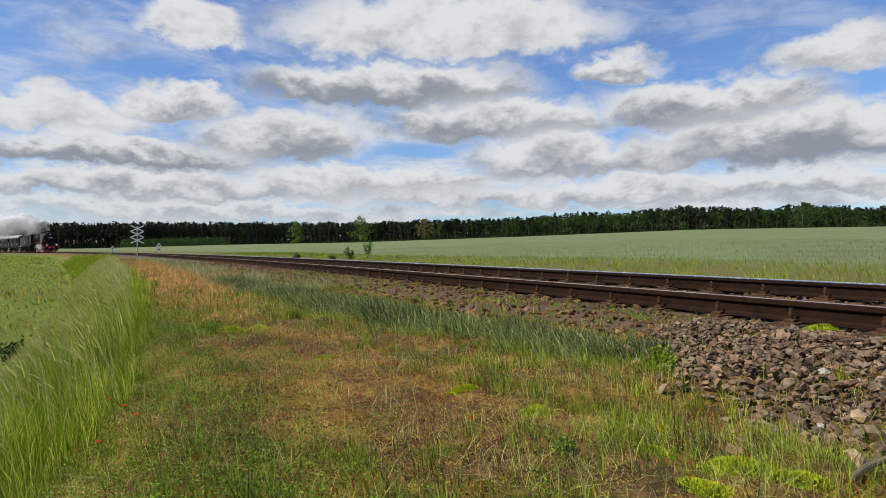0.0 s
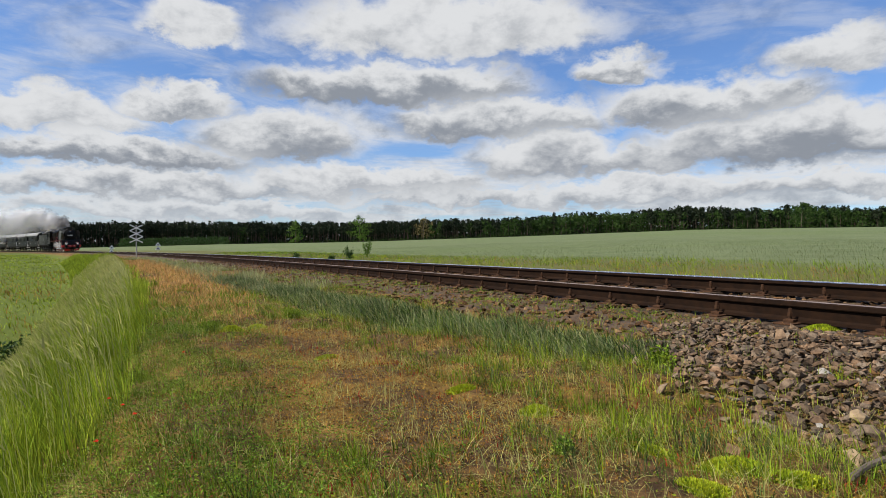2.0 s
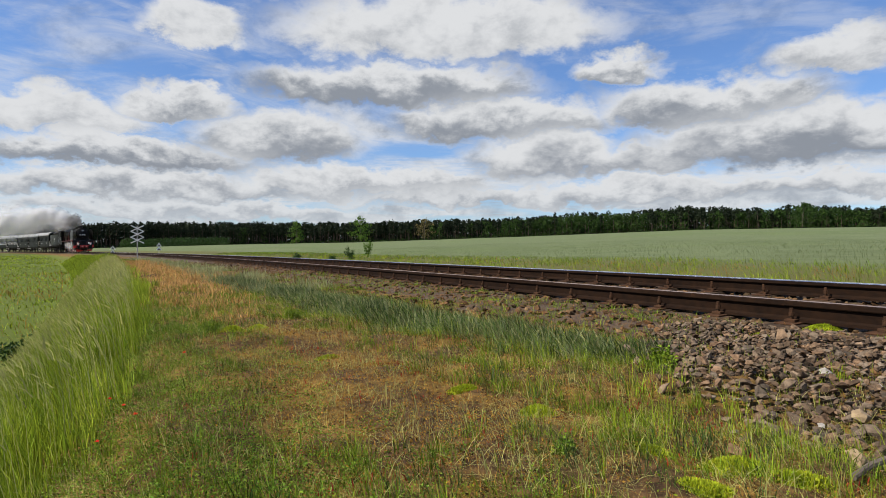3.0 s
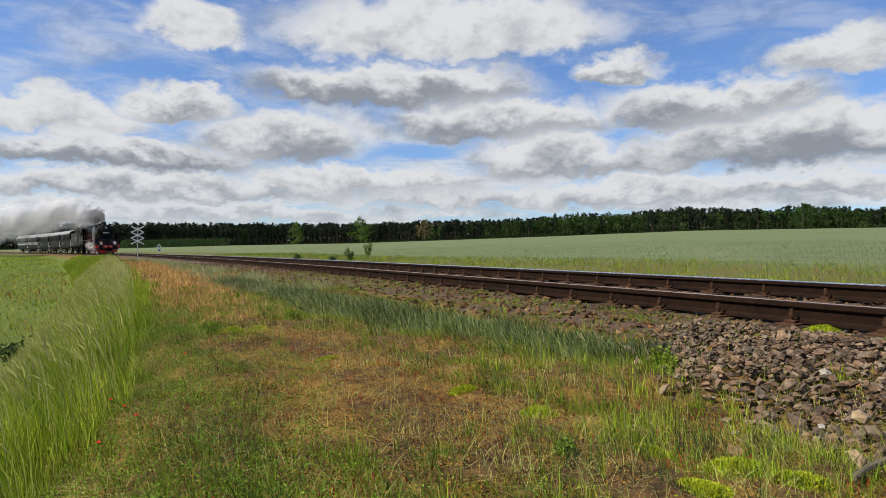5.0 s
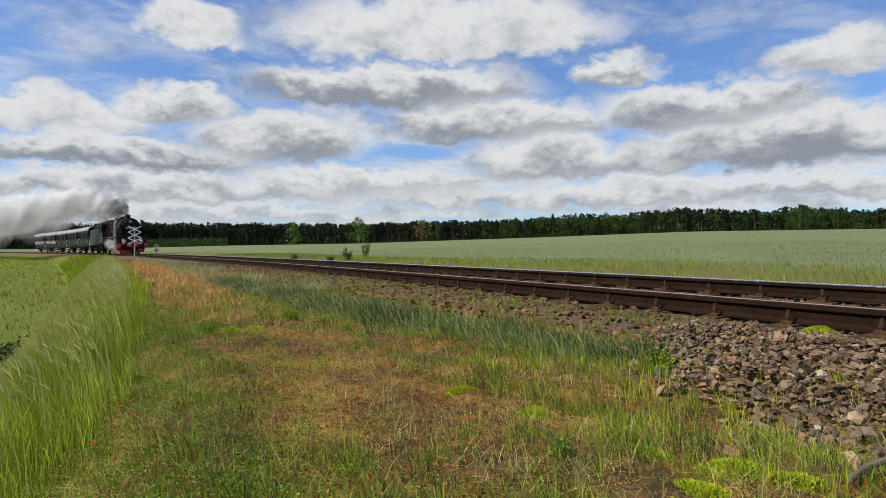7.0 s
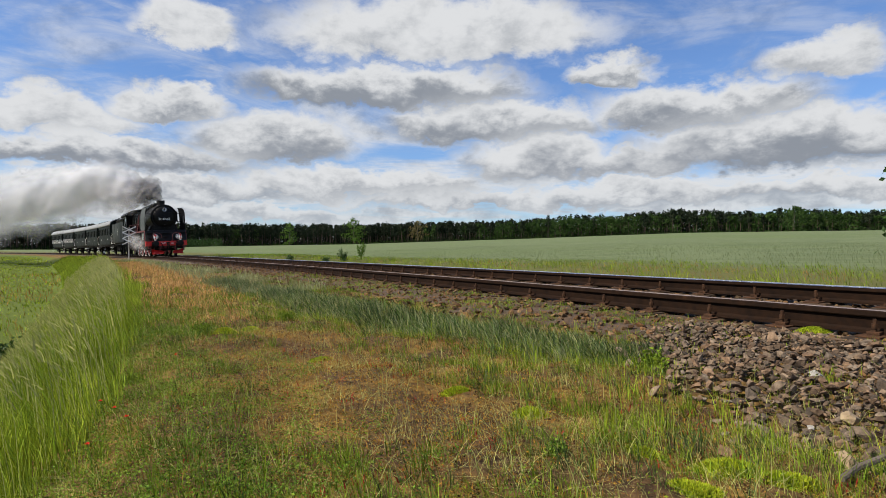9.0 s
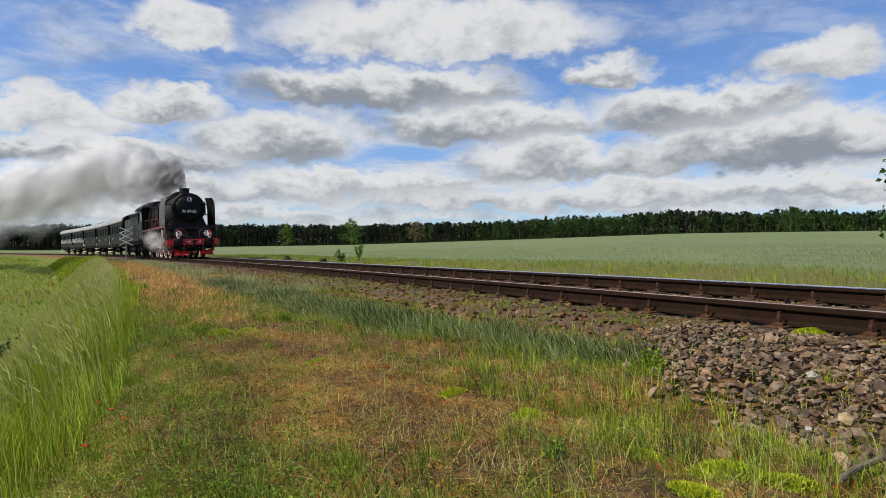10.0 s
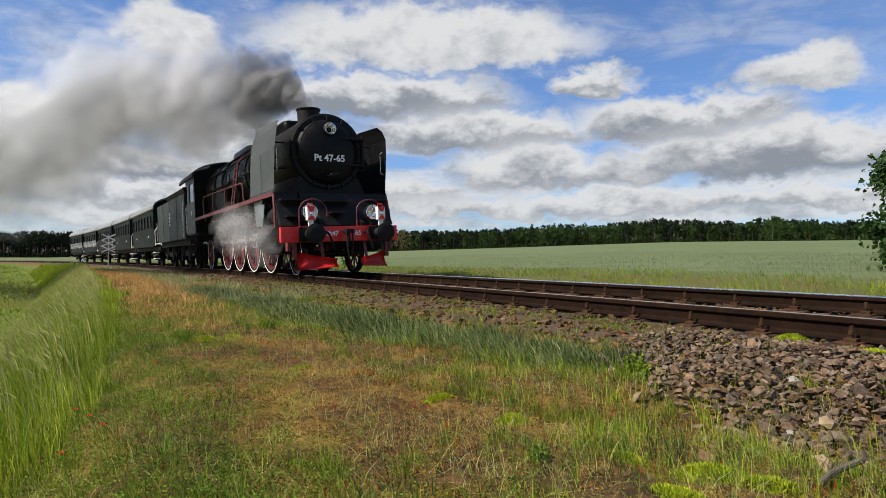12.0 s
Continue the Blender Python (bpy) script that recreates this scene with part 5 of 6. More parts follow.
def build_near_tree():
    rs = np.random.RandomState(8)
    x0, y0 = 14.12, 14.2
    top = thing("oak_tree", "dark green leafy oak standing beside the field", "tree")
    z0 = float(ground_z(x0, y0))
    top.location = (x0, y0, z0)
    bm = bmesh.new()
    bent(bm, [(0, 0, -0.2), (0.05, 0, 0.8), (-0.05, 0.05, 1.6), (0.05, 0, 3.2)], 0.16, 12)
    tips = []
    for k in range(42):
        a, h = rs.uniform(0, 6.28), rs.uniform(0.05, 3.2)
        reach = 2.35 * math.sin(math.pi * min(0.95, 0.30 + 0.66 * h / 4.0)) ** 0.6 * rs.uniform(0.85, 1.06)
        e = Vector((math.cos(a) * reach, math.sin(a) * reach, h + rs.uniform(-0.2, 0.5)))
        pipe(bm, (0, 0, h * 0.85), Vector((0, 0, h * 0.85)).lerp(e, 0.55), 0.05, 0.03, 6)
        pipe(bm, Vector((0, 0, h * 0.85)).lerp(e, 0.55), e, 0.03, 0.008, 5)
        tips.append(np.array(e))
        for f in (0.45, 0.7):
            tips.append(np.array(Vector((0, 0, h * 0.85)).lerp(e, f)))
    part("trunk", bm, BARK, top)
    spots = []
    for t in tips:
        n = rs.randint(210, 330)
        spots.append(t + rs.normal(size=(n, 3)) * np.array([0.22, 0.22, 0.19]))
    loose_mesh("crown", leaf_cards(rs, np.concatenate(spots), 0.16), LEAF_DARK, top)


build_near_tree()

# ---- sleepers with their fastenings ----
def build_sleepers():
    first, gap = 2.1546, 0.625
    proto = None
    for k in range(-12, 92):
        s = first + gap * k
        m = Matrix.Translation(on_track(s, GAUGE / 2, 0.0)) @ Matrix.Rotation(HEADING + BEND * s, 4, "Z") @ Matrix.Rotation(-CANT / GAUGE, 4, "Y")
        if proto is None:
            bm = bmesh.new()
            box(bm, -1.28, 1.28, -0.125, 0.125, -0.31, -0.160, 0.015)
            proto = part("sleeper", bm, SLEEPER)
            for side in (-1, 1):
                bm = bmesh.new()
                box(bm, side * 0.7525 - 0.18, side * 0.7525 + 0.18, -0.075, 0.075, -0.160, -0.148, 0.004)
                plate = part("baseplate", bm, CLIP, proto)
                for e in (-1, 1):
                    bm = bmesh.new()
                    x = side * 0.7525 + e * 0.085
                    box(bm, x - 0.028, x + 0.028, -0.04, 0.04, -0.150, -0.126, 0.005)
                    pipe(bm, (x, 0, -0.13), (x, 0, -0.045), 0.013, sides=8)
                    pipe(bm, (x, 0, -0.105), (x, 0, -0.075), 0.021, sides=6)
                    part("bolt_clamp", bm, CLIP, plate)
            tagged(proto, "weathered dark wooden sleeper with rusty rail clamps", "sleeper", "sleepers of the track")
            proto.matrix_basis = m
        else:
            copy_thing(proto, m)


build_sleepers()


# ---- heights that plants and stones stand on ----
def surf_z(x, y):
    s, w = sw_of(x, y)
    bed = np.interp(w, [-1.7, -1.0, -0.5, 0.0, 1.5, 2.1, 2.7, 3.4], [-0.30, -0.225, -0.195, -0.185, -0.185, -0.20, -0.26, -0.45]) + CANT * np.clip(w, 0, 2.2) / GAUGE
    g = ground_z(x, y)
    return np.where((w > -1.7) & (w < 3.4), np.maximum(g, bed), g)


# ---- stones ----
def stone_shapes(n, seed):
    """Angular broken stones about one unit across, as (vertices, triangles)."""
    rs = np.random.RandomState(seed)
    shapes = []
    for _ in range(n):
        bm = bmesh.new()
        p = rs.normal(size=(13, 3))
        p /= np.linalg.norm(p, axis=1)[:, None]
        p = p * np.array([0.62, 0.46, 0.27]) * rs.uniform(0.78, 1.12, (13, 1))
        for q in p:
            bm.verts.new(q)
        hull = bmesh.ops.convex_hull(bm, input=bm.verts)
        loose = [v for v in bm.verts if not v.link_faces]
        bmesh.ops.delete(bm, geom=loose, context="VERTS")
        bmesh.ops.triangulate(bm, faces=bm.faces)
        bm.verts.index_update()
        shapes.append((np.array([v.co[:] for v in bm.verts]), np.array([[v.index for v in f.verts] for f in bm.faces])))
        bm.free()
    return shapes


STONES = stone_shapes(14, 2)


def joined_stones(name, x, y, z, size, material, seed, parent=None):
    rs = np.random.RandomState(seed)
    vs, fs, at = [], [], 0
    for i in range(len(x)):
        v, f = STONES[rs.randint(len(STONES))]
        r = np.array(Euler((rs.normal() * 0.45, rs.normal() * 0.45, rs.uniform(0, 6.28))).to_matrix())
        vs.append((v * size[i]) @ r.T + np.array([x[i], y[i], z[i]]))
        fs.append(f + at)
        at += len(v)
    return sheet(name, np.concatenate(vs), np.concatenate(fs), material, parent)


def on_heap(s, w):
    """The open heap of stones beside the rail."""
    return (w > np.interp(s, [0.5, 1.3, 1.9, 2.5, 3.2], [-2.5, -2.35, -2.2, -1.8, -0.9])) & (s < 3.2)


def build_stones():
    rs = np.random.RandomState(17)
    # the open heap of stones beside the rail, laid in two courses
    n = 11500
    s, w = rs.uniform(-1.2, 3.2, n), rs.uniform(-2.75, -0.12, n)
    keep = on_heap(s, w - 0.10 * rs.normal(size=n)) & (w > -2.7)
    s, w = s[keep], w[keep]
    x, y = xy_of(s, w)
    size = 0.015 + 0.044 * rs.uniform(0, 1, len(x)) ** 1.5
    size = size * np.where(rs.uniform(size=len(x)) < 0.10, 1.5, 1.0)
    heap = 0.07 * ease(w, -2.6, -1.7) * ease(-w, 0.2, 0.8)
    z = surf_z(x, y) + heap * rs.uniform(0.2, 1.0, len(x)) + size * 0.14
    order = np.argsort(np.hypot(x, y))
    meshes = []
    for v, f in STONES:
        me = bpy.data.meshes.new("stone")
        me.from_pydata(v.tolist(), [], f.tolist())
        me.materials.append(STONE)
        meshes.append(me)
    for i in order[:290]:
        ob = new("stone", meshes[rs.randint(len(meshes))])
        ob.parent = track_bed
        ob.matrix_basis = Matrix.LocRotScale((x[i], y[i], z[i]), Euler((rs.uniform(-0.5, 0.5), rs.uniform(-0.5, 0.5), rs.uniform(0, 6.28))), Vector((1, 1, 1)) * size[i])
    rest = order[290:]
    tagged(joined_stones("gravel", x[rest], y[rest], z[rest], size[rest], STONE, 5, track_bed), kind="stuff")
    # crushed stone all along the track
    n = 12500
    s = rs.uniform(0, 1, n) ** 1.5 * 34 - 3
    w = rs.uniform(-1.75, 2.7, n)
    sparse = rs.uniform(size=n) < np.where(w < -0.1, 0.8, 1.0)
    s, w = s[sparse], w[sparse]
    x, y = xy_of(s, w)
    size = 0.024 + 0.066 * rs.uniform(0, 1, len(x)) ** 1.3
    tagged(joined_stones("crushed_stone", x, y, surf_z(x, y) + 0.006 + 0.012 * rs.uniform(0, 1, len(x)) * (w < -0.1), size, EARTH_STONE, 6, track_bed), kind="stuff")
    # single stones that stand out
    for name, s, w, d, mat, label in (("stone", 1.70, -1.51, 0.075, PALE_STONE, "pale whitish broken stone lying on the gravel"), ("stone", 1.43, -1.58, 0.045, PALE_STONE, "small white pebble lying on the gravel"),
                                      ("stone", 1.27, -2.03, 0.075, TAN_STONE, "tan flat stone lying on the gravel"), ("stone", 1.01, -2.54, 0.085, TAN_STONE, "tan rounded stone among the weeds"),
                                      ("stone", 1.23, -2.77, 0.060, STONE, "grey stone among the weeds"), ("stone", 1.32, -2.18, 0.035, PALE_STONE, "small white pebble among the weeds"),
                                      ("stone", 2.35, -2.05, 0.07, STONE, "grey flat stone beside the sedge"), ("stone", 6.19, 4.08, 0.16, PALE_STONE, "pale concrete lump beyond the far rail")):
        x, y = xy_of(s, w)
        me = bpy.data.meshes.new("stone")
        v, f = STONES[int(d * 1000) % len(STONES)]
        me.from_pydata((v * d * 1.15).tolist(), [], f.tolist())
        me.materials.append(mat)
        ob = tagged(new(name, me), label, "stone")
        ob.matrix_basis = pose(float(x), float(y), float(surf_z(x, y)) + d * 0.22 + (0.03 if -2.4 < w < -1 and s < 2 else 0.0), 10, 5, 40)


build_stones()


# ---- grasses and herbs ----
def blades(name, label, x, y, h, wide, lean, material, seed, category="grass", curl=0.35, parent=None, lift=0.0):
    """Many tapering blades, each three triangles, leaning with the wind."""
    rs = np.random.RandomState(seed)
    n = len(x)
    z = surf_z(x, y) - 0.01 + lift
    base = np.column_stack([x, y, z])
    a = rs.uniform(0, 2 * math.pi, n)
    side = np.column_stack([np.cos(a), np.sin(a), np.zeros(n)]) * (np.asarray(wide) * rs.uniform(0.7, 1.3, n))[:, None] * 0.5
    h = np.asarray(h) * np.ones(n)
    b = rs.uniform(0, 2 * math.pi, n)
    sway = np.column_stack([np.cos(b), np.sin(b), np.zeros(n)]) * (h * rs.uniform(0.05, curl, n))[:, None]
    tilt = np.column_stack([np.broadcast_to(np.asarray(lean, dtype=float), (n, 2)), np.zeros(n)])
    sway += tilt * (h * rs.uniform(0.6, 1.3, n))[:, None]
    length = np.linalg.norm(sway, axis=1)
    up = np.sqrt(np.maximum(0.12, 1 - (length / np.maximum(h, 1e-6)) ** 2 * 0.8)) * h
    mid = base + sway * 0.36
    mid[:, 2] += up * 0.58
    tip = base + sway
    tip[:, 2] += up
    v = np.stack([base - side, base + side, mid + side * 0.75, mid - side * 0.75, tip], 1).reshape(-1, 3)
    i = np.arange(n)[:, None] * 5
    f = np.concatenate([i + np.array([[0, 1, 2]]), i + np.array([[0, 2, 3]]), i + np.array([[3, 2, 4]])])
    ob = sheet(name, v, f, material, parent)
    if label:
        tagged(ob, label, category, kind="stuff")
    return ob


def flakes(name, label, x, y, up, size, material, seed, category):
    """Small leaves or crumbs lying every way, two triangles each, folded."""
    rs = np.random.RandomState(seed)
    n = len(x)
    c = np.column_stack([x, y, surf_z(x, y) + up])
    d = rs.normal(size=(n, 3)) * np.array([1, 1, 0.6])
    d /= np.linalg.norm(d, axis=1)[:, None]
    e = np.cross(d, rs.normal(size=(n, 3)))
    e /= np.linalg.norm(e, axis=1)[:, None]
    k = (size * rs.uniform(0.5, 1.4, n))[:, None]
    v = np.stack([c - d * k, c + e * k * 0.45, c + d * k, c - e * k * 0.45 + np.cross(d, e) * k * 0.3], 1).reshape(-1, 3)
    i = np.arange(n)[:, None] * 4
    return tagged(sheet(name, v, np.concatenate([i + np.array([[0, 1, 2]]), i + np.array([[0, 2, 3]])]), material), label, category, kind="stuff")


def strew(seed, n, s0, s1, w0, w1, near=1.0):
    """n places in a stretch of the plan; near > 1 packs them towards its start."""
    rs = np.random.RandomState(seed)
    s = s0 + (s1 - s0) * rs.uniform(0, 1, n) ** near
    w = rs.uniform(w0, w1, n)
    return s, w, rs


def keep_by(mask, *arrays):
    return [a[mask] for a in arrays]


WIND = (-0.42, 0.06)


def tufts(name, label, cx, cy, count, spread, h, wide, lean, material, seed, splay=0.45, curl=0.35, category="grass", height=None):
    """Clumps of blades that fan out from their middles; each clump has its own height and lean."""
    rs = np.random.RandomState(seed)
    n = len(cx)
    own = np.repeat(np.arange(n), count)
    m = len(own)
    off = rs.normal(size=(m, 2)) * np.asarray(spread)
    far = np.hypot(off[:, 0], off[:, 1]) / np.asarray(spread)
    grown = rs.uniform(0.65, 1.30, n) if height is None else height
    bow = rs.uniform(0.45, 1.35, n)
    x, y = cx[own] + off[:, 0], cy[own] + off[:, 1]
    tall = rs.uniform(h[0], h[1], m) * grown[own] * np.clip(1.1 - 0.18 * far, 0.5, 1.1)
    tilt = np.array([lean])[:, :] * bow[own][:, None] + off / np.asarray(spread) * splay * 0.5
    r = np.hypot(x, y)
    return blades(name, label, x, y, tall, np.asarray(wide) * (1 + 0.05 * r), tilt, material, seed + 1, category, curl=curl)


def spots_in(seed, n, s0, s1, w0, w1, near, rule):
    """Clump middles in a stretch of the plan, kept where rule(s, w, x, y, rs) holds."""
    s, w, rs = strew(seed, n, s0, s1, w0, w1, near)
    x, y = xy_of(s, w)
    return keep_by(rule(s, w, x, y, rs), x, y)


def ochre(s, w):
    """How bare and mossy the crown is, from 0 to about 1."""
    mid = np.interp(s, [1.2, 2.5, 4.4, 6.0], [-3.55, -3.45, -3.55, -3.65])
    wide = np.interp(s, [1.2, 2.5, 4.4, 6.0], [0.30, 0.50, 0.40, 0.30])
    return np.exp(-((w - mid) / wide) ** 2) * ease(s, 1.0, 1.9) * (1 - ease(s, 4.6, 6.5))


def sedge_band(s, w):
    """1 in the middle of the sedge, 0 at its rim."""
    mid = np.interp(s, [2.4, 3.0, 4.5, 6, 10, 13], [-1.85, -2.02, -2.15, -2.35, -2.50, -2.75])
    wide = np.interp(s, [2.4, 3.0, 4.5, 6, 10, 13], [0.25, 0.50, 0.55, 0.55, 0.40, 0.25])
    return np.clip(1 - np.abs(w - mid) / wide, 0, 1)


def shoulder(s, x, y):
    """Where the tall grass begins."""
    return np.interp(s, [0.5, 2.2, 3.1, 4.8, 10], [-4.74, -4.62, -4.50, -4.32, -4.16]) + 0.10 * lumps(x, y, 0.8, 14)


def build_tall_grass():
    s, w, rs = strew(31, 88000, 0.5, 12, -6.0, -4.1, 1.3)
    xx, yy = xy_of(s, w)
    edge = shoulder(s, xx, yy)
    s, w, edge = keep_by((w < edge) & (lumps(xx, yy, 0.35, 16) > -0.75), s, w, edge)
    x, y = xy_of(s, w)
    h = rs.uniform(0.14, 0.42, len(x)) * (0.45 + 0.55 * ease(edge - w, 0.0, 0.45)) * (1 + 0.25 * lumps(x, y, 0.6, 2)) * (1 - 0.25 * ease(-w, 5.0, 5.8))
    b = 0.8 * lumps(x, y, 0.7, 18)
    tilt = np.column_stack([-0.30 + 0.22 * b, 0.04 + 0.18 * lumps(x, y, 0.5, 19)])
    blades("tall_grass", "tall bright green meadow grass leaning in the wind", x, y, h, 0.0036, tilt, TALL, 1, curl=0.45)
    s, w, rs = strew(32, 36000, 11, 75, -6.2, -3.9, 1.5)
    xx, yy = xy_of(s, w)
    edge = -4.2 + 0.30 * lumps(xx, yy, 2.2, 15) + 0.9 * np.exp(-((s - 44) / 9.0) ** 2)
    s, w, edge = keep_by(w < edge, s, w, edge)
    x, y = xy_of(s, w)
    taper = (0.35 + 0.65 * ease(edge - w, 0.0, 0.7)) * (1 - 0.5 * ease(-w, 5.2, 6.2))
    blades("tall_grass", "tall green grass along the embankment's edge", x, y, rs.uniform(0.18, 0.46, len(x)) * taper * (1 + 0.45 * lumps(x, y, 1.3, 17)), 0.005 + 0.0005 * s, (-0.34, 0.04), TALL, 2, curl=0.5)
    # stalks with pale feathery heads that nod over the blades
    s, w, rs = strew(33, 9500, 1.4, 40, -6.0, -4.35, 1.15)
    xx, yy = xy_of(s, w)
    s, w = keep_by(w < shoulder(s, xx, yy) - 0.03, s, w)
    x, y = xy_of(s, w)
    tall = rs.uniform(0.32, 0.54, len(x)) * (1 - 0.25 * ease(-w, 5.1, 5.9))
    blades("grass_stalks", "thin pale stalks rising through the tall grass", x, y, tall, 0.0018 + 0.0002 * s, (-0.30, 0.03), PLUME, 61, curl=0.12)
    blades("seed_heads", "pale feathery grass heads over the tall grass", x - 0.24 * tall, y + 0.02 * tall, rs.uniform(0.05, 0.11, len(x)), 0.0045 + 0.0008 * s, (-0.80, 0.1), PLUME, 3, lift=tall * 0.82)


def build_meadow():
    s, w, rs = strew(34, 52000, 4, 120, -42, -5.6, 1.5)
    x, y = xy_of(s, w)
    patch = lumps(x, y, 9, 12)
    r = np.hypot(x, y)
    blades("meadow_grass", "short mixed green grass of the low meadow", x, y, rs.uniform(0.06, 0.18, len(x)) * (1 + 0.4 * patch), 0.005 + 0.0012 * r, (-0.6, 0.1), TALL, 4, curl=1.0)
    s, w, rs = strew(35, 9000, 6, 60, -22, -6.2, 1.4)
    x, y = xy_of(s, w)
    s, w, x, y = keep_by(lumps(x, y, 11, 31) + 0.5 * rs.normal(size=len(s)) > 0.15, s, w, x, y)
    blades("brown_grass", "brownish seeding grass in the low meadow", x, y, rs.uniform(0.22, 0.40, len(x)), 0.002 + 0.0005 * np.hypot(x, y), (-0.5, 0.1), RUSSET, 5, curl=0.8)


def build_sedge():
    x, y = spots_in(36, 5200, 2.4, 13, -3.2, -1.3, 1.35, lambda s, w, x, y, rs: (sedge_band(s, w) > 0.05 + 0.25 * rs.uniform(size=len(s))) & (lumps(x, y, 0.45, 59) > -0.55))
    s, w = sw_of(x, y)
    full = 0.55 + 0.65 * sedge_band(s, w) + 0.20 * lumps(x, y, 0.6, 60)
    rs = np.random.RandomState(62)
    pale = rs.uniform(size=len(x)) < 0.10 + 0.45 * ease(s, 4.5, 9)
    tufts("sedge", "blue-green sedge in wind-blown clumps beside the track", x, y, 10, 0.045, (0.07, 0.20), 0.0044, (-0.70, 0.0), SEDGE, 6, 0.75, 0.55, height=full)
    # paler blades carry the glints on the green sedge as colour
    tufts("sedge", "pale sedge blades among the green, coloured as glints", x, y, 4, 0.045, (0.08, 0.21), 0.0036, (-0.70, 0.0), SEDGE_PALE, 7, 0.75, 0.55, height=full)
    tufts("sedge", "pale clumps of dry sedge", x[pale], y[pale], 9, 0.05, (0.07, 0.19), 0.0040, (-0.70, 0.0), SEDGE_PALE, 70, 0.75, 0.6, height=full[pale])
    x, y = spots_in(37, 2000, 9, 48, -3.3, -1.6, 1.4, lambda s, w, x, y, rs: (lumps(x, y, 2.6, 7) > -0.2) & (w > -2.9 + 0.2 * rs.normal(size=len(s))))
    tufts("sedge", "pale dry sedge along the ballast further off", x, y, 9, 0.09, (0.10, 0.24), 0.005, (-0.6, 0.1), SEDGE_PALE, 8, 0.5, 0.5)


def build_straw():
    s, w, rs = strew(38, 42000, 5.4, 36, -4.35, -2.5, 1.3)
    x, y = xy_of(s, w)
    inner = np.interp(s, [5.4, 7, 9, 14, 24, 36], [-3.60, -3.40, -3.15, -2.95, -2.7, -2.5])
    outer = np.interp(s, [5.4, 7.5, 12, 24, 36], [-3.75, -4.05, -4.15, -4.15, -4.2])
    ragged = 0.22 * lumps(x, y, 0.9, 43) + 0.22 * rs.normal(size=len(s))
    s, w, x, y = keep_by((w < inner + ragged) & (w > outer + ragged) & (lumps(x, y, 0.9, 41) > -0.55), s, w, x, y)
    b = lumps(x, y, 0.5, 44)
    blades("dry_grass", "tan dry grass patch on the embankment's crown", x, y, rs.uniform(0.04, 0.15, len(x)) * (1 + 0.3 * b), 0.0042 + 0.0004 * s, np.column_stack([-0.45 + 0.5 * b, 0.4 * lumps(x, y, 0.4, 45)]), STRAW, 9, curl=1.5)
    s, w, x, y = keep_by(rs.uniform(size=len(s)) < 0.22, s, w, x, y)
    blades("dead_stalks", "russet dead stalks in the dry grass", x + 0.03, y, rs.uniform(0.03, 0.10, len(x)), 0.004 + 0.0004 * s, (-0.3, 0.0), RUSSET, 63, curl=1.4)


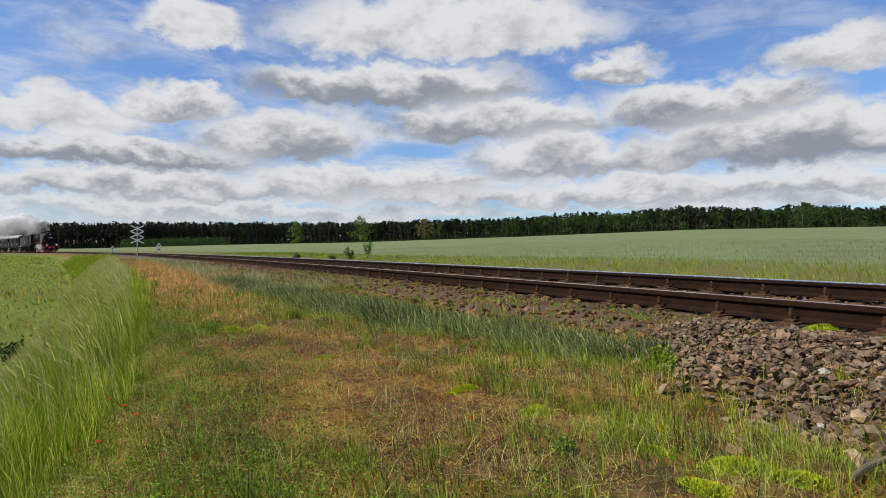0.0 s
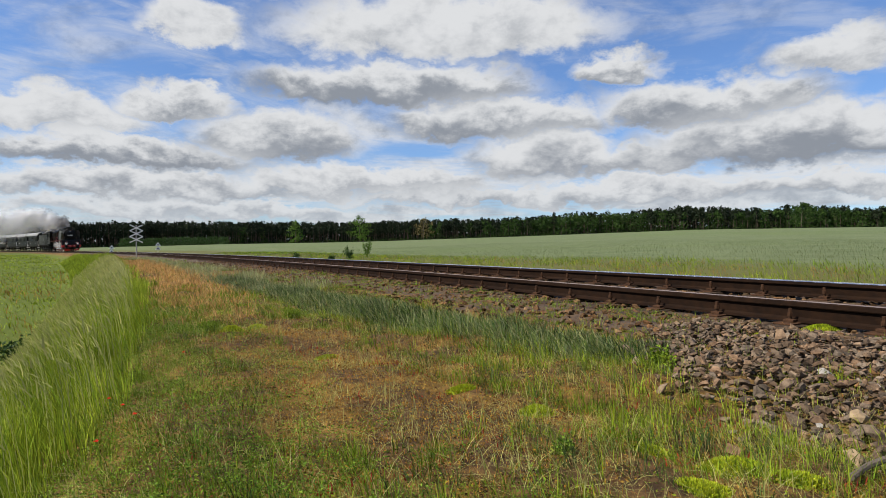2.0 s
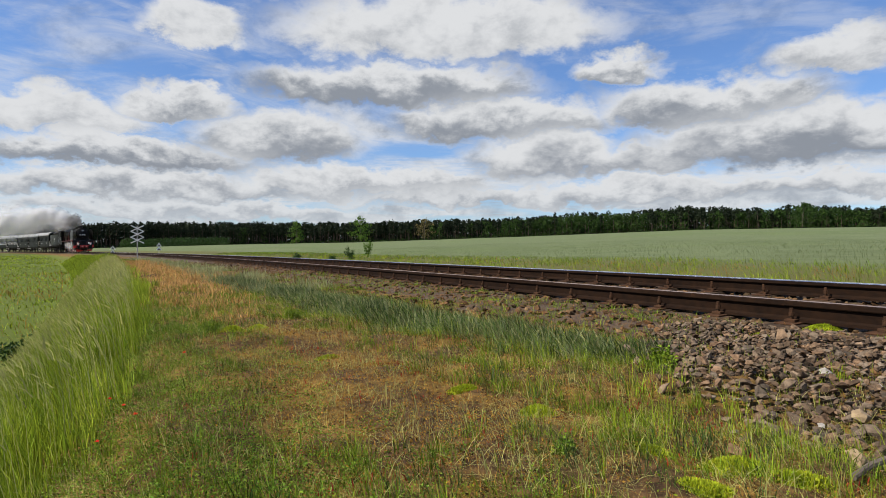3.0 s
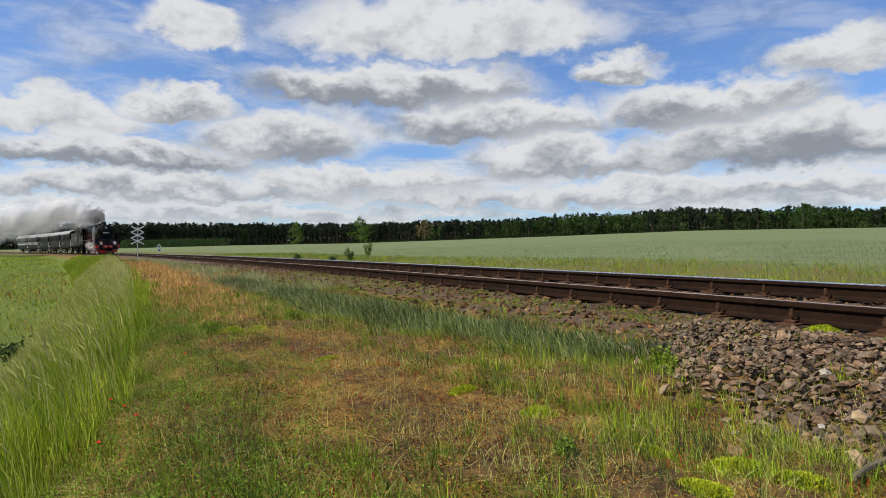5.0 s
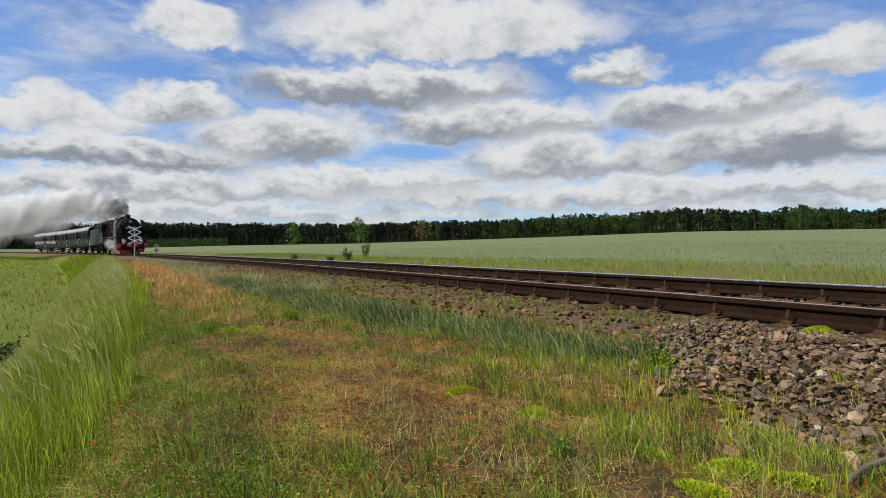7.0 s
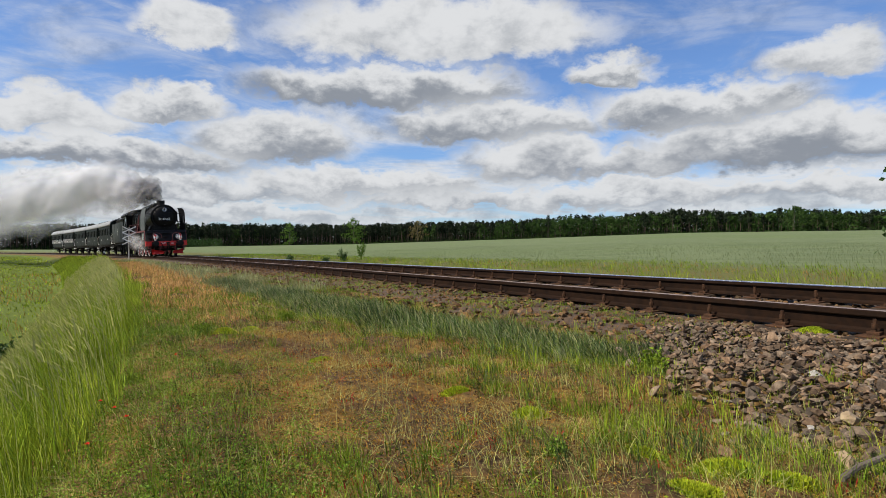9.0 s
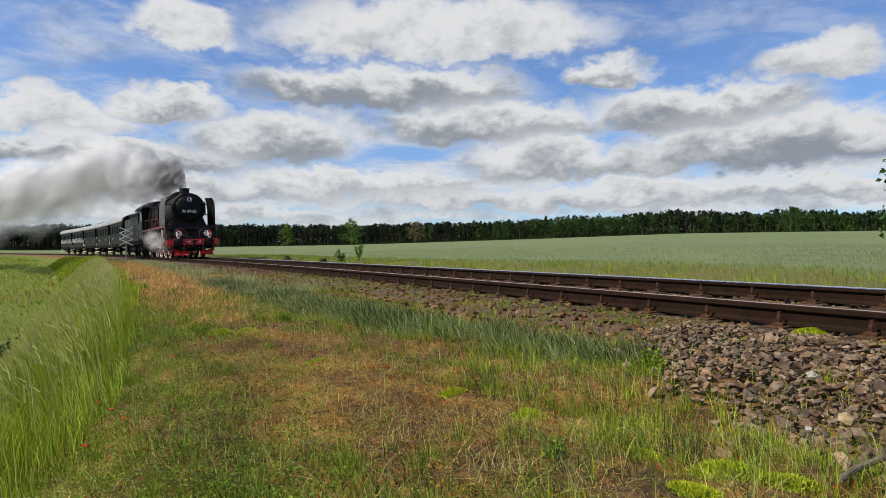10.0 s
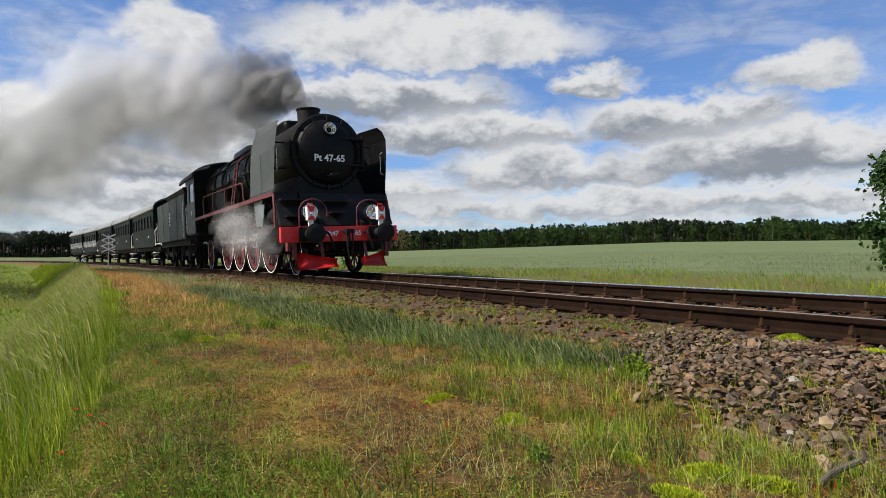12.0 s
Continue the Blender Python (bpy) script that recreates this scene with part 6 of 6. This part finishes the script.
def build_crown():
    # ground cover: moss crumbs, litter and lying dead stalks
    s, w, rs = strew(54, 150000, 0.6, 9, -4.6, -1.6, 1.5)
    x, y = xy_of(s, w)
    m, bare = lumps(x, y, 0.35, 55), ochre(s, w)
    s, w, x, y, bare = keep_by((m + 1.7 * bare + 0.35 * ease(w, -3.3, -2.8) > 0.28) & ~on_heap(s, w), s, w, x, y, bare)
    up = rs.uniform(0.0, 0.020, len(x)) * (1 + 0.6 * lumps(x, y, 0.16, 56))
    dark = rs.uniform(size=len(x)) < 0.55 - 0.42 * bare
    flakes("moss", "ochre moss cushions on bare ground", x[~dark], y[~dark], up[~dark], 0.0042, MOSS, 24, "moss")
    flakes("leaf_litter", "dark brown litter on bare ground", x[dark], y[dark], up[dark] * 0.7, 0.0055, LITTER, 25, "litter")
    s, w, rs = strew(43, 85000, 0.6, 8, -4.5, -1.5, 1.4)
    x, y = xy_of(s, w)
    s, w, x, y = keep_by((lumps(x, y, 0.6, 71) + 1.6 * ochre(s, w) > 0.0) & ~on_heap(s, w), s, w, x, y)
    blades("dead_stalks", "russet dead stalks and moss on bare ground", x, y, rs.uniform(0.010, 0.055, len(x)), 0.0017, (-0.3, 0.0), RUSSET, 14, curl=1.7)
    s, w, rs = strew(44, 32000, 0.5, 8, -4.6, -1.6, 1.4)
    x, y = xy_of(s, w)
    s, w, x, y = keep_by(lumps(x, y, 0.5, 72) > -0.35, s, w, x, y)
    blades("dry_blades", "pale dry blades lying among the weeds", x, y, rs.uniform(0.03, 0.13, len(x)), 0.0020, (-0.3, 0.0), PLUME, 15, curl=2.4)
    # low green growth, thinner on the moss
    s, w, rs = strew(39, 130000, 0.5, 11, -4.75, -1.2, 1.5)
    x, y = xy_of(s, w)
    patch = lumps(x, y, 0.40, 51) + 0.5 * lumps(x, y, 1.6, 52) + 0.8 * ease(-w, 3.7, 4.3) + 0.9 * (1 - ease(s, 1.4, 2.0)) * ease(-w, 3.1, 3.7) - 0.35 * ease(w, -3.1, -2.6)
    s, w, x, y = keep_by((patch - 1.9 * ochre(s, w) > -0.05) & ~(on_heap(s, w) & (rs.uniform(size=len(s)) > 0.03)), s, w, x, y)
    r = np.hypot(x, y)
    blades("short_grass", "short green grass and weeds on the embankment", x, y, rs.uniform(0.015, 0.065, len(x)) * (1.0 + 0.30 * lumps(x, y, 0.4, 53)), 0.0016 + 0.0003 * r, (-0.25, 0.0), GRASS, 10, curl=0.9)
    # tufts of grass
    x, y = spots_in(64, 3400, 0.5, 9, -4.6, -1.7, 1.4, lambda s, w, x, y, rs: (lumps(x, y, 0.6, 65) - 0.9 * ochre(s, w) + 0.6 * (1 - ease(s, 1.5, 2.1)) * ease(-w, 3.1, 3.7) > -0.1) & ~on_heap(s, w))
    tufts("grass_tufts", "loose tufts of green grass on the embankment", x, y, 20, 0.022, (0.035, 0.105), 0.0022, (-0.22, 0.0), GRASS, 66, 0.75, 0.45)
    x, y = spots_in(67, 1400, 0.6, 6, -4.2, -1.8, 1.3, lambda s, w, x, y, rs: (lumps(x, y, 0.7, 68) - 0.8 * ochre(s, w) > 0.05) & ~on_heap(s, w))
    tufts("grass_tufts", "dark blue-green sedge tufts among the weeds", x, y, 14, 0.018, (0.04, 0.12), 0.0023, (-0.3, 0.0), SEDGE, 69, 0.8, 0.45)
    # upright horsetail, thickest towards the stones
    def shoots(s, w, x, y, rs):
        return (lumps(x, y, 0.55, 57) + 0.9 * ease(w, -3.6, -2.6) - 0.9 * ease(s, 2.4, 3.4) - 1.0 * ochre(s, w) > 0.82) & ~(on_heap(s, w) & (rs.uniform(size=len(s)) > 0.28))
    x, y = spots_in(40, 3200, 0.5, 4.6, -4.2, -1.0, 1.2, shoots)
    tufts("horsetail_shoots", "thin upright bright green horsetail shoots", x, y, 6, 0.035, (0.05, 0.14), 0.0022, (-0.10, 0.02), TALL, 11, 0.35, 0.22)
    x, y = spots_in(73, 260, 0.5, 3.0, -2.9, -0.6, 1.0, lambda s, w, x, y, rs: lumps(x, y, 0.6, 74) > 0.2)
    tufts("horsetail_shoots", "thin green shoots growing between the stones", x, y, 10, 0.030, (0.05, 0.14), 0.0024, (-0.12, 0.0), TALL, 23, 0.4, 0.3)
    # red sorrel
    s, w, rs = strew(45, 9000, 0.6, 4.0, -4.4, -2.2, 1.0)
    x, y = xy_of(s, w)
    x, y = keep_by(lumps(x, y, 0.5, 77) + 0.4 * lumps(x, y, 1.5, 78) > 0.50, x, y)
    blades("sorrel", "small dark red sorrel leaves", x, y, rs.uniform(0.012, 0.045, len(x)), 0.006, (-0.1, 0.0), REDWEED, 16, "weed", curl=1.2)
    # leafy herbs towards the shoulder
    s, w, rs = strew(46, 130000, 0.6, 7, -4.8, -3.5, 1.3)
    x, y = xy_of(s, w)
    edge = shoulder(s, x, y)
    x, y = keep_by((lumps(x, y, 0.45, 81) + 1.3 * ease(-w, 3.7, 4.3) > 0.3) & (w > edge - 0.10), x, y)
    swell = 1 + 0.6 * lumps(x, y, 0.3, 82)
    flakes("leafy_herbs", "low leafy green herbs", x, y, rs.uniform(0.0, 0.065, len(x)) * swell, 0.0040, HERB, 17, "herbs")
    s, w, rs = strew(55, 44000, 0.5, 10, -4.7, -1.4, 1.5)
    x, y = xy_of(s, w)
    x, y = keep_by((lumps(x, y, 0.5, 58) - 0.8 * ochre(s, w) > 0.0) & ~on_heap(s, w), x, y)
    flakes("small_weeds", "small green leaves scattered over the embankment", x, y, rs.uniform(0.0, 0.045, len(x)), 0.0042, GRASS, 26, "weeds")


def build_ballast_growth():
    s, w, rs = strew(41, 15000, 5, 45, -4.7, -0.9, 1.5)
    x, y = xy_of(s, w)
    s, w, x, y = keep_by(lumps(x, y, 1.4, 61) > 0.0 + 0.4 * (w > -1.6), s, w, x, y)
    blades("short_grass", "sparse green grass along the ballast", x, y, rs.uniform(0.03, 0.11, len(x)), 0.004 + 0.0006 * s, (-0.35, 0.0), GRASS, 12, curl=0.7)
    x, y = spots_in(42, 3000, 0.5, 16, -1.8, -0.2, 1.35, lambda s, w, x, y, rs: lumps(x, y, 0.9, 66) + 0.4 * np.exp(-((w + 0.45) / 0.3) ** 2) > 0.02 + 0.5 * (s < 2.6) * (w < -0.7))
    tufts("rail_side_grass", "small green tufts growing by the rail", x, y, 14, 0.030, (0.025, 0.085), 0.0026, (-0.25, 0.0), GRASS, 13, 0.8, 0.6)
    s, w, rs = strew(52, 16000, 0.4, 22, -1.8, -0.12, 1.5)
    x, y = xy_of(s, w)
    s, x, y = keep_by(lumps(x, y, 0.6, 67) > -0.2, s, x, y)
    blades("dry_litter", "dry stalks and litter lying on the crushed stone", x, y, rs.uniform(0.02, 0.08, len(x)), 0.0022 + 0.0002 * s, (-0.4, 0.0), RUSSET, 22, curl=2.4)


def build_verge():
    s, w, rs = strew(47, 28000, 2, 60, 3.0, 9.5, 1.3)
    x, y = xy_of(s, w)
    rough = lumps(x, y, 2.2, 91)
    s, w, x, y, rough = keep_by(rough > -0.6, s, w, x, y, rough)
    blades("verge_grass", "uneven green grass between track and field", x, y, rs.uniform(0.03, 0.13, len(x)) * (1 + 0.8 * rough), 0.003 + 0.0004 * np.hypot(x, y), WIND, GRASS, 18, curl=0.6)
    x, y = spots_in(93, 900, 2, 34, 3.6, 7.2, 1.3, lambda s, w, x, y, rs: lumps(x, y, 2.4, 94) > 0.1)
    tufts("verge_grass", "bright clumps of taller grass in the verge", x, y, 13, 0.09, (0.10, 0.26), 0.0036, (-0.3, 0.0), TALL, 95, 0.6, 0.5)
    s, w, rs = strew(48, 9000, 2, 40, 3.2, 8, 1.3)
    x, y = xy_of(s, w)
    s, w, x, y = keep_by(lumps(x, y, 2.6, 92) > 0.0, s, w, x, y)
    blades("dry_grass", "dry brown stalks in the verge beyond the track", x, y, rs.uniform(0.06, 0.18, len(x)), 0.004, WIND, RUSSET, 19, curl=0.6)
    s, w, rs = strew(49, 36000, 2, 60, 6.0, 40, 1.25)
    x, y = xy_of(s, w)
    r = np.hypot(x, y)
    x, y, r = keep_by((r < 130) & (y > 3), x, y, r)
    blades("rye", "silvery green standing rye", x, y, rs.uniform(0.05, 0.12, len(x)) * (1 - 0.65 * ease(r, 15, 55)), 0.003 + 0.0004 * r, (-0.45, 0.0), RYE, 20, "crop")


def build_grass():
    build_tall_grass()
    build_meadow()
    build_sedge()
    build_straw()
    build_crown()
    build_ballast_growth()
    build_verge()


build_grass()


def stonecrop(s, w, rx, ry, seed):
    """A cushion of small fleshy shoots."""
    rs = np.random.RandomState(seed)
    n = int(2600 * rx * ry / 0.01)
    n = max(700, min(n * 3, 2400))
    d = rs.normal(size=(n, 2)) * 0.42
    d = d[np.hypot(d[:, 0], d[:, 1]) < 1.0]
    x0, y0 = xy_of(s, w)
    x, y = x0 + d[:, 0] * rx, y0 + d[:, 1] * ry
    dome = 0.42 * min(rx, ry) * (1 - np.hypot(d[:, 0], d[:, 1]) ** 2)
    return tagged(blades("stonecrop", "", x, y, rs.uniform(0.008, 0.018, len(x)) + dome * 0.35, 0.0055, (0, 0), SEDUM, seed, curl=0.8, lift=dome * 0.75),
                  "low yellow-green cushion of stonecrop", "stonecrop", "stonecrop cushions")


for i, (s, w, rx, ry) in enumerate(((2.37, -3.09, 0.075, 0.05), (1.92, -3.00, 0.085, 0.07), (3.60, -3.35, 0.08, 0.06), (2.54, -0.10, 0.16, 0.10), (2.60, -0.67, 0.09, 0.07),
                                     (1.13, -2.88, 0.12, 0.07), (1.0, -2.82, 0.10, 0.06), (1.08, -3.08, 0.08, 0.05), (1.32, -3.02, 0.07, 0.05), (6.3, -3.6, 0.12, 0.08), (5.0, -3.5, 0.10, 0.08), (1.9, -0.35, 0.14, 0.10), (4.6, -3.75, 0.10, 0.08))):
    stonecrop(s, w, rx, ry, 100 + i)


def herb_plant(s, w, h, spread, n, leaf_mat, label, seed, name="weed", leaf=0.05):
    """A weed with stems and small leaves."""
    rs = np.random.RandomState(seed)
    x0, y0 = xy_of(s, w)
    top = thing(name, label, "weed")
    top.location = (float(x0), float(y0), float(surf_z(x0, y0)))
    bm = bmesh.new()
    spots = []
    for k in range(n):
        a = rs.uniform(0, 6.28)
        e = Vector((math.cos(a) * spread * rs.uniform(0.3, 1), math.sin(a) * spread * rs.uniform(0.3, 1), h * rs.uniform(0.6, 1)))
        pipe(bm, (0, 0, -0.02), e, 0.006 * h / 0.4, 0.002, 5)
        for f in np.linspace(0.35, 1.0, 9):
            spots.append(np.array(e * f) + rs.normal(size=(6, 3)) * leaf * 0.7)
    part("stem", bm, HERB, top)
    loose_mesh("leaves", leaf_cards(rs, np.concatenate(spots), leaf), leaf_mat, top)


herb_plant(26.3, 5.0, 0.62, 0.38, 7, LEAF_DARK, "dark leafy weed standing beyond the track", 1, leaf=0.07)
herb_plant(27.0, 4.4, 0.28, 0.25, 6, LEAF_DARK, "low dark weed beyond the track", 2, leaf=0.06)
herb_plant(33.0, 4.6, 0.32, 0.2, 5, LEAF_DARK, "small dark weed beyond the track", 3, leaf=0.09)
herb_plant(28.0, 6.6, 0.9, 0.22, 6, LEAF_BRIGHT, "tall light green weed at the field's edge", 4, leaf=0.08)
herb_plant(2.15, -2.05, 0.10, 0.09, 9, GRASS, "small bushy green weed among the stones", 5, leaf=0.02)
herb_plant(1.45, -3.25, 0.035, 0.045, 8, HERB, "grey-green rosette weed on bare soil", 6, leaf=0.013)
herb_plant(4.8, -3.9, 0.10, 0.09, 16, GRASS, "round grey-green herb clump", 7, leaf=0.014)
herb_plant(5.3, -3.15, 0.09, 0.08, 14, GRASS, "round grey-green herb clump on bare ground", 8, leaf=0.014)
herb_plant(12.4, -6.05, 0.42, 0.32, 16, LEAF_DARK, "dark shrub in the hollow below the embankment", 9, "shrub", leaf=0.07)


def poppy(s, w, h, seed):
    rs = np.random.RandomState(seed)
    x0, y0 = xy_of(s, w)
    top = thing("poppy", "small red poppy among the grass", "flower", "poppies on the embankment")
    top.location = (float(x0), float(y0), float(surf_z(x0, y0)))
    bm = bmesh.new()
    bent(bm, [(0, 0, 0), (-0.01, 0, h * 0.6), (-0.025, 0.005, h)], 0.0015, 5)
    part("stem", bm, HERB, top)
    for k in range(4):
        bm = bmesh.new()
        a = k * math.pi / 2 + rs.uniform(-0.2, 0.2)
        c = bm.verts.new((0, 0, 0))
        rim = [bm.verts.new((0.008 * math.cos(t), 0.008 * math.sin(t), 0.004 + 0.002 * math.sin(3 * t))) for t in np.linspace(-0.9, 0.9, 6)]
        for p, q in zip(rim, rim[1:]):
            bm.faces.new((c, p, q))
        bmesh.ops.transform(bm, matrix=Matrix.Translation((-0.025, 0.005, h)) @ Matrix.Rotation(a, 4, "Z"), verts=bm.verts)
        part("petal", bm, POPPY, top)


for i, (s, w) in enumerate(((2.58, -4.41), (2.23, -4.48), (2.33, -4.37), (2.75, -4.46), (3.3, -4.15))):
    poppy(s, w, 0.10 + 0.01 * i, 40 + i)


def driftwood():
    bm = bmesh.new()
    x, y = xy_of(0.93, -2.62)
    z = float(surf_z(x, y)) + 0.02
    bent(bm, [(float(x) - 0.08, float(y) - 0.05, z), (float(x), float(y), z + 0.012), (float(x) + 0.12, float(y) + 0.06, z + 0.02)], 0.009, 8)
    tagged(part("stick", bm, BARK), "weathered grey-brown stick lying on the gravel", "stick")


driftwood()


# ---- signs ----
def crossing_sign():
    x, y = -24.0, 47.0
    top = thing("crossing_sign", "white stacked diagonal-cross level crossing sign on grey post", "road sign")
    z = float(ground_z(x, y))
    top.location = (x, y, z)
    top.rotation_euler = (0, 0, radians(27))
    foot = -0.1
    head = 0.39 + (441 - 397) / 1060 * 47.0 - z
    bm = bmesh.new()
    pipe(bm, (0, 0, foot), (0, 0, head - 0.05), 0.04, sides=12)
    part("post", bm, GALV, top)
    for k in range(3):
        c = head - 0.26 - 0.46 * k
        for sg in (-1, 1):
            bm = bmesh.new()
            m = Matrix.Translation((0, -0.06 - 0.012 * sg, c)) @ Matrix.Rotation(sg * radians(27), 4, "Y")
            box(bm, -0.52, 0.52, -0.010, 0.010, -0.042, 0.042, 0.004, m)
            part("cross_arm", bm, WHITE, top)


def triangle_sign(px, py, dist):
    x = (px - 784) / 1060 * dist
    y = dist
    z = float(ground_z(x, y))
    top = thing("track_marker", "white triangular railway marker board with black centre", "railway sign", "marker boards by the track")
    top.location = (x, y, z)
    top.rotation_euler = (0, 0, radians(28))
    c = 0.39 + (441 - py) / 1060 * dist - z
    k = dist / 1060
    bm = bmesh.new()
    pipe(bm, (0, 0, -0.1), (0, 0, c + 4 * k), 0.035, sides=10)
    part("post", bm, GALV, top)
    for zc in (c + 3.4 * k, c - 3.4 * k):
        bm = bmesh.new()
        slab(bm, [(-4.6 * k, zc - 3.2 * k), (4.6 * k, zc - 3.2 * k), (0, zc + 3.6 * k)], 0.02, "y", -0.05)
        board = part("board", bm, WHITE, top)
        bm = bmesh.new()
        slab(bm, [(-1.9 * k, zc - 2.2 * k), (1.9 * k, zc - 2.2 * k), (0, zc + 0.8 * k)], 0.01, "y", -0.068)
        part("emblem", bm, SOOT, board)


crossing_sign()
triangle_sign(281, 435, 72)
triangle_sign(199, 440, 100)

# ---- motion ----
# where the front buffers stand along the track, second by second
RUN = [(0.0, 145.6), (1.0, 135.6), (2.0, 125.5), (3.0, 115.3), (4.0, 105.1), (5.0, 94.8), (6.0, 84.6), (7.0, 73.9), (8.0, 62.4),
       (9.0, 50.4), (9.5, 44.7), (10.0, 38.9), (10.5, 32.7), (11.0, 26.2), (11.5, 19.6), (12.0, 13.15)]


def place_at(t):
    """Smooth run through RUN."""
    ts, ss = [a for a, _ in RUN], [b for _, b in RUN]
    i = min(max(0, int(np.searchsorted(ts, t, side="right")) - 1), len(ts) - 2)
    def rate(k):
        a, b = max(0, k - 1), min(len(ts) - 1, k + 1)
        return (ss[b] - ss[a]) / (ts[b] - ts[a])
    h = ts[i + 1] - ts[i]
    u = (t - ts[i]) / h
    return ((1 + 2 * u) * (1 - u) ** 2 * ss[i] + u * (1 - u) ** 2 * h * rate(i) + u * u * (3 - 2 * u) * ss[i + 1] + u * u * (u - 1) * h * rate(i + 1))


def ride(s, front, back):
    """The pose of a vehicle whose nose is at s and which is borne at two points behind it."""
    p, q = on_track(s + front, GAUGE / 2), on_track(s + back, GAUGE / 2)
    ahead = (p - q).to_2d().normalized()
    nose = p + Vector((ahead.x, ahead.y, 0)) * front
    return Matrix.Translation(nose) @ Matrix.Rotation(math.atan2(ahead.y, ahead.x), 4, "Z") @ Matrix.Rotation(CANT / GAUGE, 4, "X")


def motions():
    beats = [k * 0.25 for k in range(49)]
    ticks = [k / FPS for k in range(12 * FPS + 1)]
    run = [place_at(t) for t in ticks]
    walk(loco, [(t, ride(place_at(t), 1.0, 14.0)) for t in beats])
    walk(tender, [(t, ride(place_at(t) + 14.75, 2.0, 6.6)) for t in beats])
    for c, at in zip(coaches, COACH_AT):
        walk(c, [(t, ride(place_at(t) + at, 2.5, 8.0)) for t in beats])
    for axle, x, r, phase in WHEELS:
        rows = []
        for t, s in zip(ticks, run):
            angle = (run[0] - s) / r + phase
            rows.append((t, Matrix.Translation((x, 0, r)) @ Matrix.Rotation(angle, 4, "Y")))
        walk(axle, rows)
    for rod, side in coupling_rods:
        rows = []
        for t, s in zip(ticks, run):
            angle = (run[0] - s) / 0.925 + (0 if side < 0 else math.pi)
            rows.append((t, Matrix.Translation((0.33 * math.sin(angle), 0, 0.925 + 0.33 * math.cos(angle)))))
        walk(rod, rows)
    for cloud in SMOKES:
        walk(cloud, [(t, ride(place_at(t), 1.0, 14.0)) for t in beats])
    for puff, base, drift, spin in PUFFS:
        walk(puff, [(t, Matrix.Translation(base + drift * (t - 6.0)) @ Euler(spin * (t - 6.0)).to_matrix().to_4x4()) for t in (0.0, 3.0, 6.0, 9.0, 12.0)])


motions()
